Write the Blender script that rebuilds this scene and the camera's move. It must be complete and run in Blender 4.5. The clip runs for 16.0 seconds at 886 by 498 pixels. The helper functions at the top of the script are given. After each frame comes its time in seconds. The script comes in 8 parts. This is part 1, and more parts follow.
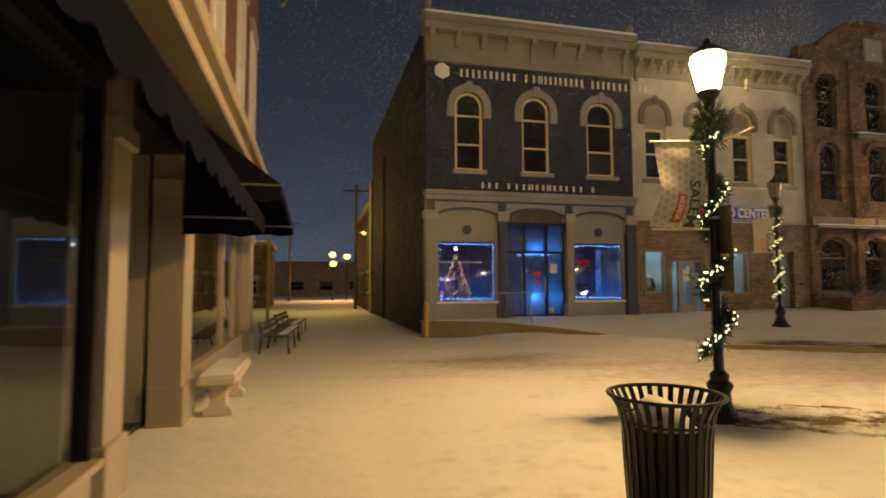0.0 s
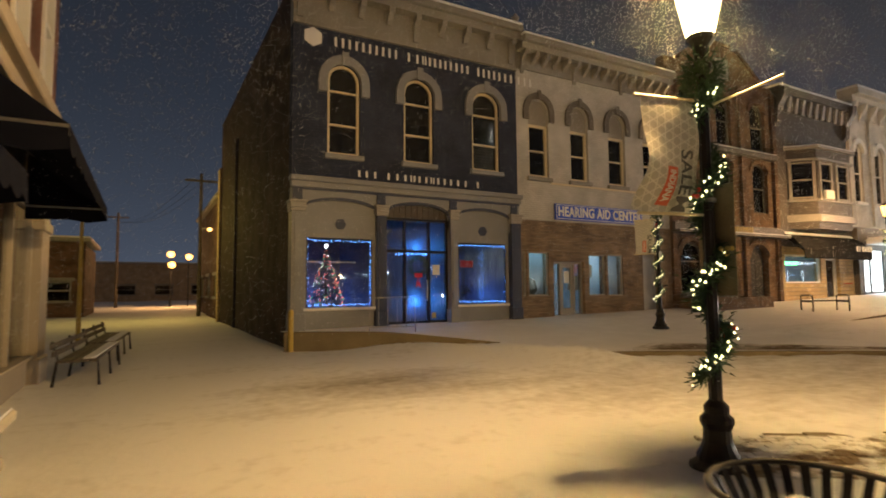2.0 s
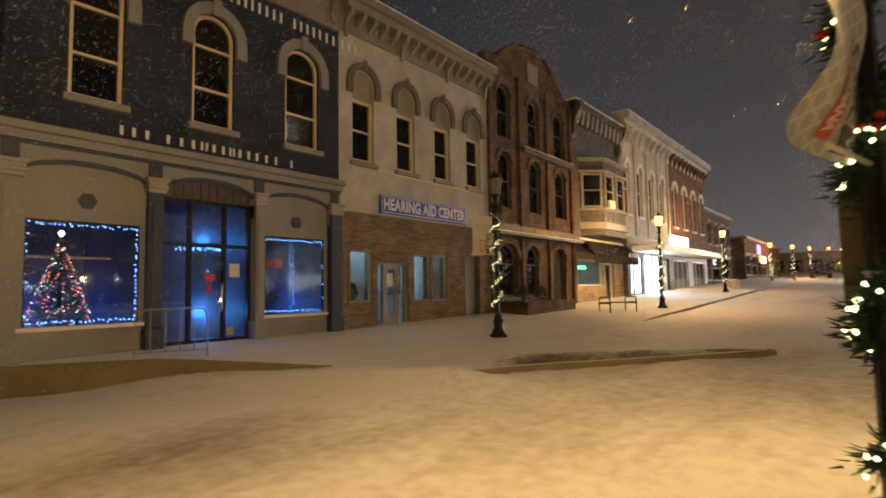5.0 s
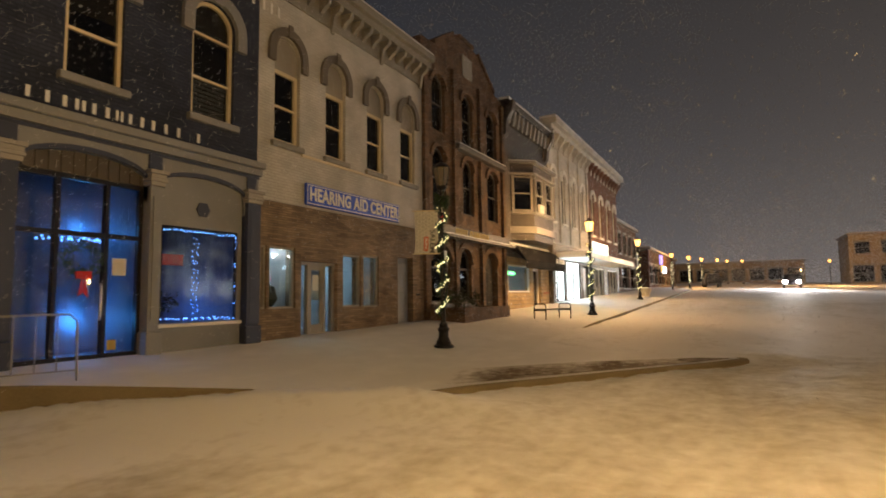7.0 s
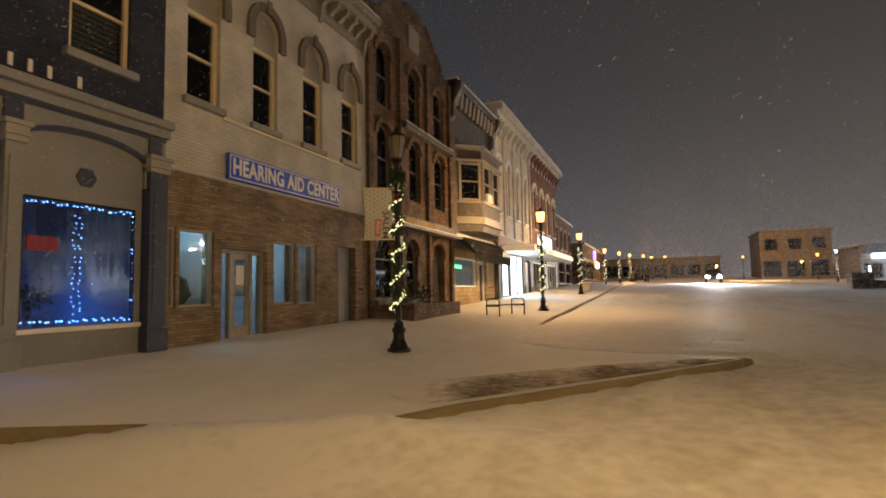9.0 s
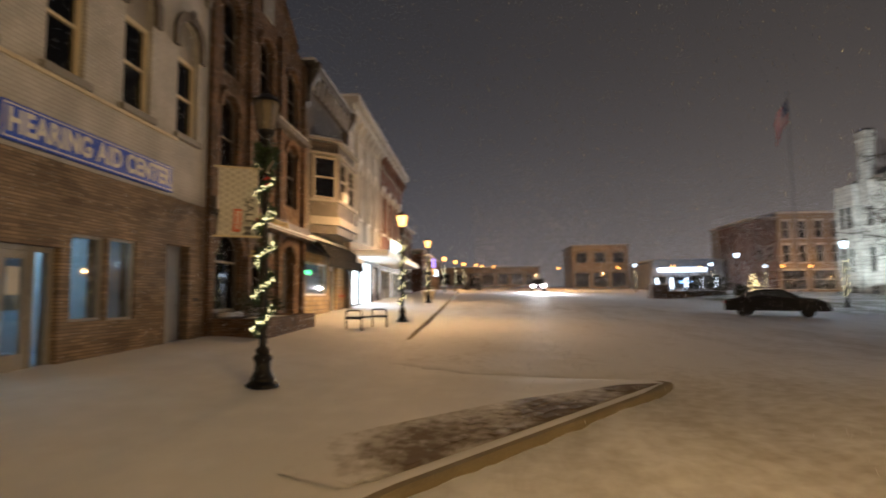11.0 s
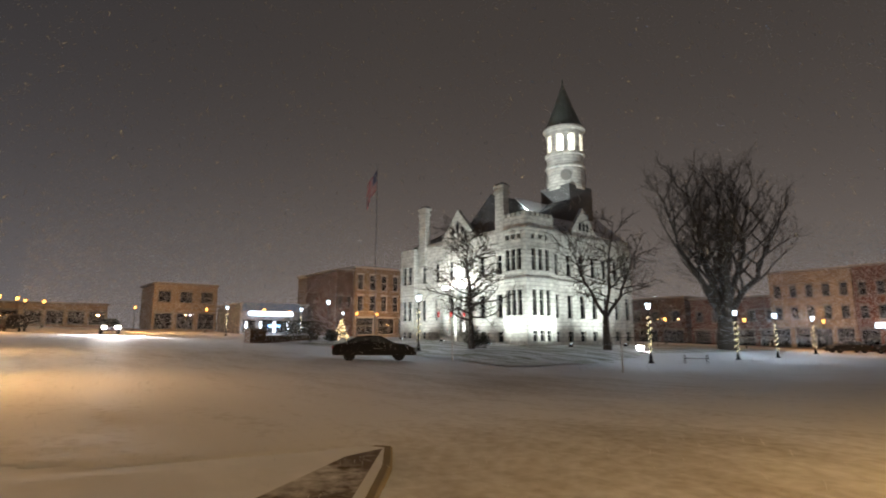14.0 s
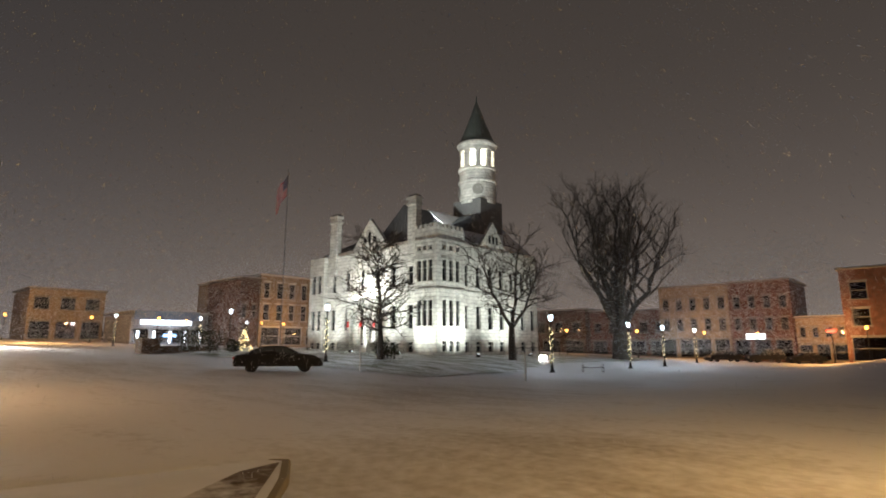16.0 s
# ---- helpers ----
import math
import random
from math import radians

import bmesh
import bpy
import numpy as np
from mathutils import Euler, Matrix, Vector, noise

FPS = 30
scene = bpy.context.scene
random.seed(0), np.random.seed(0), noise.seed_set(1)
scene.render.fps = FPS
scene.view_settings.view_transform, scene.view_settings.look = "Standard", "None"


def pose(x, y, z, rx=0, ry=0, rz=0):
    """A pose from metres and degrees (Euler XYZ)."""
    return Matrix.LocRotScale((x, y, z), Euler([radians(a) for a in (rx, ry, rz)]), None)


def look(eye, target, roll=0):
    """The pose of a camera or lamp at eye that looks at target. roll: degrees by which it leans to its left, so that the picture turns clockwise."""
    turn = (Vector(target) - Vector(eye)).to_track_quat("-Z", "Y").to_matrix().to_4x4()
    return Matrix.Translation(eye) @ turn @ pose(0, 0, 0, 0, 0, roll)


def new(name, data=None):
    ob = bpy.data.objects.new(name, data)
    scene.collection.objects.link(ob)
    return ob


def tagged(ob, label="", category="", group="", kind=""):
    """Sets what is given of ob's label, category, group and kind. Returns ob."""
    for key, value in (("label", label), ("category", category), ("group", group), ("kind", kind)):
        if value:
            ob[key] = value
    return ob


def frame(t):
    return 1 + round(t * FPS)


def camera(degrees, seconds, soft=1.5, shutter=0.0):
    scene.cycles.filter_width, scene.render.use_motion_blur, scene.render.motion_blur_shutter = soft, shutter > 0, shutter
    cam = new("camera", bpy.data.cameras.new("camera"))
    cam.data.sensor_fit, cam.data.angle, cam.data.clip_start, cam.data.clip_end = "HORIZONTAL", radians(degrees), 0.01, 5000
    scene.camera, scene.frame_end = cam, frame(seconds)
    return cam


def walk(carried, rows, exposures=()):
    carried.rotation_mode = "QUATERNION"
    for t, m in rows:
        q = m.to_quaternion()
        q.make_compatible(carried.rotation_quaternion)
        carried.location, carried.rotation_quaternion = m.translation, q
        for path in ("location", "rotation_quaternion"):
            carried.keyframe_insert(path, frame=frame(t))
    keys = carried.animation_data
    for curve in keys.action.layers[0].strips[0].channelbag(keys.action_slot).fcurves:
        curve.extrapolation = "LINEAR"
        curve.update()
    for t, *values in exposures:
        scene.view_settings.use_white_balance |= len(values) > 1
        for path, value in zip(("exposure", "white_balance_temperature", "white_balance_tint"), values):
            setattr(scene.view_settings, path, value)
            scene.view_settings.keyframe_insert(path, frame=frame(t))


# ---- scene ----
cam = camera(78.2, 16.0, soft=1.8, shutter=0.7)
PATH = [
    (0, (-0.349, -0.339, 1.541), (0.124, 1.599, 1.677), -0.2),
    (0.5, (-0.324, 0.198, 1.512), (0.293, 2.095, 1.654), -0.2),
    (1, (-0.331, 0.766, 1.52), (0.419, 2.615, 1.662), -0.3),
    (1.5, (-0.279, 1.316, 1.536), (0.587, 3.113, 1.682), -0.2),
    (2, (-0.18, 1.881, 1.564), (0.779, 3.631, 1.707), -0.5),
    (2.5, (-0.092, 2.414, 1.58), (0.949, 4.115, 1.728), -0.4),
    (3, (0.014, 2.876, 1.597), (1.185, 4.491, 1.746), -0.6),
    (3.5, (0.14, 3.399, 1.599), (1.428, 4.923, 1.746), -0.6),
    (4, (0.288, 3.896, 1.605), (1.69, 5.316, 1.75), -0.5),
    (4.2, (0.382, 4.096, 1.651), (1.824, 5.475, 1.792), -0.7),
    (6.5, (1.457, 6.209, 1.497), (3.162, 7.239, 1.676), -0.6),
    (7, (1.779, 6.584, 1.512), (3.526, 7.543, 1.685), -0.8),
    (7.5, (2.088, 6.975, 1.498), (3.874, 7.856, 1.679), -0.7),
    (8, (2.498, 7.278, 1.479), (4.323, 8.077, 1.651), -0.7),
    (8.2, (2.646, 7.409, 1.473), (4.48, 8.189, 1.64), -0.8),
    (10.5, (4.674, 9.162, 1.559), (6.627, 9.564, 1.718), -0.9),
    (11, (5.059, 9.534, 1.635), (7.048, 9.662, 1.802), -0.6),
    (11.5, (5.505, 9.845, 1.645), (7.487, 9.65, 1.829), -0.4),
    (12, (5.961, 10.149, 1.664), (7.888, 9.658, 1.873), -0.2),
    (12.5, (6.333, 10.431, 1.708), (8.172, 9.679, 1.937), 0.0),
    (13, (6.762, 10.651, 1.748), (8.498, 9.69, 2.0), 0.1),
    (13.5, (7.039, 10.913, 1.775), (8.667, 9.788, 2.066), 0.3),
    (14, (7.255, 10.885, 1.751), (8.801, 9.655, 2.063), -0.1),
    (14.5, (7.244, 10.881, 1.731), (8.728, 9.581, 2.054), -0.5),
    (15, (7.229, 10.86, 1.733), (8.654, 9.496, 2.064), -0.4),
    (15.5, (7.165, 10.862, 1.755), (8.534, 9.443, 2.091), -0.2),
    (16, (7.108, 10.893, 1.75), (8.432, 9.434, 2.098), -0.1),
]
walk(cam, [(t, look(eye, target, roll)) for t, eye, target, roll in PATH], [(0.0, 0.08, 6300, 10), (3.0, 0.06, 6400, 10), (6.5, 0.02, 6600, 10), (8.2, 0.02, 6550, 10), (10.5, 0.02, 6050, 12), (12.5, 0.0, 6050, 12), (13.5, 0.08, 6250, 12), (16.0, 0.17, 6600, 12)])

# ---------------------------------------------------------------- world and lights
def night_sky():
    w = bpy.data.worlds.new("night_sky")
    scene.world = w
    w.use_nodes = True
    nt = w.node_tree
    bg = nt.nodes["Background"]
    tc = nt.nodes.new("ShaderNodeTexCoord")
    sep = nt.nodes.new("ShaderNodeSeparateXYZ")
    nt.links.new(tc.outputs["Generated"], sep.inputs[0])
    # town glow: brown-grey over the square, blue over the dark side
    mix = nt.nodes.new("ShaderNodeMix")
    mix.data_type = "RGBA"
    ramp = nt.nodes.new("ShaderNodeMapRange")
    ramp.inputs["From Min"].default_value = -0.5
    ramp.inputs["From Max"].default_value = 0.9
    nt.links.new(sep.outputs["Y"], ramp.inputs["Value"])
    nt.links.new(ramp.outputs[0], mix.inputs["Factor"])
    mix.inputs["A"].default_value = (0.104, 0.087, 0.076, 1)
    mix.inputs["B"].default_value = (0.034, 0.0415, 0.058, 1)
    # brighter low down, where the lit snow in the air lies thickest
    inv = nt.nodes.new("ShaderNodeMath")
    inv.operation, inv.use_clamp = "SUBTRACT", True
    inv.inputs[0].default_value = 1.0
    nt.links.new(sep.outputs["Z"], inv.inputs[1])
    pw = nt.nodes.new("ShaderNodeMath")
    pw.operation = "POWER"
    pw.inputs[1].default_value = 4.5
    nt.links.new(inv.outputs[0], pw.inputs[0])
    up = nt.nodes.new("ShaderNodeMath")
    up.operation = "MULTIPLY_ADD"
    up.inputs[1].default_value, up.inputs[2].default_value = 1.55, 0.42
    nt.links.new(pw.outputs[0], up.inputs[0])
    nt.links.new(mix.outputs["Result"], bg.inputs["Color"])
    nt.links.new(up.outputs[0], bg.inputs["Strength"])


night_sky()


def lamp_light(name, loc, power, color, size=0.1, spot=None, aim=None, blend=0.6):
    d = bpy.data.lights.new(name, "SPOT" if spot else "POINT")
    d.energy, d.color, d.shadow_soft_size = power, color, size
    ob = new(name, d)
    if spot:
        d.spot_size, d.spot_blend = radians(spot), blend
        ob.matrix_world = look(loc, aim)
    else:
        ob.location = loc
    return ob


WARM = (1.0, 0.60, 0.20)
AMBER = (1.0, 0.50, 0.16)
COOL = (0.72, 0.88, 1.0)
BLUE = (0.04, 0.16, 1.0)


# ---------------------------------------------------------------- materials
def mat(name, color, rough=0.6, metal=0.0, var=0.25, scale=6.0, fine=60.0, bump=0.15, color2=None, spec=0.4, obj=True):
    """Base colour broken up at two scales, with relief."""
    m = bpy.data.materials.new(name)
    m.use_nodes = True
    nt = m.node_tree
    b = nt.nodes["Principled BSDF"]
    b.inputs["Roughness"].default_value = rough
    b.inputs["Metallic"].default_value = metal
    b.inputs["Specular IOR Level"].default_value = spec
    tc = nt.nodes.new("ShaderNodeTexCoord")
    src = tc.outputs["Object"]
    n1 = nt.nodes.new("ShaderNodeTexNoise")
    n1.inputs["Scale"].default_value = scale / 4
    n1.inputs["Detail"].default_value = 6
    n2 = nt.nodes.new("ShaderNodeTexNoise")
    n2.inputs["Scale"].default_value = fine
    n2.inputs["Detail"].default_value = 3
    for n in (n1, n2):
        nt.links.new(src, n.inputs["Vector"])
    add = nt.nodes.new("ShaderNodeMath")
    add.operation = "MULTIPLY_ADD"
    add.inputs[1].default_value = 0.6
    nt.links.new(n1.outputs["Fac"], add.inputs[0])
    half = nt.nodes.new("ShaderNodeMath")
    half.operation = "MULTIPLY"
    half.inputs[1].default_value = 0.4
    nt.links.new(n2.outputs["Fac"], half.inputs[0])
    nt.links.new(half.outputs[0], add.inputs[2])
    cr = nt.nodes.new("ShaderNodeValToRGB")
    cr.color_ramp.elements[0].position, cr.color_ramp.elements[1].position = 0.3, 0.7
    c2 = color2 or tuple(min(1, c * (1 + var)) for c in color)
    cr.color_ramp.elements[0].color = (*[c * (1 - var) for c in color], 1)
    cr.color_ramp.elements[1].color = (*c2, 1)
    nt.links.new(add.outputs[0], cr.inputs[0])
    nt.links.new(cr.outputs[0], b.inputs["Base Color"])
    if bump:
        bp = nt.nodes.new("ShaderNodeBump")
        bp.inputs["Strength"].default_value = bump
        bp.inputs["Distance"].default_value = 0.02
        nt.links.new(n2.outputs["Fac"], bp.inputs["Height"])
        nt.links.new(bp.outputs[0], b.inputs["Normal"])
    return m


def brick_mat(name, c1, c2, mortar, bw=0.21, bh=0.07, joint=0.01, rough=0.85, bump=0.6, stain=0.35, axis="XZ"):
    """Masonry: courses along the wall, height by z, relief at the joints, stains over it."""
    m = bpy.data.materials.new(name)
    m.use_nodes = True
    nt = m.node_tree
    b = nt.nodes["Principled BSDF"]
    b.inputs["Roughness"].default_value = rough
    b.inputs["Specular IOR Level"].default_value = 0.25
    tc = nt.nodes.new("ShaderNodeTexCoord")
    sep = nt.nodes.new("ShaderNodeSeparateXYZ")
    nt.links.new(tc.outputs["Object"], sep.inputs[0])
    ad = nt.nodes.new("ShaderNodeMath")
    ad.operation = "ADD"
    nt.links.new(sep.outputs["X"], ad.inputs[0])
    nt.links.new(sep.outputs["Y"], ad.inputs[1])
    com = nt.nodes.new("ShaderNodeCombineXYZ")
    nt.links.new(ad.outputs[0], com.inputs["X"])
    nt.links.new(sep.outputs["Z"], com.inputs["Y"])
    br = nt.nodes.new("ShaderNodeTexBrick")
    nt.links.new(com.outputs[0], br.inputs["Vector"])
    br.inputs["Scale"].default_value = 1.0
    br.inputs["Brick Width"].default_value = bw
    br.inputs["Row Height"].default_value = bh
    br.inputs["Mortar Size"].default_value = joint
    br.inputs["Mortar Smooth"].default_value = 0.3
    br.inputs["Color1"].default_value = (*c1, 1)
    br.inputs["Color2"].default_value = (*c2, 1)
    br.inputs["Mortar"].default_value = (*mortar, 1)
    n = nt.nodes.new("ShaderNodeTexNoise")
    n.inputs["Scale"].default_value = 1.3
    n.inputs["Detail"].default_value = 8
    nt.links.new(tc.outputs["Object"], n.inputs["Vector"])
    mr = nt.nodes.new("ShaderNodeMapRange")
    mr.inputs["From Min"].default_value, mr.inputs["From Max"].default_value = 0.3, 0.7
    mr.inputs["To Min"].default_value, mr.inputs["To Max"].default_value = 1 - stain, 1 + stain * 0.6
    nt.links.new(n.outputs["Fac"], mr.inputs["Value"])
    mul = nt.nodes.new("ShaderNodeMix")
    mul.data_type, mul.blend_type = "RGBA", "MULTIPLY"
    mul.inputs["Factor"].default_value = 1
    nt.links.new(br.outputs["Color"], mul.inputs["A"])
    nt.links.new(mr.outputs[0], mul.inputs["B"])
    nt.links.new(mul.outputs["Result"], b.inputs["Base Color"])
    bp = nt.nodes.new("ShaderNodeBump")
    bp.inputs["Strength"].default_value = bump
    bp.inputs["Distance"].default_value = 0.015
    bp.invert = True
    nt.links.new(br.outputs["Fac"], bp.inputs["Height"])
    nt.links.new(bp.outputs[0], b.inputs["Normal"])
    return m


def glow(name, color, strength):
    m = bpy.data.materials.new(name)
    m.use_nodes = True
    b = m.node_tree.nodes["Principled BSDF"]
    b.inputs["Base Color"].default_value = (*color, 1)
    b.inputs["Emission Color"].default_value = (*color, 1)
    b.inputs["Emission Strength"].default_value = strength
    return m


def glass_mat(name, tint=(0.80, 0.84, 0.86), gloss=0.35):
    m = bpy.data.materials.new(name)
    m.use_nodes = True
    nt = m.node_tree
    out = nt.nodes["Material Output"]
    nt.nodes.remove(nt.nodes["Principled BSDF"])
    tr = nt.nodes.new("ShaderNodeBsdfTransparent")
    tr.inputs[0].default_value = (*tint, 1)
    gl = nt.nodes.new("ShaderNodeBsdfGlossy")
    gl.inputs["Roughness"].default_value = 0.02
    gl.inputs["Color"].default_value = (gloss, gloss, gloss, 1)
    lw = nt.nodes.new("ShaderNodeLayerWeight")
    lw.inputs["Blend"].default_value = 0.5
    p5 = nt.nodes.new("ShaderNodeMath")
    p5.operation = "POWER"
    p5.inputs[1].default_value = 5.0
    nt.links.new(lw.outputs["Facing"], p5.inputs[0])
    fr = nt.nodes.new("ShaderNodeMath")
    fr.operation, fr.use_clamp = "MULTIPLY_ADD", True
    fr.inputs[1].default_value, fr.inputs[2].default_value = 0.94, 0.05
    nt.links.new(p5.outputs[0], fr.inputs[0])
    n = nt.nodes.new("ShaderNodeTexNoise")
    n.inputs["Scale"].default_value = 0.7
    bp = nt.nodes.new("ShaderNodeBump")
    bp.inputs["Strength"].default_value = 0.02
    nt.links.new(n.outputs["Fac"], bp.inputs["Height"])
    nt.links.new(bp.outputs[0], gl.inputs["Normal"])
    mx = nt.nodes.new("ShaderNodeMixShader")
    nt.links.new(fr.outputs[0], mx.inputs[0])
    nt.links.new(tr.outputs[0], mx.inputs[1])
    nt.links.new(gl.outputs[0], mx.inputs[2])
    nt.links.new(mx.outputs[0], out.inputs["Surface"])
    return m


def snow_mat(name, scour=None, low=0.45, high=0.62, bump=0.35, lump=3.0, base=(0.80, 0.81, 0.84), patches=(), mottle=0.35):
    """Wind-packed snow; scour: the ground's colour that shows through in streaks."""
    m = bpy.data.materials.new(name)
    m.use_nodes = True
    nt = m.node_tree
    b = nt.nodes["Principled BSDF"]
    b.inputs["Roughness"].default_value = 0.75
    b.inputs["Specular IOR Level"].default_value = 0.2
    geo = nt.nodes.new("ShaderNodeNewGeometry")
    mp = nt.nodes.new("ShaderNodeMapping")
    mp.inputs["Rotation"].default_value = (0, 0, 0.6)
    mp.inputs["Scale"].default_value = (0.55, 1.7, 1)
    nt.links.new(geo.outputs["Position"], mp.inputs["Vector"])
    n1 = nt.nodes.new("ShaderNodeTexNoise")
    n1.inputs["Scale"].default_value, n1.inputs["Detail"].default_value = 0.5, 7
    n1.inputs["Roughness"].default_value = 0.62
    nt.links.new(mp.outputs[0], n1.inputs["Vector"])
    n2 = nt.nodes.new("ShaderNodeTexNoise")
    n2.inputs["Scale"].default_value, n2.inputs["Detail"].default_value = lump, 5
    nt.links.new(geo.outputs["Position"], n2.inputs["Vector"])
    n3 = nt.nodes.new("ShaderNodeTexNoise")
    n3.inputs["Scale"].default_value, n3.inputs["Detail"].default_value = 45, 2
    nt.links.new(geo.outputs["Position"], n3.inputs["Vector"])
    cr = nt.nodes.new("ShaderNodeValToRGB")
    e = cr.color_ramp.elements
    e[0].position, e[1].position = low, high
    if scour:
        e[0].color, e[1].color = (*base, 1), (*scour, 1)
    else:
        e[0].color, e[1].color = (*[c * 0.90 for c in base], 1), (*base, 1)
    mixn = nt.nodes.new("ShaderNodeMath")
    mixn.operation = "MULTIPLY_ADD"
    mixn.inputs[1].default_value = mottle
    nt.links.new(n2.outputs["Fac"], mixn.inputs[0])
    sc = nt.nodes.new("ShaderNodeMath")
    sc.operation = "MULTIPLY"
    sc.inputs[1].default_value = 1 - mottle
    nt.links.new(n1.outputs["Fac"], sc.inputs[0])
    nt.links.new(sc.outputs[0], mixn.inputs[2])
    worn = mixn
    for px, py, pr, amount in patches:
        # more of the scour colour round one spot, less where amount is negative
        ds = nt.nodes.new("ShaderNodeVectorMath")
        ds.operation = "DISTANCE"
        ds.inputs[1].default_value = (px, py, 0.1)
        nt.links.new(geo.outputs["Position"], ds.inputs[0])
        fall = nt.nodes.new("ShaderNodeMapRange")
        fall.inputs["From Min"].default_value, fall.inputs["From Max"].default_value = pr, 0.0
        fall.inputs["To Min"].default_value, fall.inputs["To Max"].default_value = 0.0, amount
        nt.links.new(ds.outputs["Value"], fall.inputs["Value"])
        plus = nt.nodes.new("ShaderNodeMath")
        plus.operation = "ADD"
        nt.links.new(worn.outputs[0], plus.inputs[0])
        nt.links.new(fall.outputs[0], plus.inputs[1])
        worn = plus
    nt.links.new(worn.outputs[0], cr.inputs[0])
    nt.links.new(cr.outputs[0], b.inputs["Base Color"])
    hs = nt.nodes.new("ShaderNodeMath")
    hs.operation = "MULTIPLY_ADD"
    hs.inputs[1].default_value = 0.12
    nt.links.new(n3.outputs["Fac"], hs.inputs[0])
    nt.links.new(n2.outputs["Fac"], hs.inputs[2])
    bp = nt.nodes.new("ShaderNodeBump")
    bp.inputs["Strength"].default_value = bump
    bp.inputs["Distance"].default_value = 0.06
    nt.links.new(hs.outputs[0], bp.inputs["Height"])
    nt.links.new(bp.outputs[0], b.inputs["Normal"])
    return m


# patches mix bare ground with dim, shaded snow, both put into the colour
SNOW = snow_mat("snow_street", scour=(0.34, 0.315, 0.28), low=0.53, high=0.95, bump=0.26, lump=5.0, mottle=0.42,
                patches=((3.9, 10.2, 1.9, 0.34), (2.3, 10.3, 2.2, 0.24), (5.6, 8.4, 2.4, 0.14), (9.5, 6.0, 5.5, 0.26), (12.5, 3.0, 5.0, 0.20),
                         (22.0, -4.0, 9.0, 0.22), (40.0, 3.0, 14.0, 0.16)))
SNOW_WALK = snow_mat("snow_smooth", bump=0.18, lump=2.0)
SNOW_CAP = snow_mat("snow_cap", bump=0.25, lump=5.0)
SNOW_LAWN = snow_mat("snow_on_grass", scour=(0.16, 0.17, 0.09), low=0.42, high=0.60, bump=0.4, lump=7.0)
PAVER = snow_mat("dusted_paver", scour=(0.115, 0.085, 0.055), low=0.30, high=0.52, bump=0.3, lump=6.0, base=(0.72, 0.72, 0.74),
                 patches=((9.1, 11.0, 1.2, -0.30), (9.9, 11.5, 1.0, -0.20), (10.8, 11.1, 1.0, -0.20), (11.6, 10.2, 0.9, -0.18), (12.3, 9.3, 0.9, -0.18), (13.0, 8.4, 0.8, -0.16)))
PAVER_NEAR = snow_mat("half_covered_paver", scour=(0.20, 0.15, 0.095), low=0.46, high=0.535, bump=0.3, lump=5.0)
CURB = mat("curb_concrete", (0.20, 0.165, 0.105), 0.9, var=0.3, scale=5, bump=0.3)
NAVY = brick_mat("navy_painted_brick", (0.029, 0.037, 0.068), (0.036, 0.045, 0.078), (0.021, 0.027, 0.050), bump=0.4, stain=0.35)
DARKBRICK = brick_mat("side_brick", (0.16, 0.075, 0.05), (0.10, 0.055, 0.04), (0.13, 0.11, 0.09), stain=0.6)
# side brick darkened in colour to carry the unlit side wall's shade
DIMSIDEBRICK = brick_mat("shaded_side_brick", (0.062, 0.036, 0.027), (0.040, 0.026, 0.021), (0.055, 0.046, 0.038), stain=0.6, bump=0.9)
REDBRICK = brick_mat("red_brick", (0.20, 0.075, 0.045), (0.15, 0.055, 0.036), (0.17, 0.135, 0.105), stain=0.4)
BROWNBRICK = brick_mat("brown_brick", (0.165, 0.088, 0.050), (0.060, 0.034, 0.024), (0.15, 0.115, 0.08), stain=0.6, bump=1.0, joint=0.013)
TANBRICK = brick_mat("tan_brick", (0.42, 0.33, 0.22), (0.36, 0.27, 0.18), (0.35, 0.30, 0.24), stain=0.3)
ROMANBRICK = brick_mat("roman_brick", (0.32, 0.235, 0.16), (0.17, 0.125, 0.09), (0.14, 0.115, 0.09), bw=0.30, bh=0.055, joint=0.008, stain=0.35)
STONE = brick_mat("rough_limestone", (0.66, 0.65, 0.60), (0.54, 0.53, 0.49), (0.38, 0.37, 0.34), bw=0.9, bh=0.42, joint=0.035, bump=1.0, stain=0.3)
YSTONE = brick_mat("yellow_stone", (0.55, 0.42, 0.22), (0.42, 0.30, 0.16), (0.30, 0.24, 0.16), bw=0.4, bh=0.18, joint=0.02, stain=0.3)
WHITEBRICK = brick_mat("white_painted_brick", (0.52, 0.51, 0.49), (0.47, 0.46, 0.44), (0.40, 0.39, 0.37), bump=0.25, stain=0.22)
PALEBRICK = brick_mat("pale_painted_brick", (0.60, 0.58, 0.54), (0.55, 0.53, 0.49), (0.46, 0.44, 0.41), bump=0.25, stain=0.25)
GREYPAINT = mat("blue_grey_paint", (0.22, 0.225, 0.24), 0.55, var=0.2, scale=3, bump=0.08)
CORNICE = mat("cornice_paint", (0.23, 0.22, 0.20), 0.6, var=0.25, scale=3, bump=0.1)
DARKHOOD = mat("brownish_hood_paint", (0.13, 0.115, 0.10), 0.7, var=0.3, scale=3, bump=0.15)
GREYHEAD = mat("grey_boarded_head", (0.30, 0.28, 0.25), 0.7, var=0.2, scale=3, bump=0.1)
NAVYPAINT = mat("navy_paint", (0.035, 0.045, 0.085), 0.5, var=0.25, bump=0.05)
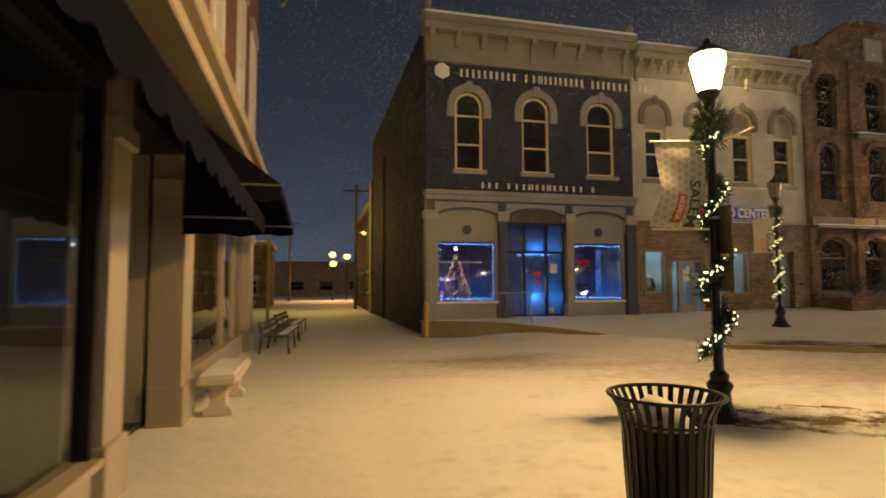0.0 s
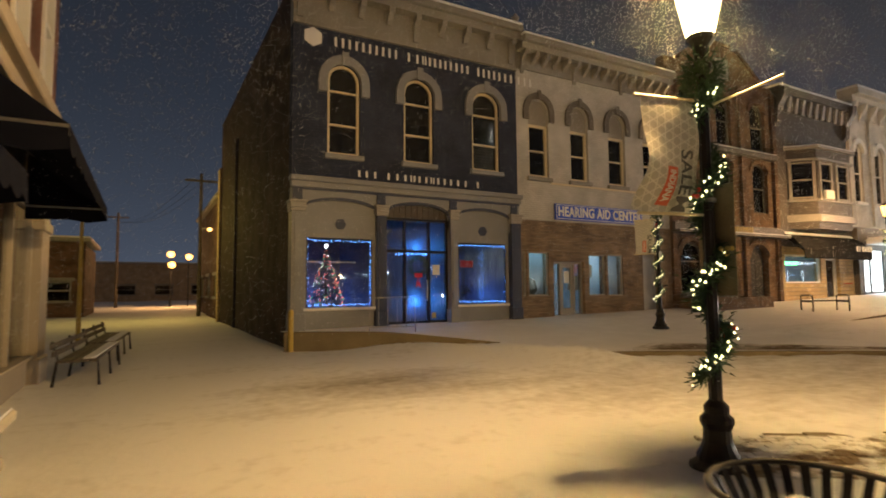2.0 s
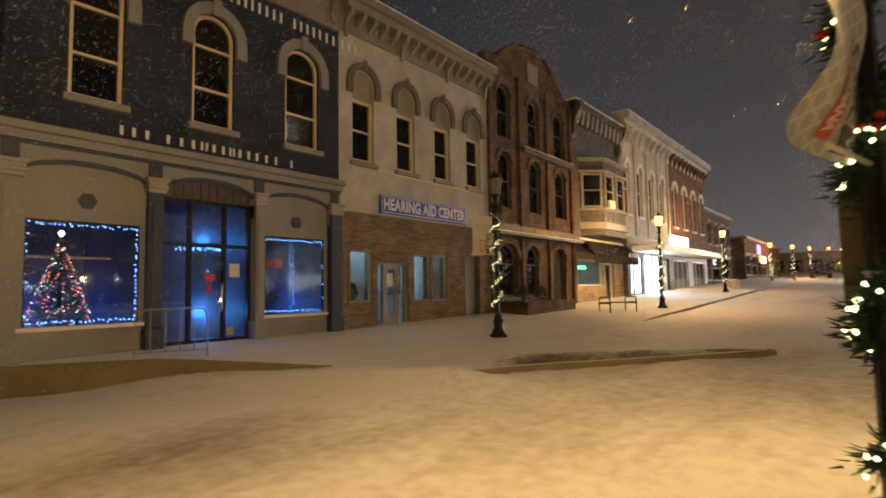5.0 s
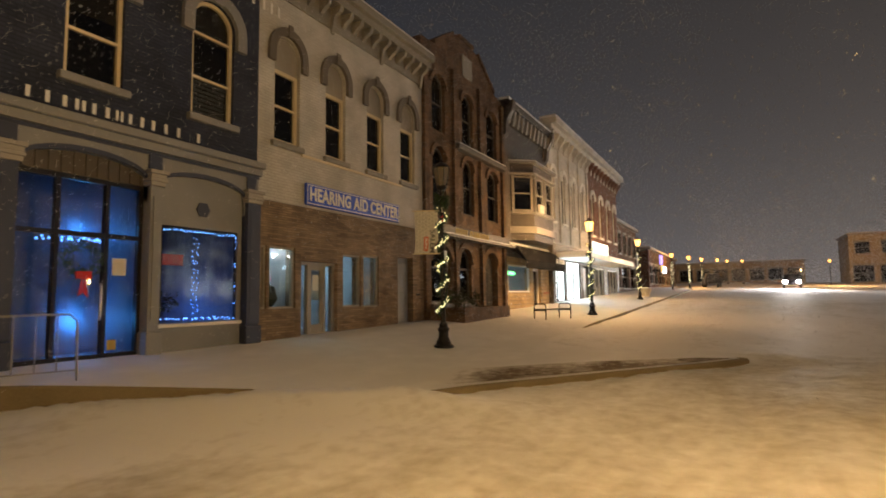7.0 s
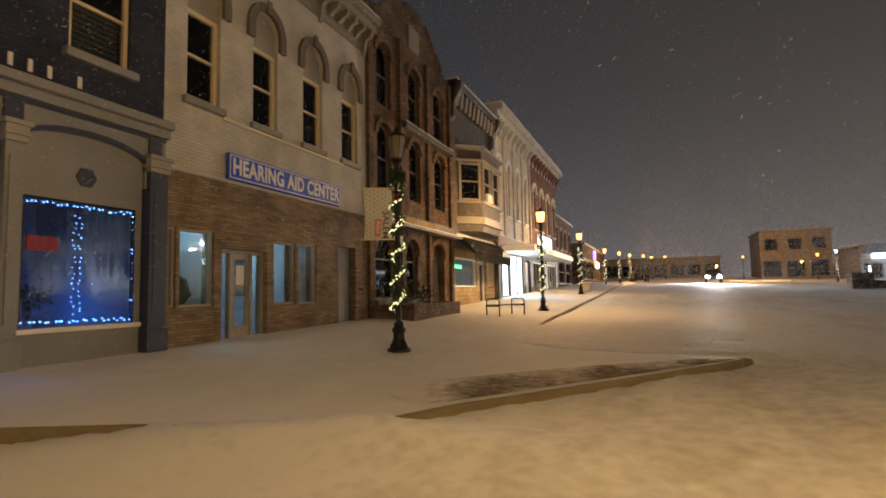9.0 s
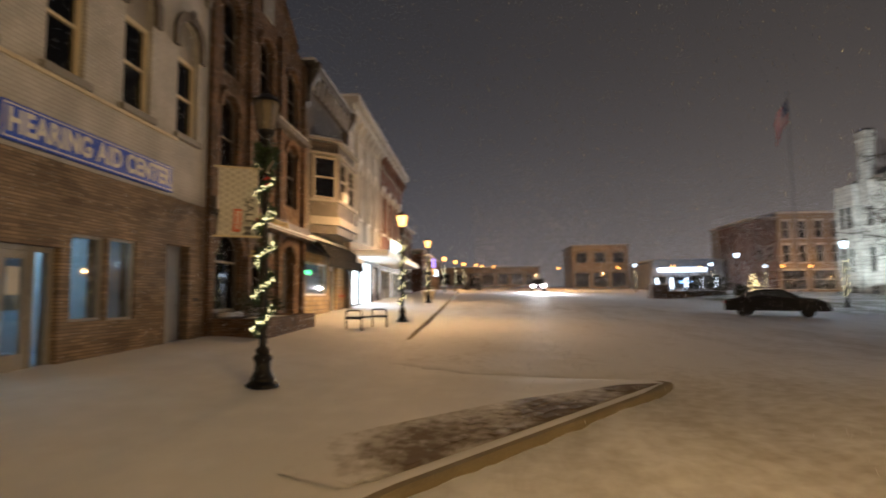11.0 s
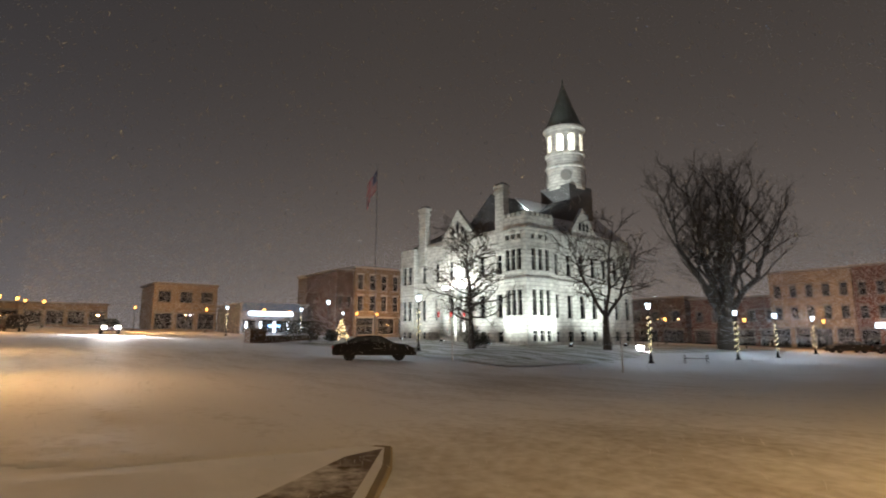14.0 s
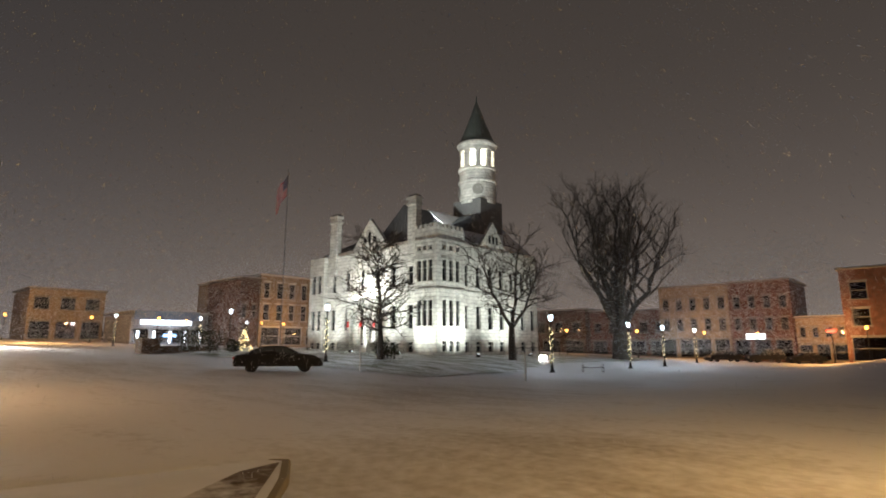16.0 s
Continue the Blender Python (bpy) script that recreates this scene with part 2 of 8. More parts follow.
CREAM = mat("cream_paint", (0.62, 0.54, 0.38), 0.5, var=0.15, scale=4, bump=0.06)
STOREPAINT = mat("storefront_paint", (0.36, 0.31, 0.235), 0.5, var=0.15, scale=3, bump=0.06)
WHITEP = mat("white_paint", (0.74, 0.73, 0.70), 0.5, var=0.12, scale=4, bump=0.05)
TAUPE = mat("taupe_paint", (0.075, 0.066, 0.06), 0.6, var=0.2, bump=0.06)
GRYDOOR = mat("grey_door_paint", (0.42, 0.42, 0.41), 0.5, var=0.12, bump=0.04)
BLACKMETAL = mat("black_cast_metal", (0.022, 0.022, 0.024), 0.42, metal=0.6, var=0.4, fine=120, bump=0.12)
BRONZE = mat("bronze_frame", (0.02, 0.018, 0.017), 0.35, metal=0.5, var=0.3, bump=0.03)
STEEL = mat("galvanised_steel", (0.45, 0.44, 0.41), 0.4, metal=0.9, var=0.2, bump=0.05)
CANVAS = mat("dark_canvas", (0.008, 0.009, 0.016), 0.95, var=0.35, fine=200, bump=0.2, spec=0.03)
BLACKCANVAS = mat("black_canvas", (0.016, 0.016, 0.016), 0.95, var=0.35, fine=200, bump=0.2, spec=0.05)
DARKROOF = mat("slate_roof", (0.06, 0.063, 0.07), 0.6, var=0.35, scale=4, fine=12, bump=0.4)
GREENROOF = mat("weathered_copper_roof", (0.16, 0.19, 0.17), 0.6, var=0.3, scale=3, bump=0.2)
ROOM = mat("dim_room_wall", (0.20, 0.20, 0.21), 0.8, var=0.2, bump=0.02)
BLUEROOM = mat("dark_entrance_wall", (0.13, 0.14, 0.18), 0.6, var=0.3, scale=2, bump=0.02)
SHADE = mat("roller_shade", (0.17, 0.155, 0.13), 0.8, var=0.25, scale=3, bump=0.03)
OFFWHITE = mat("weathered_white_paint", (0.30, 0.285, 0.265), 0.6, var=0.2, scale=3, bump=0.08)
ROOMB = mat("shop_back_wall", (0.42, 0.44, 0.50), 0.8, var=0.2, scale=2, bump=0.02)
# near-black lining: the dark of unlit rooms is put into its colour
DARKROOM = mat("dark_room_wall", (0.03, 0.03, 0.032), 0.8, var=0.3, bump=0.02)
BARK = mat("bark", (0.070, 0.059, 0.049), 0.9, var=0.45, scale=8, fine=40, bump=0.6)
LEAF = mat("fir_needles", (0.030, 0.065, 0.026), 0.6, var=0.5, scale=20, bump=0.0)
SHRUB = mat("shrub_leaves", (0.045, 0.05, 0.03), 0.8, var=0.5, scale=10, bump=0.0)
RED = mat("red_ribbon", (0.55, 0.025, 0.02), 0.5, var=0.15, bump=0.03)
REDBAN = mat("red_orange_print", (0.62, 0.13, 0.07), 0.7, var=0.1, bump=0.03)
GREYPRINT = mat("dark_grey_print", (0.10, 0.10, 0.11), 0.7, var=0.1, bump=0.03)
SIGNBLUE = mat("sign_blue", (0.022, 0.085, 0.62), 0.45, var=0.1, bump=0.02)
SIGNWHITE = mat("sign_white", (0.72, 0.72, 0.72), 0.5, var=0.08, bump=0.02)
CARPAINT = mat("dark_car_paint", (0.012, 0.012, 0.014), 0.42, metal=0.0, var=0.2, bump=0.0, spec=0.2)
TYRE = mat("tyre_rubber", (0.018, 0.018, 0.018), 0.9, var=0.3, bump=0.1)
ALLOY = mat("alloy_rim", (0.35, 0.35, 0.36), 0.35, metal=0.9, var=0.2, bump=0.02)
WOODBENCH = mat("grey_slat_wood", (0.10, 0.085, 0.07), 0.75, var=0.35, fine=90, bump=0.2)
YELLOWPOST = mat("yellow_post_paint", (0.45, 0.33, 0.08), 0.6, var=0.2, bump=0.05)
CONCRETE = mat("bench_concrete", (0.52, 0.47, 0.36), 0.85, var=0.2, fine=90, bump=0.25)
POSTER_T = mat("teal_poster", (0.10, 0.30, 0.34), 0.5, var=0.2, bump=0.0)
POSTER_W = mat("pale_poster", (0.62, 0.62, 0.60), 0.6, var=0.1, bump=0.0)
POSTER_B = mat("blue_poster", (0.16, 0.26, 0.45), 0.6, var=0.15, bump=0.0)
GLASS = glass_mat("window_glass", gloss=0.95)
DARKGLASS = glass_mat("dark_window_glass", (0.35, 0.37, 0.40), gloss=0.6)
LAMPGLASS_W = glow("warm_lantern_glass", (1.0, 0.72, 0.32), 16)
LAMPGLASS_A = glow("amber_lantern_glass", (1.0, 0.50, 0.13), 5)
LAMPGLASS_FAR = glow("far_amber_glass", (1.0, 0.42, 0.08), 7)
LAMPGLASS_C = glow("cool_lantern_glass", (0.66, 0.85, 1.0), 6)
LAMPGLASS_OFF = mat("unlit_lantern_glass", (0.15, 0.13, 0.10), 0.3, var=0.2, bump=0.02)
BULB = glow("warm_white_bulb", (1.0, 0.88, 0.42), 6)
BULB_FAR = glow("far_warm_bulb", (1.0, 0.85, 0.5), 5)
BULB_BLUE = glow("blue_bulb", (0.12, 0.36, 1.0), 7)
BULB_RED = glow("red_bulb", (1.0, 0.14, 0.08), 6)
BULB_GRN = glow("green_bulb", (0.15, 1.0, 0.3), 3.5)
BULB_WHT = glow("white_bulb", (1.0, 0.95, 0.9), 8)
SHOPLIT = glow("lit_shop_sign", (0.86, 0.97, 1.0), 3.2)
CANOPYLIT = glow("lit_canopy_sign", (0.70, 0.95, 1.0), 1.5)
GREENNEON = glow("green_neon", (0.10, 1.0, 0.25), 6)
BLUENEON = glow("blue_store_sign", (0.25, 0.55, 1.0), 5)
WHITENEON = glow("white_store_sign", (0.75, 0.88, 1.0), 6)
REDLIT = glow("red_signal", (1.0, 0.04, 0.02), 10)
PURPLE = glow("purple_sign", (0.25, 0.2, 1.0), 3)
AMBERLIT = glow("amber_window", (1.0, 0.60, 0.18), 1.2)
HEADLIGHT = glow("headlight", (1.0, 0.97, 0.9), 250)
BELFRY = glow("belfry_light", (1.0, 0.97, 0.82), 8.0)


# ---------------------------------------------------------------- mesh helpers
def part(name, bm, material, parent=None, label="", smooth=False):
    """Links a bmesh as one mesh object under its thing."""
    if len(bm.verts) < 6000:
        bmesh.ops.remove_doubles(bm, verts=bm.verts, dist=0.0003)
    bmesh.ops.recalc_face_normals(bm, faces=bm.faces)
    me = bpy.data.meshes.new(name)
    bm.to_mesh(me)
    bm.free()
    if smooth:
        me.polygons.foreach_set("use_smooth", [True] * len(me.polygons))
    me.materials.append(material)
    ob = new(name, me)
    if parent is not None:
        ob.parent = parent
    if label:
        ob["label"] = label
    return ob


def root(name, m, label, category, group="", kind=""):
    ob = new(name)
    ob.matrix_world = m
    ob.empty_display_size = 0.2
    return tagged(ob, label, category, group, kind)


def box(bm, x0, x1, y0, y1, z0, z1, bevel=0.0):
    x0, x1 = min(x0, x1), max(x0, x1)
    y0, y1 = min(y0, y1), max(y0, y1)
    z0, z1 = min(z0, z1), max(z0, z1)
    vs = [bm.verts.new((x, y, z)) for z in (z0, z1) for y in (y0, y1) for x in (x0, x1)]
    fs = [bm.faces.new([vs[i] for i in f]) for f in
          ((0, 2, 3, 1), (4, 5, 7, 6), (0, 1, 5, 4), (2, 6, 7, 3), (0, 4, 6, 2), (1, 3, 7, 5))]
    if bevel:
        es = list({e for f in fs for e in f.edges})
        bmesh.ops.bevel(bm, geom=es, offset=bevel, segments=1, affect="EDGES")
    return bm


def B(*a, bevel=0.0):
    return box(bmesh.new(), *a, bevel=bevel)


def lathe(bm, prof, seg=16, at=(0, 0, 0), cap=True, flute=0.0):
    rings = []
    for r, z in prof:
        ring = []
        for i in range(seg):
            a = 2 * math.pi * i / seg
            rr = r * (1 - flute * (i % 2))
            ring.append(bm.verts.new((at[0] + rr * math.cos(a), at[1] + rr * math.sin(a), at[2] + z)))
        rings.append(ring)
    for a, b in zip(rings, rings[1:]):
        for i in range(seg):
            j = (i + 1) % seg
            bm.faces.new((a[i], a[j], b[j], b[i]))
    if cap:
        bm.faces.new(list(reversed(rings[0])))
        bm.faces.new(rings[-1])
    return bm


def tube(bm, pts, r0, r1=None, seg=6, cap=True):
    r1 = r0 if r1 is None else r1
    rings = []
    n = len(pts)
    up = Vector((0.13, 0.21, 0.97))
    for i, p in enumerate(pts):
        p = Vector(p)
        d = (Vector(pts[min(i + 1, n - 1)]) - Vector(pts[max(i - 1, 0)])).normalized()
        u = d.cross(up if abs(d.z) < 0.95 else Vector((1, 0, 0))).normalized()
        v = d.cross(u)
        r = r0 + (r1 - r0) * i / max(1, n - 1)
        rings.append([bm.verts.new(p + r * (math.cos(2 * math.pi * k / seg) * u + math.sin(2 * math.pi * k / seg) * v)) for k in range(seg)])
    for a, b in zip(rings, rings[1:]):
        for k in range(seg):
            j = (k + 1) % seg
            bm.faces.new((a[k], a[j], b[j], b[k]))
    if cap:
        bm.faces.new(list(reversed(rings[0])))
        bm.faces.new(rings[-1])
    return bm


def prism(bm, poly, axis, a, b):
    """Extrudes a polygon (list of 2D points) along an axis: 'y' (points are x,z), 'x' (y,z) or 'z' (x,y)."""
    def place(p, w):
        return {"y": (p[0], w, p[1]), "x": (w, p[0], p[1]), "z": (p[0], p[1], w)}[axis]
    lo = [bm.verts.new(place(p, a)) for p in poly]
    hi = [bm.verts.new(place(p, b)) for p in poly]
    n = len(poly)
    bm.faces.new(lo)
    bm.faces.new(list(reversed(hi)))
    for i in range(n):
        j = (i + 1) % n
        bm.faces.new((lo[i], lo[j], hi[j], hi[i]))
    return bm


def arc(x0, x1, zs, rise, n=12):
    """Points of an arch from (x0, zs) over to (x1, zs)."""
    c, h = (x0 + x1) / 2, (x1 - x0) / 2
    return [(c - h * math.cos(math.pi * i / n), zs + rise * math.sin(math.pi * i / n)) for i in range(n + 1)]


def spandrel(bm, x0, x1, zs, rise, zt, y0, y1):
    """Fills a rectangular opening's head down to an arch, in one strip."""
    rows = [[bm.verts.new((p[0], y, z)) for y, z in ((y0, p[1]), (y0, zt), (y1, zt), (y1, p[1]))] for p in arc(x0, x1, zs, min(rise, zt - zs - 0.004))]
    for r, s in zip(rows, rows[1:]):
        for k in range(4):
            bm.faces.new((r[k], r[(k + 1) % 4], s[(k + 1) % 4], s[k]))
    return bm


def ring_arch(bm, x0, x1, zs, rise, wide, y0, y1):
    """A ring over an arch."""
    return hood_strip(bm, x0, x1, zs, rise, wide, 0.0, y0, y1)


def wall_holes(bm, x0, x1, z0, z1, y0, y1, holes):
    """A wall in one piece with rectangular openings (a, b, c, d: x from a to b, z from c to d)."""
    xs = sorted({round(v, 4) for v in [x0, x1] + [h[0] for h in holes] + [h[1] for h in holes] if x0 - 1e-5 <= v <= x1 + 1e-5})
    zs = sorted({round(v, 4) for v in [z0, z1] + [h[2] for h in holes] + [h[3] for h in holes] if z0 - 1e-5 <= v <= z1 + 1e-5})
    nx, nz = len(xs) - 1, len(zs) - 1

    def solid(i, k):
        if not (0 <= i < nx and 0 <= k < nz):
            return False
        cx, cz = (xs[i] + xs[i + 1]) / 2, (zs[k] + zs[k + 1]) / 2
        return not any(h[0] < cx < h[1] and h[2] < cz < h[3] for h in holes)
    made = {}

    def v(i, k, s):
        if (i, k, s) not in made:
            made[i, k, s] = bm.verts.new((xs[i], y1 if s else y0, zs[k]))
        return made[i, k, s]
    for i in range(nx):
        for k in range(nz):
            if not solid(i, k):
                continue
            for s in (0, 1):
                bm.faces.new((v(i, k, s), v(i + 1, k, s), v(i + 1, k + 1, s), v(i, k + 1, s)))
            for (di, dk, a, b) in ((-1, 0, (i, k), (i, k + 1)), (1, 0, (i + 1, k), (i + 1, k + 1)), (0, -1, (i, k), (i + 1, k)), (0, 1, (i, k + 1), (i + 1, k + 1))):
                if not solid(i + di, k + dk):
                    bm.faces.new((v(*a, 0), v(*b, 0), v(*b, 1), v(*a, 1)))
    return bm


def hood_strip(bm, x0, x1, zs, rise, wide, leg, y0, y1):
    """A hood mould over an arch with short legs, in one strip."""
    a = [(x0, zs - leg)] + arc(x0, x1, zs, rise) + [(x1, zs - leg)]
    b = [(x0 - wide, zs - leg)] + arc(x0 - wide, x1 + wide, zs, rise + wide) + [(x1 + wide, zs - leg)]
    rows = [[bm.verts.new((p[0], y, p[1])) for p, y in ((p, y0), (q, y0), (q, y1), (p, y1))] for p, q in zip(a, b)]
    for r, s in zip(rows, rows[1:]):
        for k in range(4):
            bm.faces.new((r[k], r[(k + 1) % 4], s[(k + 1) % 4], s[k]))
    bm.faces.new(rows[0])
    bm.faces.new(rows[-1])
    return bm


def text_mesh(name, text, size, material, parent, m, depth=0.012, label="", wide=1.0, spacing=1.0, bold=0.0):
    cu = bpy.data.curves.new("lettering", "FONT")
    cu.body, cu.size, cu.extrude, cu.align_x, cu.align_y = text, size, depth, "CENTER", "CENTER"
    cu.space_character = spacing
    cu.offset = bold
    tmp = new("lettering", cu)
    dg = bpy.context.evaluated_depsgraph_get()
    me = bpy.data.meshes.new_from_object(tmp.evaluated_get(dg))
    bpy.data.objects.remove(tmp)
    bpy.data.curves.remove(cu)
    me.transform(m @ Matrix.Diagonal((wide, 1, 1, 1)))
    me.name = name
    me.materials.clear()
    me.materials.append(material)
    ob = new(name, me)
    ob.parent = parent
    if label:
        ob["label"] = label
    return ob


def smooth(a, b, x):
    t = min(1.0, max(0.0, (x - a) / (b - a)))
    return t * t * (3 - 2 * t)


# ---------------------------------------------------------------- ground
def lie(x, y):
    """Height of the street: it climbs along the row and falls away across the square."""
    gx = 0.018 * min(max(x, 0), 25) + 0.03 * min(max(x - 25, 0), 110)
    d = max(0.0, 8 - y)
    return gx - 1.25 * (1 - math.exp(-d / 32)) * smooth(10, 20, x)


def lawn_rise(x, y):
    return 0.45 * smooth(27, 36, x) * smooth(-9, -17, y) * (1 - smooth(72, 80, x)) * smooth(-66, -58, y)


def walk_top(x, y):
    """The pavement before the row rises from its curb to the shop fronts."""
    return lie(x, 12) + 0.40 * smooth(10.5, 16.2, y) + 0.05 * (1 - smooth(6, 9, x))


def drift(x, y):
    v = noise.noise((x * 0.35, y * 0.6, 0.3)) * 0.035 + noise.noise((x * 1.3, y * 1.9, 2.0)) * 0.015
    rough = smooth(-1, 3, x - 0.3 * y) * (1 - smooth(14, 20, x))
    v += rough * 0.032 * noise.noise((x * 3.1, y * 3.4, 5.0))
    return v


def steps_list(*spans):
    out = []
    for a, b, s in spans:
        n = max(1, round((b - a) / s))
        out += [a + (b - a) * i / n for i in range(n)]
    out.append(spans[-1][1])
    return out


def sheet(name, xs, ys, height, material, label, category, kind, keep=None):
    bm = bmesh.new()
    grid = [[bm.verts.new((x, y, height(x, y))) for x in xs] for y in ys]
    for j in range(len(ys) - 1):
        for i in range(len(xs) - 1):
            if keep is None or keep((xs[i] + xs[i + 1]) / 2, (ys[j] + ys[j + 1]) / 2):
                bm.faces.new((grid[j][i], grid[j][i + 1], grid[j + 1][i + 1], grid[j + 1][i]))
    for v in [v for v in bm.verts if not v.link_faces]:
        bm.verts.remove(v)
    return tagged(part(name, bm, material, None, smooth=True), label, category, kind=kind)


def interp(pts, x):
    if x <= pts[0][0]:
        return pts[0][1]
    for (a, p), (b, q) in zip(pts, pts[1:]):
        if x <= b:
            return p + (q - p) * (x - a) / (b - a)
    return pts[-1][1]


# ---------------------------------------------------------------- pavement before the row
FRONT = [(2.9, 15.75), (5.2, 14.6), (6.0, 13.7), (7.2, 12.4), (8.0, 10.9), (9.3, 10.15), (13.0, 7.1), (13.9, 6.5),
         (14.3, 7.2), (14.8, 9.5), (16.0, 11.2), (20, 11.5), (44, 11.7), (75, 12.0)]


def over_curb(x, y):
    d = y - interp(FRONT, x) - 0.05
    return (0.20 * smooth(3.6, 5.8, x) + 0.04 * smooth(6.5, 7.3, x)) * (1 - smooth(8.0, 8.9, x)) * math.exp(-(d / (1.5 if d < 0 else 0.35)) ** 2)


gx = steps_list((-1600, -200, 350), (-200, -30, 34), (-30, -4, 2.6), (-4, 20, 0.2), (20, 60, 1.0), (60, 160, 4), (160, 1600, 360))
gy = steps_list((-1600, -160, 360), (-160, -60, 10), (-60, -4, 1.0), (-4, 17, 0.2), (17, 45, 1.4), (45, 200, 22), (200, 1600, 350))
sheet("ground", gx, gy, lambda x, y: lie(x, y) + lawn_rise(x, y) + drift(x, y) + over_curb(x, y) - 0.02 - 0.055 * smooth(2, 6, x) * (1 - smooth(13.7, 15.2, x)) * smooth(6.0, 6.6, y + 0.3 * max(0, x - 10))
      - (0.5 * smooth(0, 0.4, y - interp(FRONT, x) - 0.3) if 3.2 < x < 75 and y < 40 else 0), SNOW,
      "snow-covered street and square with wind-blown streaks", "ground", "structure")
sheet("courthouse_lawn", steps_list((29, 74, 1.0)), steps_list((-62, -11, 1.0)),
      lambda x, y: lie(x, y) + lawn_rise(x, y) + drift(x, y) + 0.035, SNOW_LAWN,
      "lawn thinly dusted with snow round the courthouse", "lawn", "structure",
      keep=lambda x, y: x + 0.35 * y > 22 or x > 33)


def pavement():
    xs = steps_list((2.9, 7.2, 0.3), (7.2, 16, 0.2), (16, 44, 0.7), (44, 75, 2))
    top, skirt = bmesh.new(), bmesh.new()
    cols = []
    rows = [i / 22 for i in range(23)]
    for x in xs:
        f = interp(FRONT, x) + 0.13
        col = []
        for r in rows:
            y = f + (16.15 - f) * r
            z = walk_top(x, y) + 0.4 * drift(x, y) * min(1, r * 8)
            z += (0.9 * drift(x, y) - 0.03) * smooth(13.95, 14.2, x) * (1 - min(1, r * 4)) * (1 - smooth(20, 24, x))
            col.append(top.verts.new((x, y, z)))
        cols.append(col)
    for a, b in zip(cols, cols[1:]):
        for i in range(len(rows) - 1):
            top.faces.new((a[i], b[i], b[i + 1], a[i + 1]))
    slab = tagged(part("pavement", top, SNOW_WALK, None, smooth=True),
                  "snow-covered pavement before the shop row", "pavement", kind="structure")
    ring = []
    for i, x in enumerate(xs):
        f = interp(FRONT, x)
        t = walk_top(x, f + 0.1) + 0.006 - 0.10 * smooth(13.95, 14.2, x) * (1 - smooth(20, 24, x))
        lo = lie(x, f) - 0.25
        prof = [(f + 0.135, t), (f + 0.03, t), (f, t - 0.03), (f - 0.01, lo)]
        ring.append([skirt.verts.new((x, y, z)) for y, z in prof])
    for a, b in zip(ring, ring[1:]):
        for k in range(3):
            skirt.faces.new((a[k], b[k], b[k + 1], a[k + 1]))
    c = part("curb", skirt, CURB, slab, "bare concrete curb edge with blown-off snow")
    c["kind"] = "structure"
    return slab


PAVE = pavement()

# ---------------------------------------------------------------- row of buildings
PLANE = 16.0


def building(x0, label, z=0.0):
    return root("building", pose(x0, PLANE, z), label, "building", "shop row")


def shell(parent, w, z0, z1, depth, side, roof=DARKROOF, back=True, left=True, right=True):
    if left:
        part("side_wall", B(0, 0.3, 0.3, depth, z0, z1), side, parent)
    if right:
        part("side_wall", B(w - 0.3, w, 0.3, depth, z0, z1), side, parent)
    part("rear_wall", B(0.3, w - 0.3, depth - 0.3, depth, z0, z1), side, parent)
    part("roof", B(0.3, w - 0.3, 0.3, depth - 0.3, z1 - 0.35, z1 - 0.2), roof, parent)


def room(parent, x0, x1, z0, z1, y0=0.32, y1=4.0, m=ROOM, name="room_lining"):
    """Plain lining behind a window: floor, ceiling, back and ends."""
    bm = box(bmesh.new(), x0, x1, y0, y1, z0, z1)
    bm.faces.ensure_lookup_table()
    bmesh.ops.delete(bm, geom=[min(bm.faces, key=lambda f: f.calc_center_median().y)], context="FACES_ONLY")
    return part(name, bm, m, parent)


def sash(parent, x0, x1, z0, z1, y=0.12, paint=CREAM, arch=0.0, fw=0.07, bars=(0.5,), glass=DARKGLASS, vbars=0, sill=None, label="", meet=0.05, sillpaint=None):
    """A window: frame, meeting rails, panes of glass, sill. arch: rise of its round head above z1."""
    w = root("window", pose(0, 0, 0), "", "")
    w.parent = parent
    bm = bmesh.new()
    box(bm, x0, x0 + fw, y - 0.05, y + 0.06, z0, z1)
    box(bm, x1 - fw, x1, y - 0.05, y + 0.06, z0, z1)
    box(bm, x0 + fw, x1 - fw, y - 0.05, y + 0.06, z0, z0 + fw)
    if arch:
        ring_arch(bm, x0 + fw, x1 - fw, z1, arch - fw, fw, y - 0.05, y + 0.06)
    else:
        box(bm, x0 + fw, x1 - fw, y - 0.05, y + 0.06, z1 - fw, z1)
    zz = z1 + arch
    for b in bars:
        zb = z0 + (zz - z0) * b
        box(bm, x0 + fw, x1 - fw, y - 0.04, y + 0.05, zb - meet / 2, zb + meet / 2)
    for i in range(vbars):
        xb = x0 + (x1 - x0) * (i + 1) / (vbars + 1)
        box(bm, xb - 0.02, xb + 0.02, y - 0.03, y + 0.04, z0 + fw, z1 - (0 if arch else fw))
    part("frame", bm, paint, w, label)
    g = bmesh.new()
    if arch:
        prism(g, [(x0 + 0.02, z0 + 0.02)] + [(min(max(p[0], x0 + 0.02), x1 - 0.02), p[1] - 0.02) for p in arc(x0, x1, z1, arch)] + [(x1 - 0.02, z0 + 0.02)], "y", y + 0.01, y + 0.016)
    else:
        box(g, x0 + 0.02, x1 - 0.02, y + 0.01, y + 0.016, z0 + 0.02, z1 - 0.02)
    p = part("pane", g, glass, w)
    p.visible_shadow = False
    if sill is not None:
        part("sill", B(x0 - sill, x1 + sill, -0.12, y - 0.05, z0 - 0.14, z0, bevel=0.015), sillpaint or paint, w)
    return w


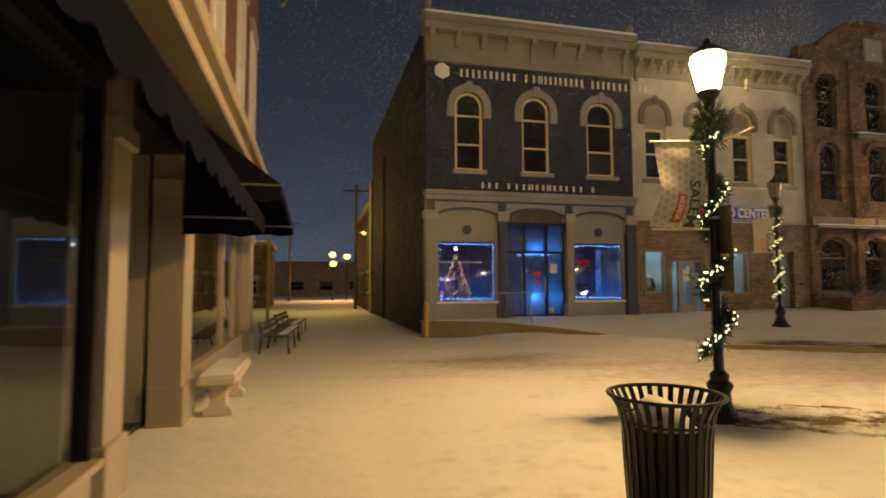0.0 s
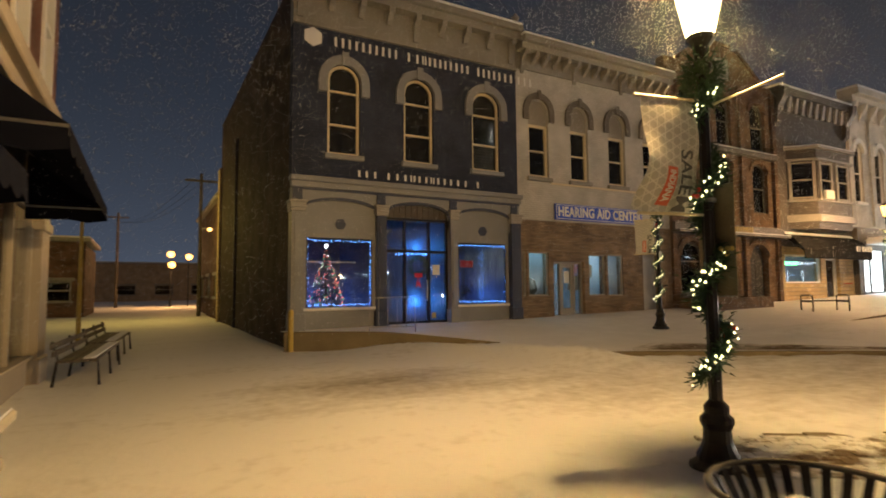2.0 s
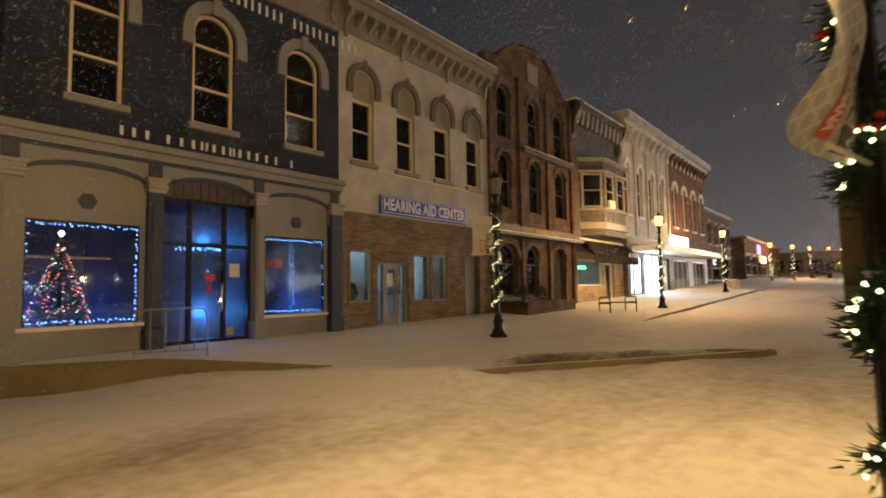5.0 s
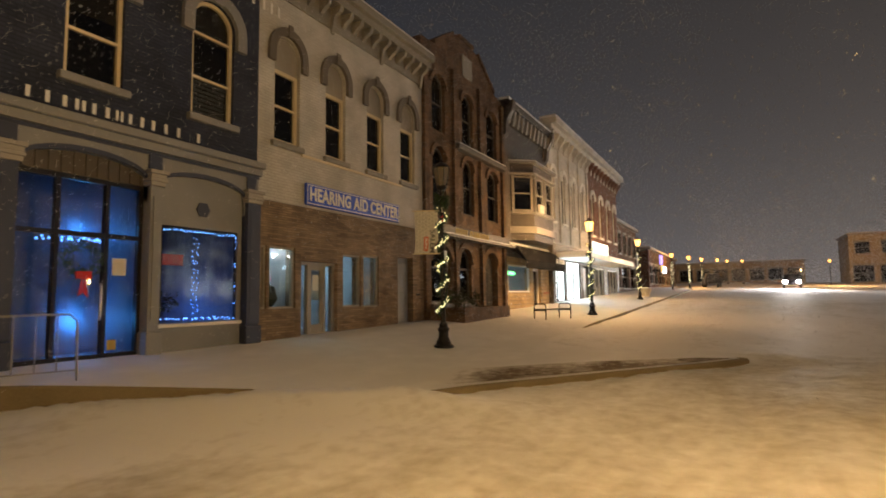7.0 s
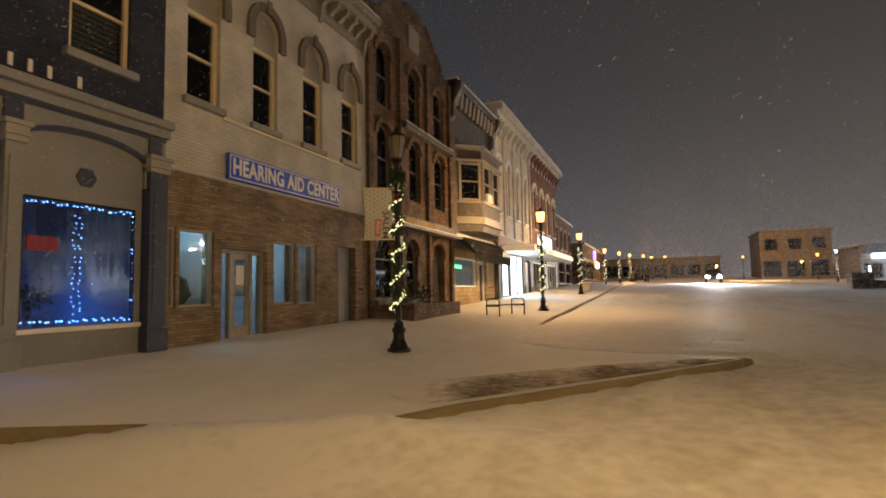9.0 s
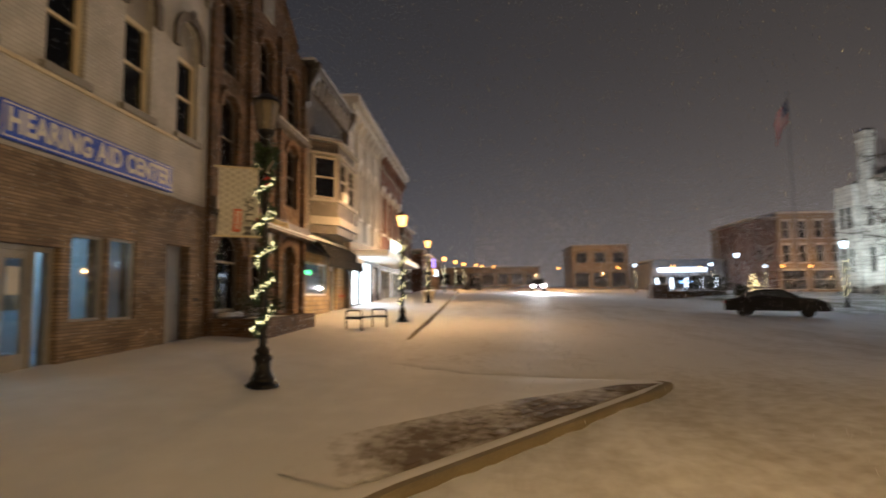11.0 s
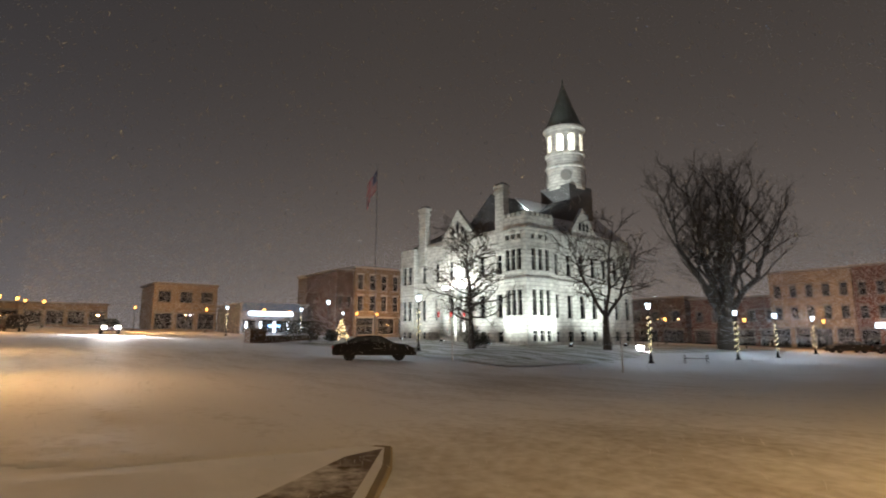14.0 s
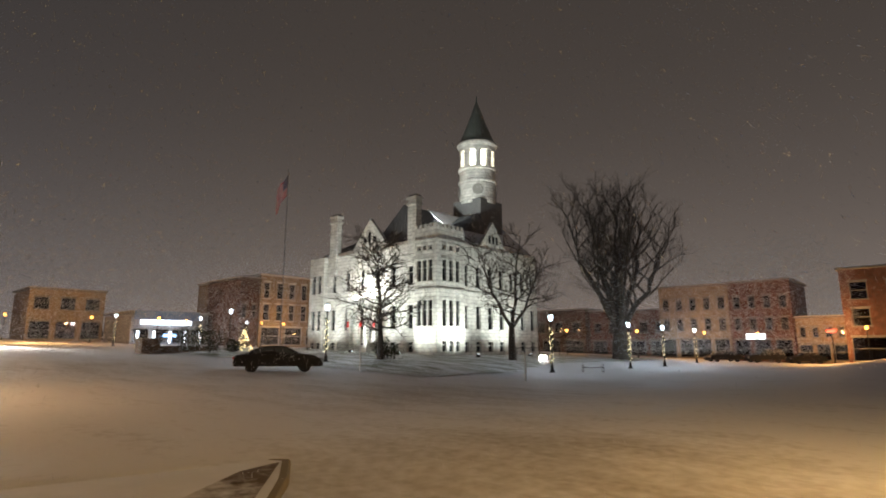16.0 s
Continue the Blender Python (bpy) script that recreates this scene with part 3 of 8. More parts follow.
def bulb_mesh(pts, r):
    bm = bmesh.new()
    for p in pts:
        vs = [bm.verts.new(Vector(p) + r * Vector(d)) for d in ((1, 0, 0), (-1, 0, 0), (0, 1, 0), (0, -1, 0), (0, 0, 1.2), (0, 0, -1.2))]
        for a, b, c in ((0, 2, 4), (2, 1, 4), (1, 3, 4), (3, 0, 4), (2, 0, 5), (1, 2, 5), (3, 1, 5), (0, 3, 5)):
            bm.faces.new((vs[a], vs[b], vs[c]))
    return bm


def letter_bars(name, x0, x1, z0, z1, widths, material, parent, y, gap=0.60, slim=False):
    """Writing that is not spelled out: plain bars in one row, two slim ones a sign where the strokes are thin."""
    total = sum(widths)
    x = x0
    for i, w in enumerate(widths):
        span = (x1 - x0) * abs(w) / total
        if w > 0:
            stroke = min(0.062, span * 0.22)
            runs = ((0.14 * span, 0.14 * span + stroke), (0.80 * span - stroke, 0.80 * span)) if slim else ((span * gap / 2, span * (1 - gap / 2)),)
            for a, c in runs:
                part(name, B(x + a, x + c, y, y + 0.02, z0, z1), material, parent)
        x += span


def twig_ball(c, r, n, seed, leaf=0.07):
    """An uneven clump of small leaves."""
    rnd = random.Random(seed)
    bm = bmesh.new()
    c = Vector(c)
    lob = [Vector((rnd.gauss(0, 1), rnd.gauss(0, 1), rnd.gauss(0, 0.8))).normalized() * r * 0.5 for _ in range(6)]
    for i in range(n):
        o = rnd.choice(lob)
        p = c + o + Vector((rnd.gauss(0, 1), rnd.gauss(0, 1), rnd.gauss(0, 1))) * r * 0.28
        d = (p - c).normalized() * leaf + Vector((rnd.gauss(0, 1), rnd.gauss(0, 1), rnd.gauss(0, 1))) * leaf * 0.4
        s = d.cross(Vector((rnd.gauss(0, 1), rnd.gauss(0, 1), rnd.gauss(0, 1)))).normalized() * leaf * 0.35
        bm.faces.new([bm.verts.new(q) for q in (p - s, p + s, p + d)])
    return bm



# -- corner building, navy front
def corner_building():
    X = 3.1
    W = 10.32 - X
    b = building(X, "two-storey corner shop with navy brick front, grey shopfront and bracketed cornice")
    u = lambda v: v - X
    wins = [(4.04, 4.96), (6.30, 7.26), (8.62, 9.64)]
    front = bmesh.new()
    holes = [(u(a), u(c), 5.2, 7.72) for a, c in wins]
    wall_holes(front, 0, W, 4.5, 8.62, 0, 0.3, holes)
    for a, c in wins:
        spandrel(front, u(a), u(c), 7.26, 0.46, 7.72, 0, 0.3)
    part("front_wall", front, NAVY, b)
    for i, (a, c) in enumerate(wins):
        w = sash(b, u(a) + 0.005, u(c) - 0.005, 5.2, 7.26, arch=0.455, bars=(0.33, 0.70), sill=0.10, label="cream painted sash frame", sillpaint=GREYPAINT)
        part("hood", hood_strip(bmesh.new(), u(a) - 0.02, u(c) + 0.02, 7.22, 0.5, 0.24, 0.34, -0.10, -0.002), GREYPAINT, w)
        part("keystone", B((u(a) + u(c)) / 2 - 0.1, (u(a) + u(c)) / 2 + 0.1, -0.14, -0.101, 7.66, 8.04, bevel=0.01), GREYPAINT, w)
        room(b, u(a) - 0.2, u(c) + 0.2, 5.0, 7.9, y1=2.2, m=ROOM)
        part("roller_shade", B(u(a) + 0.02, u(c) - 0.02, 0.2, 0.21, 5.9 + 0.5 * i, 7.9), SHADE, w)
    bl = bmesh.new()
    for k in range(9):
        box(bl, u(8.72), u(9.54), 0.2, 0.206, 5.32 + k * 0.09, 5.385 + k * 0.09)
    part("window_blind", bl, POSTER_W, b)
    # frieze, brackets and cornice
    bm = bmesh.new()
    box(bm, 0, W, -0.04, 0.3, 8.62, 9.55)
    box(bm, -0.02, W, -0.10, -0.04, 8.62, 8.72)
    part("frieze", bm, CORNICE, b)
    bm = bmesh.new()
    box(bm, -0.15, W, -0.50, 0.3, 9.78, 9.98, bevel=0.02)
    box(bm, -0.10, W, -0.36, 0.3, 9.55, 9.78)
    part("cornice", bm, CORNICE, b)
    part("cornice_snow", B(-0.15, W, -0.48, 0.28, 9.982, 10.08, bevel=0.03), SNOW_CAP, b)
    for i in range(9):
        xx = 0.16 + (W - 0.4) * i / 8
        tall = 0.75 if i % 4 == 0 else 0.42
        br = prism(bmesh.new(), [(-0.04, 9.55), (-0.34, 9.55), (-0.30, 9.40), (-0.16, 9.28), (-0.10, 9.55 - tall), (-0.04, 9.55 - tall)], "x", xx - 0.08, xx + 0.08)
        part("bracket", br, CORNICE, b)
    part("corner_finial", lathe(bmesh.new(), [(0.16, 9.98), (0.16, 10.2), (0.10, 10.28), (0.14, 10.4), (0.02, 10.6)], 8, (0.02, -0.2, 0)), CORNICE, b)
    part("finial", lathe(bmesh.new(), [(0.14, 9.98), (0.14, 10.15), (0.08, 10.22), (0.13, 10.32), (0.02, 10.5)], 8, (W - 0.1, -0.2, 0)), CORNICE, b)
    # painted writing as plain bars
    letter_bars("painted_bar", u(4.17), u(10.22), 8.20, 8.46, [1, 1, 1, 1, 1, -0.5, 1.3, .5, .9, .9, 1, 1, -0.5, 1, 1, 1.1, 1.4, 1.1], SIGNWHITE, b, -0.022, slim=True)
    letter_bars("painted_bar", u(4.85), u(8.98), 4.64, 4.82, [.9, 1.5, 1, .5, .9, .4, .9, 1, 1.6], SIGNWHITE, b, -0.022, slim=True)
    lg = lathe(bmesh.new(), [(0.27, 0), (0.27, 0.02)], 6)
    lg.transform(Matrix.Translation((u(3.63), -0.002, 8.34)) @ Matrix.Rotation(math.pi / 2, 4, "X") @ Matrix.Rotation(math.pi / 6, 4, "Z"))
    part("painted_emblem", lg, SIGNWHITE, b)
    # shopfront: lintel cornice, pilasters, arched panels
    bm = bmesh.new()
    box(bm, -0.08, W, -0.30, 0.0, 4.36, 4.50, bevel=0.015)
    box(bm, -0.04, W, -0.18, 0.0, 4.22, 4.36)
    part("shop_cornice", bm, GREYPAINT, b)
    bm = bmesh.new()
    bays = [(3.40, 5.42), (5.70, 7.76), (7.98, 9.92)]
    tops = [3.70, 3.66, 3.70]
    wall_holes(bm, 0, W, 3.3, 4.22, -0.06, 0.2, [(u(a), u(c), 3.3, 4.0) for a, c in bays])
    for (a, c), t in zip(bays, tops):
        spandrel(bm, u(a), u(c), t - 0.02, 0.24 if t > 3.68 else 0.32, 4.0, -0.06, 0.2)
    part("shopfront_lintel", bm, GREYPAINT, b)
    for (a, c), t in zip(bays, tops):
        part("arch_band", ring_arch(bmesh.new(), u(a) + 0.02, u(c) - 0.02, t - 0.02, 0.24 if t > 3.68 else 0.32, 0.085, -0.092, -0.062), NAVYPAINT, b, "dark navy painted arch moulding")
    part("frieze_band", B(0, W, -0.078, -0.062, 4.16, 4.218), NAVYPAINT, b)
    for mid in (u(3.24), u(5.56), u(7.87), u(10.1)):
        part("frieze_block", B(mid - 0.13, mid + 0.13, -0.10, -0.062, 3.90, 4.158, bevel=0.01), NAVYPAINT, b)
    for a, c in [(u(3.08), u(3.40)), (u(5.42), u(5.70)), (u(7.76), u(7.98)), (u(9.92), W)]:
        mid, hw = (a + c) / 2, min(0.17, (c - a) / 2)
        pl = bmesh.new()
        box(pl, mid - hw, mid + hw, -0.14, 0.2, 0.35, 3.7)
        box(pl, mid - hw - 0.04, mid + hw + 0.04, -0.20, 0.2, 0.35, 0.95, bevel=0.015)
        cp = bmesh.new()
        for k, (o, z0, z1) in enumerate(((0.03, 3.58, 3.66), (0.055, 3.66, 3.72), (0.04, 3.72, 3.80), (0.07, 3.80, 3.87))):
            box(cp, mid - hw - o, mid + hw + o, -0.17 - o, 0.2, z0, z1, bevel=0.008)
        part("capital", cp, OFFWHITE, b, "pale moulded capital")
        box(pl, mid - hw * 0.55, mid + hw * 0.55, -0.165, -0.14, 1.15, 3.4)
        part("pilaster", pl, NAVYPAINT if mid > 6.5 or 2.0 < mid < 3.0 else GREYPAINT, b)
    bm = bmesh.new()
    box(bm, u(9.98) - 0.03, W - 0.02, -0.16, -0.14, 1.0, 3.6)
    part("pilaster_panel", bm, NAVYPAINT, b)
    for a, c, zb in [(3.40, 5.42, 0.4), (7.98, 9.92, 0.4)]:
        sw = root("window", pose(0, 0, 0), "", "")
        sw.parent = b
        fr = bmesh.new()
        wall_holes(fr, u(a), u(c), zb, 3.95, 0.0, 0.16, [(u(a) + 0.10, u(c) - 0.10, 1.08, 2.92)])
        part("shop_panel", fr, GREYPAINT, sw, "grey panelled stall riser and head")
        part("sill", B(u(a), u(c), -0.06, 0.0, 1.0, 1.07, bevel=0.01), WHITEP, sw)
        st = bmesh.new()
        for xx in (u(a) + 0.10, u(c) - 0.13):
            box(st, xx, xx + 0.03, 0.02, 0.08, 1.08, 2.92)
        box(st, u(a) + 0.13, u(c) - 0.13, 0.02, 0.08, 2.89, 2.92)
        part("frame", st, BRONZE, sw)
        gl = part("pane", B(u(a) + 0.11, u(c) - 0.11, 0.05, 0.056, 1.07, 2.93), GLASS, sw)
        gl.visible_shadow = False
        em = lathe(bmesh.new(), [(0.16, 0), (0.16, 0.02)], 6)
        em.transform(Matrix.Translation(((u(a) + u(c)) / 2, -0.002, 3.3)) @ Matrix.Rotation(math.pi / 2, 4, "X"))
        part("emblem", em, NAVYPAINT, sw)
    # entrance: bronze frame with transom, two leaves, side light
    a, c = u(5.70), u(7.76)
    e = bmesh.new()
    for xx in (a, a + 0.62, a + 1.40, c - 0.07):
        box(e, xx, xx + 0.07, 0.08, 0.18, 0.55, 3.56)
    for zz in (0.55, 2.58, 3.50):
        box(e, a, c, 0.085, 0.175, zz, zz + 0.08)
    part("entrance_frame", e, BRONZE, b)
    hd = bmesh.new()
    box(hd, a, c, 0.06, 0.2, 3.58, 4.0)
    part("entrance_head", hd, TAUPE, b, "dark boarded arch over the entrance")
    for k in range(11):
        xx = a + 0.1 + 0.186 * k
        part("head_slat", B(xx, xx + 0.05, 0.03, 0.06, 3.59, 3.98), TAUPE, b)
    for x0, x1 in ((a + 0.07, a + 0.62), (a + 0.69, a + 1.40), (a + 1.47, c - 0.07)):
        for z0, z1 in ((0.63, 2.58), (2.66, 3.50)):
            g = part("pane", B(x0, x1, 0.12, 0.126, z0, z1), GLASS, b)
            g.visible_shadow = False
    part("door_pull", tube(bmesh.new(), [(a + 1.33, 0.03, 1.2), (a + 1.33, 0.0, 1.25), (a + 1.33, 0.0, 1.75), (a + 1.33, 0.03, 1.8)], 0.015), STEEL, b)
    nt = bmesh.new()
    box(nt, a + 1.56, a + 1.80, 0.107, 0.117, 1.95, 2.25)
    part("paper_notice", nt, POSTER_W, b)
    part("yellow_notice", B(a + 1.52, a + 1.67, 0.107, 0.117, 0.68, 0.85), YELLOWPOST, b)
    part("threshold", B(0, W, -0.03, 0.3, 0.1, 0.54), GREYPAINT, b)
    # wreath on the door
    wr = root("wreath", pose(0, 0, 0), "", "")
    wr.parent = b
    rnd = random.Random(4)
    bm = bmesh.new()
    cx, cz = a + 1.05, 2.22
    for i in range(420):
        t = rnd.random() * 2 * math.pi
        rr = 0.26 + rnd.gauss(0, 0.055)
        p = Vector((cx + rr * math.cos(t), 0.06 + rnd.uniform(-0.04, 0.03), cz + rr * math.sin(t)))
        d = Vector((rnd.gauss(0, 1), rnd.gauss(0, 0.5), rnd.gauss(0, 1))).normalized() * 0.06
        s = Vector((-d.z, 0.02, d.x)).normalized() * 0.012
        bm.faces.new([bm.verts.new(q) for q in (p - s, p + s, p + d)])
    part("greenery", bm, LEAF, wr)
    bw = bmesh.new()
    box(bw, cx - 0.12, cx + 0.12, 0.0, 0.03, cz - 0.34, cz - 0.22)
    prism(bw, [(cx - 0.08, cz - 0.62), (cx - 0.02, cz - 0.30), (cx, cz - 0.56)], "y", 0.005, 0.02)
    prism(bw, [(cx + 0.08, cz - 0.66), (cx + 0.02, cz - 0.30), (cx, cz - 0.56)], "y", 0.005, 0.02)
    part("bow", bw, RED, wr, "red ribbon bow")
    # interior
    room(b, u(3.30), u(5.50), 0.75, 3.4, y0=0.2, y1=3.4, m=BLUEROOM)
    room(b, u(5.62), u(7.84), 0.55, 3.9, y0=0.3, y1=1.5, m=BLUEROOM)
    room(b, u(7.92), u(9.98), 0.75, 3.4, y0=0.2, y1=2.8, m=BLUEROOM)
    # fairy lights round the display windows
    for k, (x0, x1, sides) in enumerate(((3.53, 5.28, "lrtb"), (8.12, 9.80, "rtb"))):
        rnd = random.Random(10 + k)
        pts = []
        for s in sides:
            n = 24 if s in "tb" else 22
            for i in range(n):
                f = (i + 0.5 + rnd.uniform(-0.32, 0.32)) / n
                sag = 0.025 * math.sin(f * math.pi * 6)
                if s == "t":
                    p = (x0 + (x1 - x0) * f, 0.03, 2.86 - 0.02 * abs(sag) * 20 + rnd.uniform(-0.02, 0.01))
                elif s == "b":
                    p = (x0 + (x1 - x0) * f, 0.03, 1.14 + rnd.uniform(-0.015, 0.02))
                elif s == "l":
                    p = (x0, 0.03, 1.16 + 1.68 * f)
                else:
                    p = (x1, 0.03, 1.16 + 1.68 * f)
                pts.append((u(p[0]) + rnd.uniform(-0.02, 0.02), p[1], p[2] + rnd.uniform(-0.012, 0.012)))
        part("fairy_lights", bulb_mesh(pts, 0.0125), BULB_BLUE, b, "string of blue fairy lights")
    rnd = random.Random(77)
    pts = [(a + 0.75 + 1.1 * rnd.random(), 0.5 + rnd.random() * 0.5, 2.60 + rnd.uniform(-0.02, 0.03)) for _ in range(26)]
    part("fairy_lights", bulb_mesh(pts, 0.02), BULB_BLUE, b, "string of blue fairy lights")
    # strands hanging inside the second display, a rail and a planter behind the panes
    rnd = random.Random(78)
    pts = [(u(9.28) + k * 0.10 + rnd.uniform(-0.03, 0.03), 0.7, 1.25 + 1.55 * i / 17 + rnd.uniform(-0.03, 0.03)) for k in (0, 1) for i in range(18)]
    part("fairy_lights", bulb_mesh(pts, 0.011), BULB_BLUE, b, "strands of pale blue fairy lights")
    part("display_rail", B(u(3.50), u(5.30), 1.3, 1.34, 2.32, 2.37), POSTER_W, b)
    part("dark_plant", twig_ball((u(8.75), 0.9, 1.5), 0.34, 260, 55), SHRUB, b)
    part("display_card", B(u(8.08), u(8.26), 0.26, 0.28, 1.30, 1.42), POSTER_W, b)
    # a red sign inside
    part("red_panel", B(u(8.45), u(8.9), 0.5, 0.53, 2.20, 2.42), RED, b)
    part("display_box", B(u(8.05), u(8.3), 0.3, 0.5, 0.9, 1.5, bevel=0.01), POSTER_B, b)
    shell(b, W, -0.2, 9.9, 15.0, DIMSIDEBRICK)
    part("downpipe", tube(bmesh.new(), [(-0.06, 9.5, 0.0), (-0.06, 9.5, 7.6), (0.02, 9.5, 7.9)], 0.05), TAUPE, b)
    part("corner_post", lathe(bmesh.new(), [(0.07, -0.1), (0.07, 1.0), (0.04, 1.06)], 10, (-0.05, -0.32, 0.0)), YELLOWPOST, b, "yellow guard post at the corner")
    # the side wall steps down to a rear corner, lamplight painted as yellow stone
    part("rear_corner", B(-0.12, 0.35, 14.6, 15.3, -0.2, 7.6), YSTONE, b, "rear corner with yellow lamplight put in its colour")
    return b


corner_building()
BLUEGLOW = (0.05, 0.24, 1.0)
lamp_light("window_glow", (4.5, 18.6, 0.95), 40.0, BLUEGLOW, 0.1)
lamp_light("entrance_glow", (7.35, 17.32, 1.15), 30.0, (0.05, 0.34, 1.0), 0.08)
lamp_light("transom_glow", (7.4, 17.32, 2.85), 20.0, (0.05, 0.34, 1.0), 0.08)
lamp_light("display_glow", (9.3, 17.6, 1.2), 34.0, (0.06, 0.25, 1.0), 0.1)


def christmas_tree(loc, h, r, bulbs=True, seed=3):
    t = root("christmas_tree", pose(*loc), "decorated christmas tree with red and white lights and a star", "christmas tree")
    rnd = random.Random(seed)
    bm = bmesh.new()
    for i in range(1500):
        f = rnd.random() ** 0.75
        z = 0.08 * h + 0.88 * h * (1 - f)
        rr = r * f * rnd.uniform(0.55, 1.05)
        a = rnd.random() * 6.283
        p = Vector((rr * math.cos(a), rr * math.sin(a), z))
        d = Vector((math.cos(a), math.sin(a), -0.35)) * 0.09
        s = Vector((-math.sin(a), math.cos(a), 0)) * 0.025
        bm.faces.new([bm.verts.new(q) for q in (p - s, p + s, p + d)])
    part("foliage", bm, LEAF, t)
    part("trunk", lathe(bmesh.new(), [(0.04, 0), (0.03, h * 0.5), (0.01, h * 0.95)], 6), BARK, t)
    for name, m, n, size in (("red_light", BULB_RED, 150, 0.0095), ("white_light", BULB_WHT, 60, 0.008), ("green_light", BULB_GRN, 60, 0.009)):
        pts = []
        for i in range(n):
            f = rnd.random() ** 0.7
            a = rnd.random() * 6.283
            pts.append((r * f * 1.05 * math.cos(a), r * f * 1.05 * math.sin(a), 0.08 * h + 0.88 * h * (1 - f)))
        part(name, bulb_mesh(pts, size), m, t)
    part("star", bulb_mesh([(0, 0, h)], 0.055), BULB_WHT, t, "glowing star")
    return t


christmas_tree((4.25, 16.75, 0.76), 2.0, 0.58)


def crowd_rail():
    r = root("handrail", pose(0, 0, 0), "pale steel guard rail at the raised pavement edge", "railing")
    def p(x, y, dz):
        return (x, y, walk_top(x, y) + dz)
    bm = bmesh.new()
    tube(bm, [p(4.75, 14.72, 0.86), p(5.4, 14.54, 0.88), p(5.78, 14.44, 0.88), p(5.86, 14.42, 0.78), p(5.88, 14.42, -0.05)], 0.016, seg=8)
    part("top_rail", bm, GREYPAINT, r)
    part("lower_rail", tube(bmesh.new(), [p(4.75, 14.72, 0.14), p(5.88, 14.42, 0.14)], 0.011), STEEL, r)
    for f in (0.0, 0.2, 0.4, 0.6, 0.8):
        x, y = 4.75 + 1.13 * f, 14.72 - 0.30 * f
        part("baluster", tube(bmesh.new(), [p(x, y, -0.05 if f == 0 else 0.14), p(x, y, 0.87)], 0.008), GREYPAINT, r)


crowd_rail()


# -- hearing aid shop, white painted brick over roman brick
def hearing_building():
    X, W = 10.32, 7.2
    b = building(X, "two-storey white painted brick building over a tan brick ground floor")
    u = lambda v: v - X
    wins = [(10.80, 11.64), (12.60, 13.42), (14.40, 15.24), (16.18, 17.04)]
    front = bmesh.new()
    wall_holes(front, 0, W, 3.76, 8.75, 0, 0.3, [(u(a), u(c), 5.2, 7.85) for a, c in wins])
    for a, c in wins:
        spandrel(front, u(a), u(c), 7.40, 0.42, 7.85, 0, 0.3)
    part("front_wall", front, WHITEBRICK, b)
    for a, c in wins:
        w = sash(b, u(a) + 0.005, u(c) - 0.005, 5.2, 6.98, bars=(0.5,), fw=0.09, y=0.14, label="cream painted sash frame")
        tym = prism(bmesh.new(), [(u(a), 6.98)] + arc(u(a) + 0.002, u(c) - 0.002, 7.40, 0.415) + [(u(c), 6.98)], "y", 0.10, 0.26)
        part("blind_head", tym, GREYHEAD, w)
        part("hood", hood_strip(bmesh.new(), u(a) - 0.02, u(c) + 0.02, 7.40, 0.45, 0.2, 0.3, -0.09, -0.002), DARKHOOD, w)
        part("keystone", B((u(a) + u(c)) / 2 - 0.08, (u(a) + u(c)) / 2 + 0.08, -0.13, -0.091, 7.8, 8.12, bevel=0.01), DARKHOOD, w)
        part("sill", B(u(a) - 0.1, u(c) + 0.1, -0.10, 0.09, 5.06, 5.2, bevel=0.015), CORNICE, w)
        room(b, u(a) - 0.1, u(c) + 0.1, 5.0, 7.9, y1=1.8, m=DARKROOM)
    part("string_course", B(u(11.7), u(16.2), -0.05, 0, 5.0, 5.06), CREAM, b)
    bm = bmesh.new()
    box(bm, 0, W, -0.05, 0.3, 8.75, 9.3)
    part("frieze", bm, CORNICE, b)
    bm = bmesh.new()
    box(bm, 0, W, -0.42, 0.3, 9.3, 9.5)
    box(bm, 0, W, -0.58, 0.3, 9.5, 9.72, bevel=0.02)
    part("cornice", bm, CORNICE, b)
    part("cornice_snow", B(0, W, -0.55, 0.28, 9.722, 9.80, bevel=0.03), SNOW_CAP, b)
    for i in range(16):
        xx = 0.2 + (W - 0.4) * i / 15
        tall = 0.70 if i % 5 == 0 else 0.34
        br = prism(bmesh.new(), [(-0.05, 9.3), (-0.40, 9.3), (-0.36, 9.16), (-0.18, 9.05), (-0.10, 9.3 - tall), (-0.05, 9.3 - tall)], "x", xx - 0.06, xx + 0.06)
        part("bracket", br, CORNICE, b)
    # ground floor
    gf = bmesh.new()
    holes = [(u(10.46), u(10.62), 1.28, 2.72), (u(10.70), u(11.52), 1.28, 2.72), (u(11.72), u(13.08), 0.2, 2.42),
             (u(13.30), u(14.08), 1.26, 2.68), (u(14.20), u(14.94), 1.24, 2.70), (u(15.95), u(16.85), 0.2, 2.76)]
    wall_holes(gf, 0, W, 0.2, 3.75, -0.02, 0.3, holes)
    part("ground_floor_wall", gf, ROMANBRICK, b)
    for i in (0, 1, 3, 4):
        a, c, z0, z1 = holes[i]
        sash(b, a + 0.003, c - 0.003, z0 + 0.003, z1, bars=(), fw=0.045, y=0.08, paint=OFFWHITE, glass=GLASS)
    room(b, u(10.4), u(11.66), 0.6, 3.2, y1=2.5, m=ROOMB)
    room(b, u(11.75), u(15.0), 0.6, 3.2, y1=3.5, m=ROOMB)
    part("teal_poster", B(u(10.76), u(11.46), 1.6, 1.61, 1.6, 2.75), POSTER_T, b)
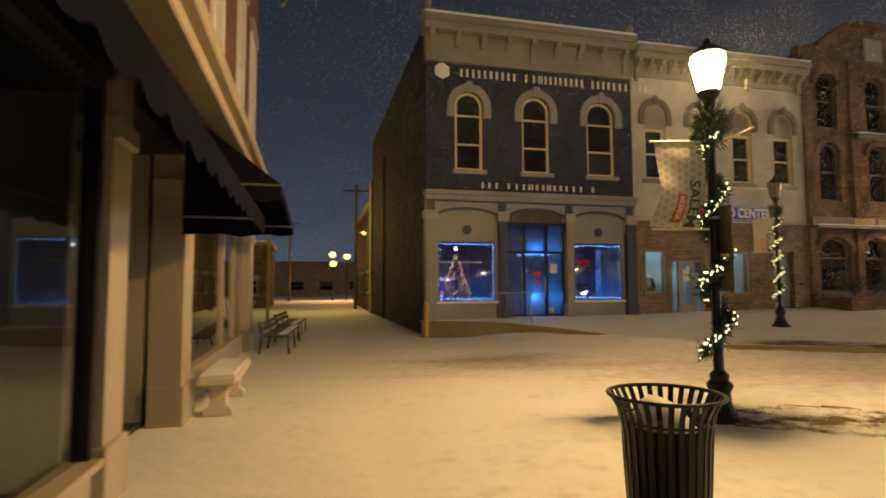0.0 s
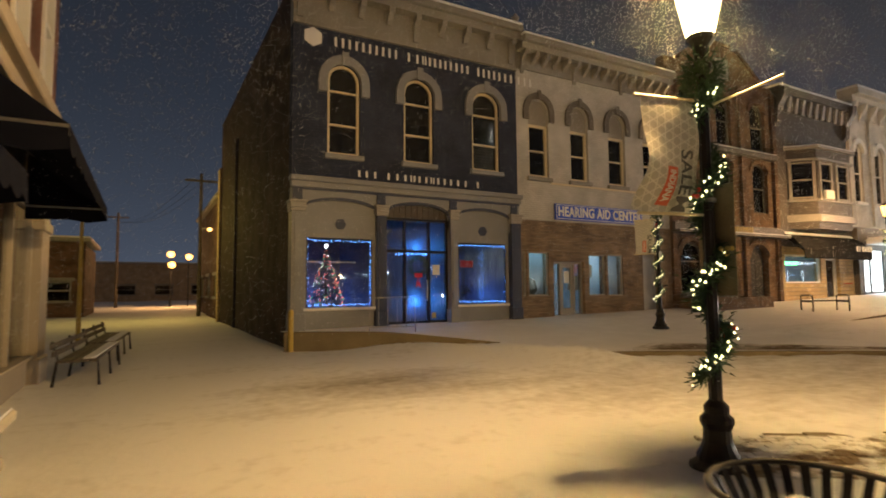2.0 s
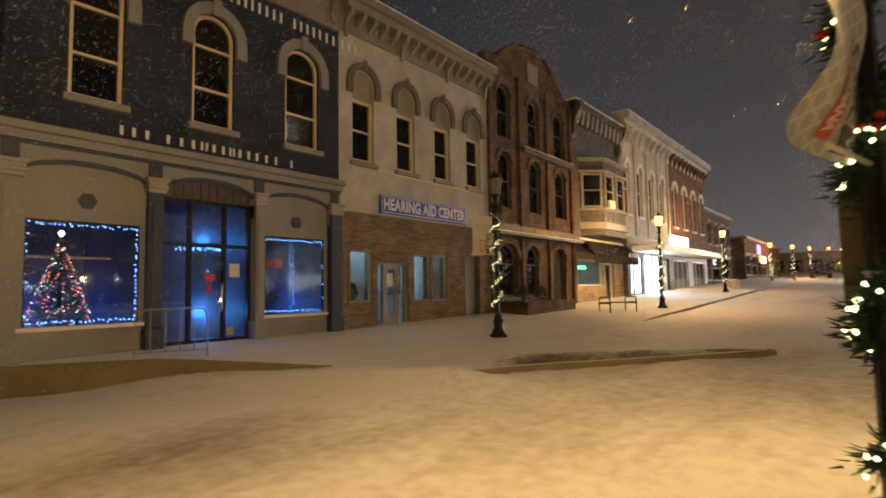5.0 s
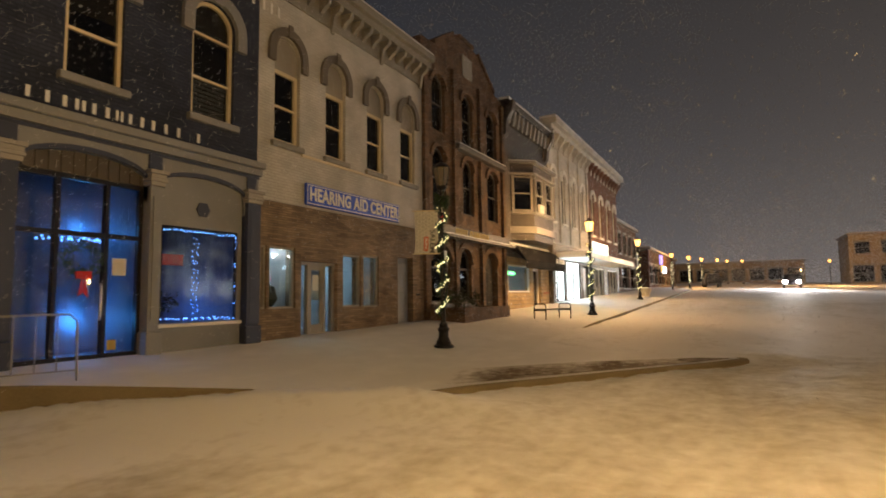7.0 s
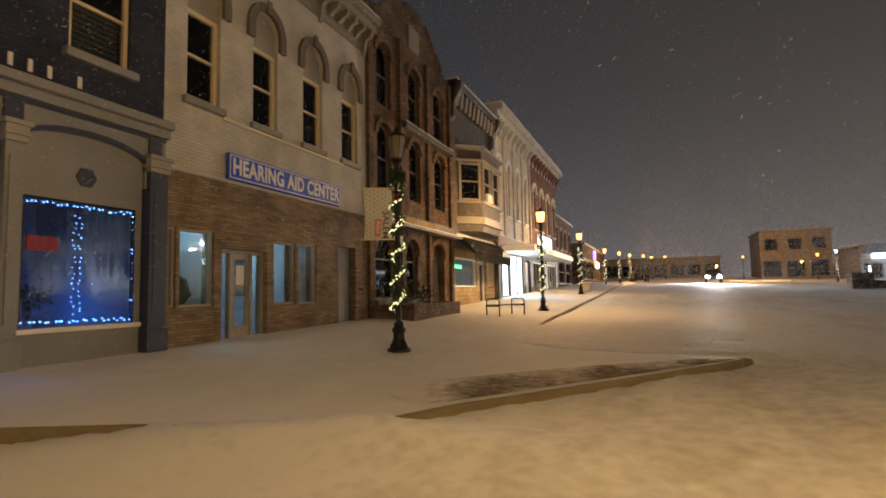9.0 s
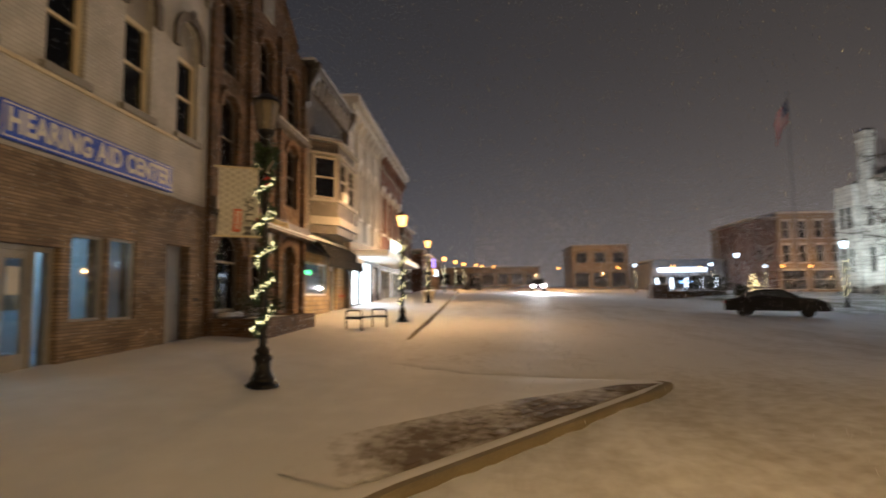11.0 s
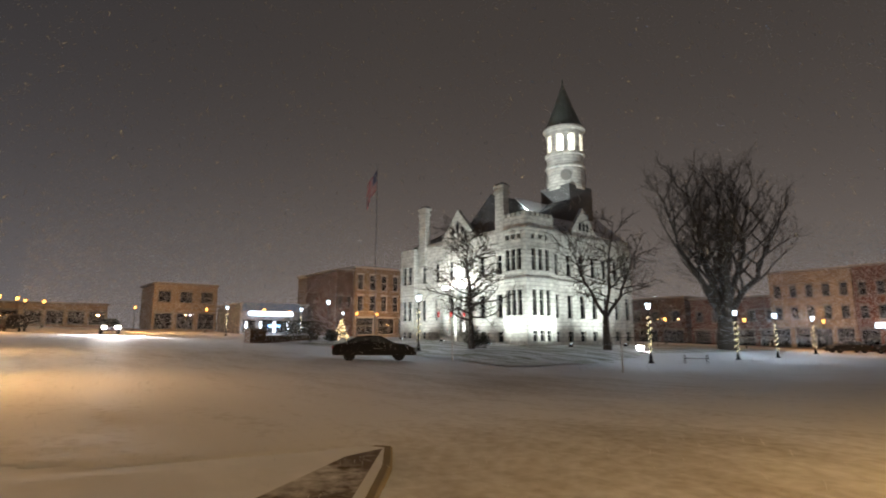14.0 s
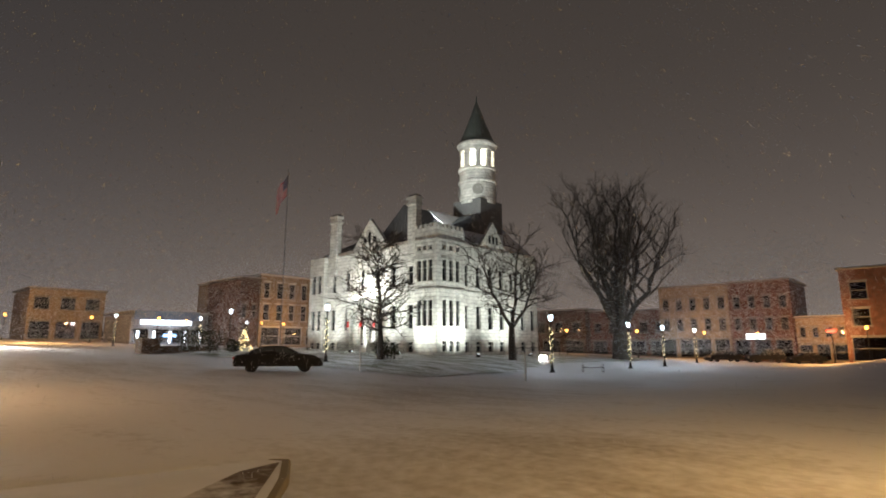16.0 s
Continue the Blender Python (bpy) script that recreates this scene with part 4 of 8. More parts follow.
    text_mesh("poster_writing", "Hearing\nCenters", 0.17, SIGNWHITE, b, pose(u(11.1), 1.597, 2.3, 90, 0, 0), depth=0.002)
    part("dark_plant", lathe(bmesh.new(), [(0.16, 0), (0.3, 0.2), (0.22, 0.5), (0.05, 0.6)], 8, (u(11.15), 0.6, 1.3)), SHRUB, b)
    part("pale_poster", B(u(13.38), u(14.0), 1.2, 1.21, 2.0, 2.55), POSTER_B, b)
    part("poster_sheet", B(u(13.38), u(14.0), 1.2, 1.21, 1.45, 1.95), POSTER_W, b)
    part("blue_poster", B(u(14.32), u(14.62), 1.2, 1.21, 1.9, 2.4), POSTER_W, b)
    # door with side lights
    d = root("door", pose(0, 0, 0), "", "")
    d.parent = b
    bm = bmesh.new()
    a, c = u(11.72), u(13.08)
    for xx in (a, a + 0.36, a + 0.95, c - 0.06):
        box(bm, xx, xx + 0.06, 0.10, 0.22, 0.5, 2.42)
    box(bm, a, c, 0.105, 0.215, 2.34, 2.42)
    part("frame", bm, OFFWHITE, d)
    lf = bmesh.new()
    wall_holes(lf, a + 0.42, a + 0.95, 0.52, 2.34, 0.13, 0.18, [(a + 0.52, a + 0.85, 0.85, 2.22)])
    part("leaf", lf, OFFWHITE, d)
    for x0, x1 in ((a + 0.06, a + 0.36), (a + 0.52, a + 0.85), (a + 1.01, c - 0.06)):
        g = part("pane", B(x0, x1, 0.15, 0.156, 0.55, 2.34), GLASS, d)
        g.visible_shadow = False
    part("pull_handle", tube(bmesh.new(), [(a + 0.90, 0.12, 1.35), (a + 0.90, 0.07, 1.4), (a + 0.90, 0.07, 1.65), (a + 0.90, 0.12, 1.7)], 0.012), STEEL, d)
    part("notice", B(a + 0.58, a + 0.80, 0.142, 0.148, 1.7, 2.1), POSTER_W, d)
    # side door in a recess
    d2 = root("door", pose(0, 0, 0), "", "")
    d2.parent = b
    lf = bmesh.new()
    box(lf, u(15.95), u(16.85), 0.20, 0.26, 0.45, 2.76)
    for z0, z1 in ((0.7, 1.5), (1.65, 2.6)):
        box(lf, u(16.08), u(16.72), 0.18, 0.2, z0, z1, bevel=0.008)
    part("leaf", lf, GRYDOOR, d2, "plain grey door")
    part("knob", lathe(bmesh.new(), [(0.03, 0), (0.035, 0.03), (0.015, 0.05)], 8, (u(16.72), 0.15, 1.45)), STEEL, d2)
    part("letter_slot", B(u(17.0), u(17.25), -0.035, -0.022, 1.55, 1.62), BRONZE, b)
    # sign
    s = root("shop_sign", pose(0, 0, 0), "", "")
    s.parent = b
    part("board", B(u(11.80), u(15.94), -0.10, -0.022, 3.82, 4.36, bevel=0.01), SIGNBLUE, s)
    e = bmesh.new()
    for x0, x1, z0, z1 in ((11.83, 15.91, 3.85, 3.87), (11.83, 15.91, 4.31, 4.33), (11.83, 11.85, 3.87, 4.31), (15.89, 15.91, 3.87, 4.31)):
        box(e, u(x0), u(x1), -0.106, -0.1, z0, z1)
    part("border", e, SIGNWHITE, s)
    text_mesh("lettering", "HEARING AID CENTER", 0.46, SIGNWHITE, s, pose(u(13.87), -0.108, 4.085, 90, 0, 0), depth=0.006, wide=0.80, bold=0.014, spacing=1.06, label="white capital letters")
    shell(b, W, 0.0, 9.4, 14.0, DARKBRICK, left=False)
    return b


hearing_building()
lamp_light("shop_night_light", (11.1, 16.8, 3.05), 20.0, (0.55, 0.95, 1.0), 0.2)
lamp_light("shop_back_light", (14.1, 17.9, 2.5), 34.0, (0.62, 0.95, 1.0), 0.1)


# -- three-storey brown brick hall with a stepped gable
def brick_hall():
    X, W = 17.52, 7.2
    b = building(X, "tall dark brown brick hall with arched windows and gabled parapet")
    bm = bmesh.new()
    ups = [(0.72, 1.72), (3.1, 4.1), (5.45, 6.55)]
    gf = [(0.55, 2.0), (2.65, 3.75), (5.0, 6.35)]
    holes = []
    for a, c in ups:
        holes += [(a, c, 4.7, 6.95), (a, c, 7.5, 9.65)]
    holes += [(gf[0][0], gf[0][1], 1.25, 3.35), (gf[1][0], gf[1][1], 1.25, 3.35), (gf[2][0], gf[2][1], 0.2, 3.35)]
    wall_holes(bm, 0, W, 0.2, 10.3, 0, 0.35, holes)
    for a, c in ups:
        spandrel(bm, a, c, 6.5, 0.42, 6.95, 0, 0.35)
        spandrel(bm, a, c, 9.2, 0.42, 9.65, 0, 0.35)
    for a, c in gf:
        spandrel(bm, a, c, 2.75, 0.58, 3.35, 0, 0.35)
    part("front_wall", bm, BROWNBRICK, b)
    gb = prism(bmesh.new(), [(0, 10.3), (W, 10.3), (W, 10.42), (6.3, 10.55), (4.7, 11.65), (4.2, 11.75), (2.9, 11.75), (2.4, 11.65), (0.9, 10.7), (0, 10.65)], "y", 0, 0.35)
    part("gable", gb, BROWNBRICK, b)
    part("gable_panel", B(3.15, 4.05, -0.05, -0.002, 10.3, 11.2, bevel=0.02), CORNICE, b, "blank pale stone panel")
    cp = bmesh.new()
    for p, q in (((0.9, 10.7), (2.4, 11.65)), ((4.7, 11.65), (6.3, 10.55)), ((2.9, 11.75), (4.2, 11.75))):
        prism(cp, [p, q, (q[0], q[1] + 0.14), (p[0], p[1] + 0.14)], "y", -0.08, 0.4)
    part("coping", cp, BROWNBRICK, b)
    for x in (0.0, 2.2, 4.55, 6.9):
        pier = bmesh.new()
        box(pier, x + 0.02, x + 0.28, -0.12, -0.002, 0.2, 10.2)
        part("pier", pier, BROWNBRICK, b)
    for a, c in ups:
        for z0, z1 in ((4.7, 6.5), (7.5, 9.2)):
            w = sash(b, a + 0.003, c - 0.003, z0 + 0.003, z1, arch=0.415, bars=(0.5,), fw=0.07, y=0.18, paint=TAUPE)
            part("hood", ring_arch(bmesh.new(), a - 0.01, c + 0.01, z1, 0.43, 0.18, -0.07, -0.002), BROWNBRICK, w)
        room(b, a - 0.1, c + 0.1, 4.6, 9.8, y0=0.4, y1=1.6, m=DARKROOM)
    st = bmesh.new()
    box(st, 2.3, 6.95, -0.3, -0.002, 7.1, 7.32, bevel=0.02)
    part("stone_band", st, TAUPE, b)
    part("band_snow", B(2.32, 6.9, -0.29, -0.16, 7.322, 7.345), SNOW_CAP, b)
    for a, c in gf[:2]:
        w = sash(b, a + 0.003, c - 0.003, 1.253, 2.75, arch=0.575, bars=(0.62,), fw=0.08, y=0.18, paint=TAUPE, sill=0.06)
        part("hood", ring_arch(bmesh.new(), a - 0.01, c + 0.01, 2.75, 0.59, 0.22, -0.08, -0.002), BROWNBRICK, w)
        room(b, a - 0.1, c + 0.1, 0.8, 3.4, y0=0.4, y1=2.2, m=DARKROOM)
    a, c = gf[2]
    d = root("door", pose(0, 0, 0), "", "")
    d.parent = b
    part("door_arch", ring_arch(bmesh.new(), a - 0.01, c + 0.01, 2.75, 0.59, 0.25, -0.08, -0.002), BROWNBRICK, d)
    lf = prism(bmesh.new(), [(a, 0.5)] + arc(a + 0.002, c - 0.002, 2.75, 0.575) + [(c, 0.5)], "y", 0.26, 0.32)
    for x0, x1 in ((a + 0.1, (a + c) / 2 - 0.06), ((a + c) / 2 + 0.06, c - 0.1)):
        for z0, z1 in ((0.9, 1.6), (1.75, 2.7)):
            box(lf, x0, x1, 0.235, 0.26, z0, z1, bevel=0.008)
    part("leaf", lf, DARKROOM, d, "dark panelled double door")
    # sign ledge over the ground floor
    s = bmesh.new()
    box(s, -0.05, W + 0.1, -0.5, -0.125, 3.62, 3.72)
    box(s, 0.0, W, -0.26, -0.125, 3.72, 4.05)
    part("sign_ledge", s, TAUPE, b)
    part("ledge_snow", B(-0.05, W + 0.1, -0.49, -0.36, 3.722, 3.745), SNOW_CAP, b)
    letter_bars("sign_bar", 1.9, 4.6, 3.76, 4.01, [1, .8, .8, .5, -.5, 1, 1, .8, 1, .9, 1], YELLOWPOST, b, -0.285, slim=True)
    shell(b, W, 0.1, 10.4, 13.0, DARKBRICK)
    # brick planter with shrubs
    pl = root("planter", pose(17.7, 14.55, 0.0), "brown brick planter with bare dark shrubs against the hall", "planter")
    bm = bmesh.new()
    wall_holes(bm, 0, 3.9, 0.2, 1.12, 0, 0.15, [])
    box(bm, 0, 0.15, 0.15, 1.3, 0.2, 1.12)
    box(bm, 3.75, 3.9, 0.15, 1.3, 0.2, 1.12)
    part("box", bm, BROWNBRICK, pl)
    part("soil", B(0.15, 3.75, 0.15, 1.3, 0.9, 1.06), SNOW_CAP, pl)
    for i, (x, rr) in enumerate(((0.6, 0.42), (1.4, 0.5), (2.3, 0.36))):
        part("shrub", twig_ball((x, 0.7, 1.35), rr, 300, 20 + i), SHRUB, pl)
    return b


brick_hall()


# -- narrow building with an oriel
def oriel_building():
    X, W = 24.75, 6.3
    b = building(X, "narrow taupe building with a projecting oriel window and dark awning")
    bm = bmesh.new()
    wall_holes(bm, 0, W, 3.3, 9.6, 0, 0.3, [(1.4, 5.0, 5.3, 7.2)])
    part("front_wall", bm, TAUPE, b)
    bm = bmesh.new()
    box(bm, 0, W, -0.4, 0.3, 10.25, 10.6, bevel=0.02)
    box(bm, 0, W, -0.22, 0.3, 9.6, 10.25)
    part("cornice", bm, TAUPE, b)
    part("cornice_snow", B(0, W, -0.38, 0.3, 10.602, 10.7), SNOW_CAP, b)
    for i in range(11):
        x = 0.3 + (W - 0.6) * i / 10
        part("bracket", prism(bmesh.new(), [(-0.222, 10.2), (-0.38, 10.2), (-0.26, 9.5), (-0.222, 9.5)], "x", x - 0.1, x + 0.1), OFFWHITE, b)
    for x in (0.0, W - 0.35):
        part("console", prism(bmesh.new(), [(-0.002, 10.5), (-0.6, 10.5), (-0.55, 10.1), (-0.25, 9.6), (-0.2, 9.0), (-0.002, 8.8)], "x", x, x + 0.35), TAUPE, b)
    # oriel: three faces
    o = root("oriel", pose(0, 0, 0), "", "")
    o.parent = b
    plan = [(0.9, 0.0), (1.7, -0.85), (4.6, -0.85), (5.4, 0.0)]
    def ring(grow, z0, z1, m, name):
        p = [(plan[0][0] - grow, 0.0), (plan[1][0] - grow * 0.7, plan[1][1] - grow), (plan[2][0] + grow * 0.7, plan[2][1] - grow), (plan[3][0] + grow, 0.0)]
        part(name, prism(bmesh.new(), p, "z", z0, z1), m, o)
    ring(0.02, 4.75, 5.35, TAUPE, "apron")
    ring(0.14, 5.351, 5.45, OFFWHITE, "sill_band")
    ring(0.16, 4.42, 4.74, OFFWHITE, "base_moulding")
    ring(0.0, 4.1, 4.419, TAUPE, "base")
    ring(0.02, 7.32, 7.75, TAUPE, "head")
    ring(0.16, 7.22, 7.319, OFFWHITE, "head_moulding")
    ring(0.22, 7.751, 7.86, OFFWHITE, "top_moulding")
    ring(0.16, 7.861, 7.93, SNOW_CAP, "snow")
    for (p, q) in zip(plan, plan[1:]):
        p, q = Vector((*p, 0)), Vector((*q, 0))
        L = (q - p).length
        ang = math.atan2(q.y - p.y, q.x - p.x)
        mm = Matrix.Translation(p) @ Matrix.Rotation(ang, 4, "Z")
        n = 2 if L > 2 else 1
        f = bmesh.new()
        holes = [(L * (i + 0.5) / n - 0.42, L * (i + 0.5) / n + 0.42, 5.5, 7.15) for i in range(n)]
        wall_holes(f, 0.02, L - 0.02, 5.452, 7.218, 0.0, 0.1, holes)
        f.transform(mm)
        part("face", f, TAUPE, o)
        for h in holes:
            s = bmesh.new()
            for x0, x1, z0, z1 in ((h[0] - 0.12, h[0], 5.46, 7.2), (h[1], h[1] + 0.12, 5.46, 7.2), (h[0], h[1], 6.3, 6.36), (h[0], h[1], 5.5, 5.56), (h[0], h[1], 7.09, 7.15)):
                box(s, x0, x1, -0.05, 0.02, z0, z1)
            s.transform(mm)
            part("frame", s, OFFWHITE, o)
            g = B(h[0], h[1], 0.04, 0.046, 5.56, 7.09)
            g.transform(mm)
            part("pane", g, DARKGLASS, o).visible_shadow = False
    part("air_conditioner", B(2.05, 2.75, -1.05, -0.92, 5.46, 5.86, bevel=0.02), WHITEP, o, "white window air conditioner")
    room(b, 1.5, 4.9, 5.3, 7.2, y0=0.31, y1=2, m=DARKROOM)
    # ground floor with dark awning, stone stall riser
    bm = bmesh.new()
    wall_holes(bm, 0, W, 0.3, 3.3, 0, 0.3, [(0.35, 3.3, 1.65, 2.95), (3.75, 5.0, 0.3, 2.95)])
    part("ground_floor_wall", bm, YSTONE, b)
    sash(b, 0.353, 3.297, 1.653, 2.95, bars=(), y=0.1, paint=WHITEP, glass=GLASS)
    room(b, 0.35, 3.4, 0.9, 3.1, y1=3, m=ROOMB)
    d = root("door", pose(0, 0, 0), "", "")
    d.parent = b
    bm = bmesh.new()
    wall_holes(bm, 3.753, 4.997, 0.5, 2.947, 0.16, 0.24, [(3.95, 4.8, 0.9, 2.75)])
    part("leaf", bm, WHITEP, d, "white glazed shop door")
    part("pane", B(3.93, 4.82, 0.19, 0.196, 0.88, 2.77), GLASS, d).visible_shadow = False
    aw = root("awning", pose(0, 0, 0), "", "")
    aw.parent = b
    part("canopy", prism(bmesh.new(), [(-0.002, 3.95), (-0.002, 3.85), (-0.95, 3.05), (-1.0, 3.1), (-0.6, 3.62)], "x", 0.1, 6.0), BLACKCANVAS, aw)
    part("valance", B(0.1, 6.0, -1.0, -0.975, 2.72, 3.07), BLACKCANVAS, aw)
    part("snow", prism(bmesh.new(), [(-0.004, 3.96), (-0.22, 3.84), (-0.23, 3.865), (-0.08, 3.98)], "x", 0.15, 5.95), SNOW_CAP, aw)
    letter_bars("writing_bar", 4.4, 5.8, 3.12, 3.36, [1, .6, -.3, 1, .8, .6, .6, .8], WHITEP, aw, -1.03)
    part("neon_sign", B(0.7, 1.7, 0.18, 0.22, 2.48, 2.64, bevel=0.02), GREENNEON, b, "green glowing window sign")
    part("round_emblem", lathe(bmesh.new(), [(0.22, 0), (0.22, 0.04)], 14, (5.5, -0.06, 1.6)), RED, b)
    shell(b, W, 0.3, 10.2, 12, DARKBRICK)
    return b


oriel_building()
lamp_light("shop_ceiling_light", (26.6, 17.6, 2.9), 22, (0.8, 0.95, 1.0), 0.3)


# -- long white italianate block, brick upper part at its far end
def white_block():
    X, W = 31.1, 19.5
    b = building(X, "long pale painted italianate block with bracketed cornice and lit shop")
    split = 9.4
    bm = bmesh.new()
    wins = [1.1, 3.3, 5.5, 7.7]
    hs = [(x - 0.45, x + 0.45, 5.8, 8.9) for x in wins]
    wall_holes(bm, 0, split, 4.5, 10.2, 0, 0.3, hs)
    for x in wins:
        spandrel(bm, x - 0.45, x + 0.45, 8.4, 0.45, 8.9, 0, 0.3)
    part("front_wall", bm, PALEBRICK, b)
    bm = bmesh.new()
    wins2 = [split + 1.3 + 2.5 * i for i in range(4)]
    hs2 = [(x - 0.5, x + 0.5, 5.8, 8.9) for x in wins2]
    wall_holes(bm, split, W, 4.5, 10.2, 0, 0.3, hs2)
    for x in wins2:
        spandrel(bm, x - 0.5, x + 0.5, 8.4, 0.45, 8.9, 0, 0.3)
    part("brick_front_wall", bm, REDBRICK, b, "red brick upper wall")
    for x in wins + wins2:
        hw = 0.45 if x < split else 0.5
        w = sash(b, x - hw + 0.003, x + hw - 0.003, 5.803, 8.4, arch=0.445, bars=(0.5,), y=0.15, paint=WHITEP, sill=0.1)
        part("hood", ring_arch(bmesh.new(), x - hw, x + hw, 8.38, 0.5, 0.25, -0.12, -0.002), WHITEP, w)
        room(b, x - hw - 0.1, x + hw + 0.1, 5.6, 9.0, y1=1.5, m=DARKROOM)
    for i in range(5):
        x = 0.05 + 2.2 * i
        part("pilaster", B(x, x + 0.3, -0.1, -0.002, 4.6, 10.1), PALEBRICK, b)
    bm = bmesh.new()
    box(bm, 0, W, -0.7, 0.3, 11.2, 11.55, bevel=0.02)
    box(bm, 0, W, -0.4, 0.3, 10.9, 11.2)
    box(bm, 0, W, -0.06, 0.3, 10.2, 10.9)
    part("cornice", bm, PALEBRICK, b)
    part("cornice_snow", B(0, W, -0.66, 0.3, 11.552, 11.66), SNOW_CAP, b)
    for i in range(19):
        x = 0.3 + (W - 0.6) * i / 18
        part("bracket", prism(bmesh.new(), [(-0.062, 10.9), (-0.5, 10.9), (-0.4, 10.6), (-0.2, 10.4), (-0.062, 10.0)], "x", x - 0.1, x + 0.1), PALEBRICK if x < split else REDBRICK, b)
    # ground floor: lit shop with a canopy
    bm = bmesh.new()
    wall_holes(bm, 0, W, 0.4, 4.5, 0, 0.3, [(0.3, 3.2, 1.2, 3.3), (3.6, 6.7, 1.2, 3.5), (7.4, 8.8, 0.4, 3.4), (9.8, 13.6, 1.3, 3.4), (15.0, 18.6, 1.3, 3.4)])
    part("ground_floor_wall", bm, TAUPE, b)
    part("pier", B(0.0, 0.5, -0.25, -0.002, 0.4, 4.4), TAUPE, b)
    for a, c, z0, z1 in ((0.3, 3.2, 1.2, 3.3), (3.6, 6.7, 1.2, 3.5)):
        part("lit_panel", B(a, c, 0.12, 0.2, z0, z1), SHOPLIT, b, "glowing white shop window")
        for x in (a, (a + c) / 2, c - 0.08):
            part("mullion", B(x, x + 0.08, 0.02, 0.11, z0, z1), BRONZE, b)
    for a, c in ((9.8, 13.6), (15.0, 18.6)):
        sash(b, a + 0.003, c - 0.003, 1.303, 3.4, bars=(), vbars=2, y=0.1, paint=WHITEP, glass=GLASS)
    room(b, 7.3, 19.0, 1.0, 3.8, y1=4, m=ROOMB)
    part("door_leaf", B(7.45, 8.75, 0.15, 0.22, 0.9, 3.3), WHITEP, b)
    cn = bmesh.new()
    box(cn, 1.4, 15.8, -1.9, -0.002, 3.62, 3.9, bevel=0.03)
    part("canopy", cn, WHITEP, b)
    part("canopy_sign", B(2.2, 6.2, -1.95, -1.903, 3.95, 4.55), CANOPYLIT, b)
    part("canopy_snow", B(1.45, 15.7, -1.85, -0.05, 3.902, 3.98), SNOW_CAP, b)
    shell(b, W, 0.4, 11.2, 12, REDBRICK)
    return b


white_block()
lamp_light("shop_window_light", (34.4, 15.6, 2.6), 70, (0.62, 0.92, 1.0), 0.6)
lamp_light("shop_room_light", (44.0, 18.0, 3.3), 60, (1.0, 0.8, 0.5), 0.3)


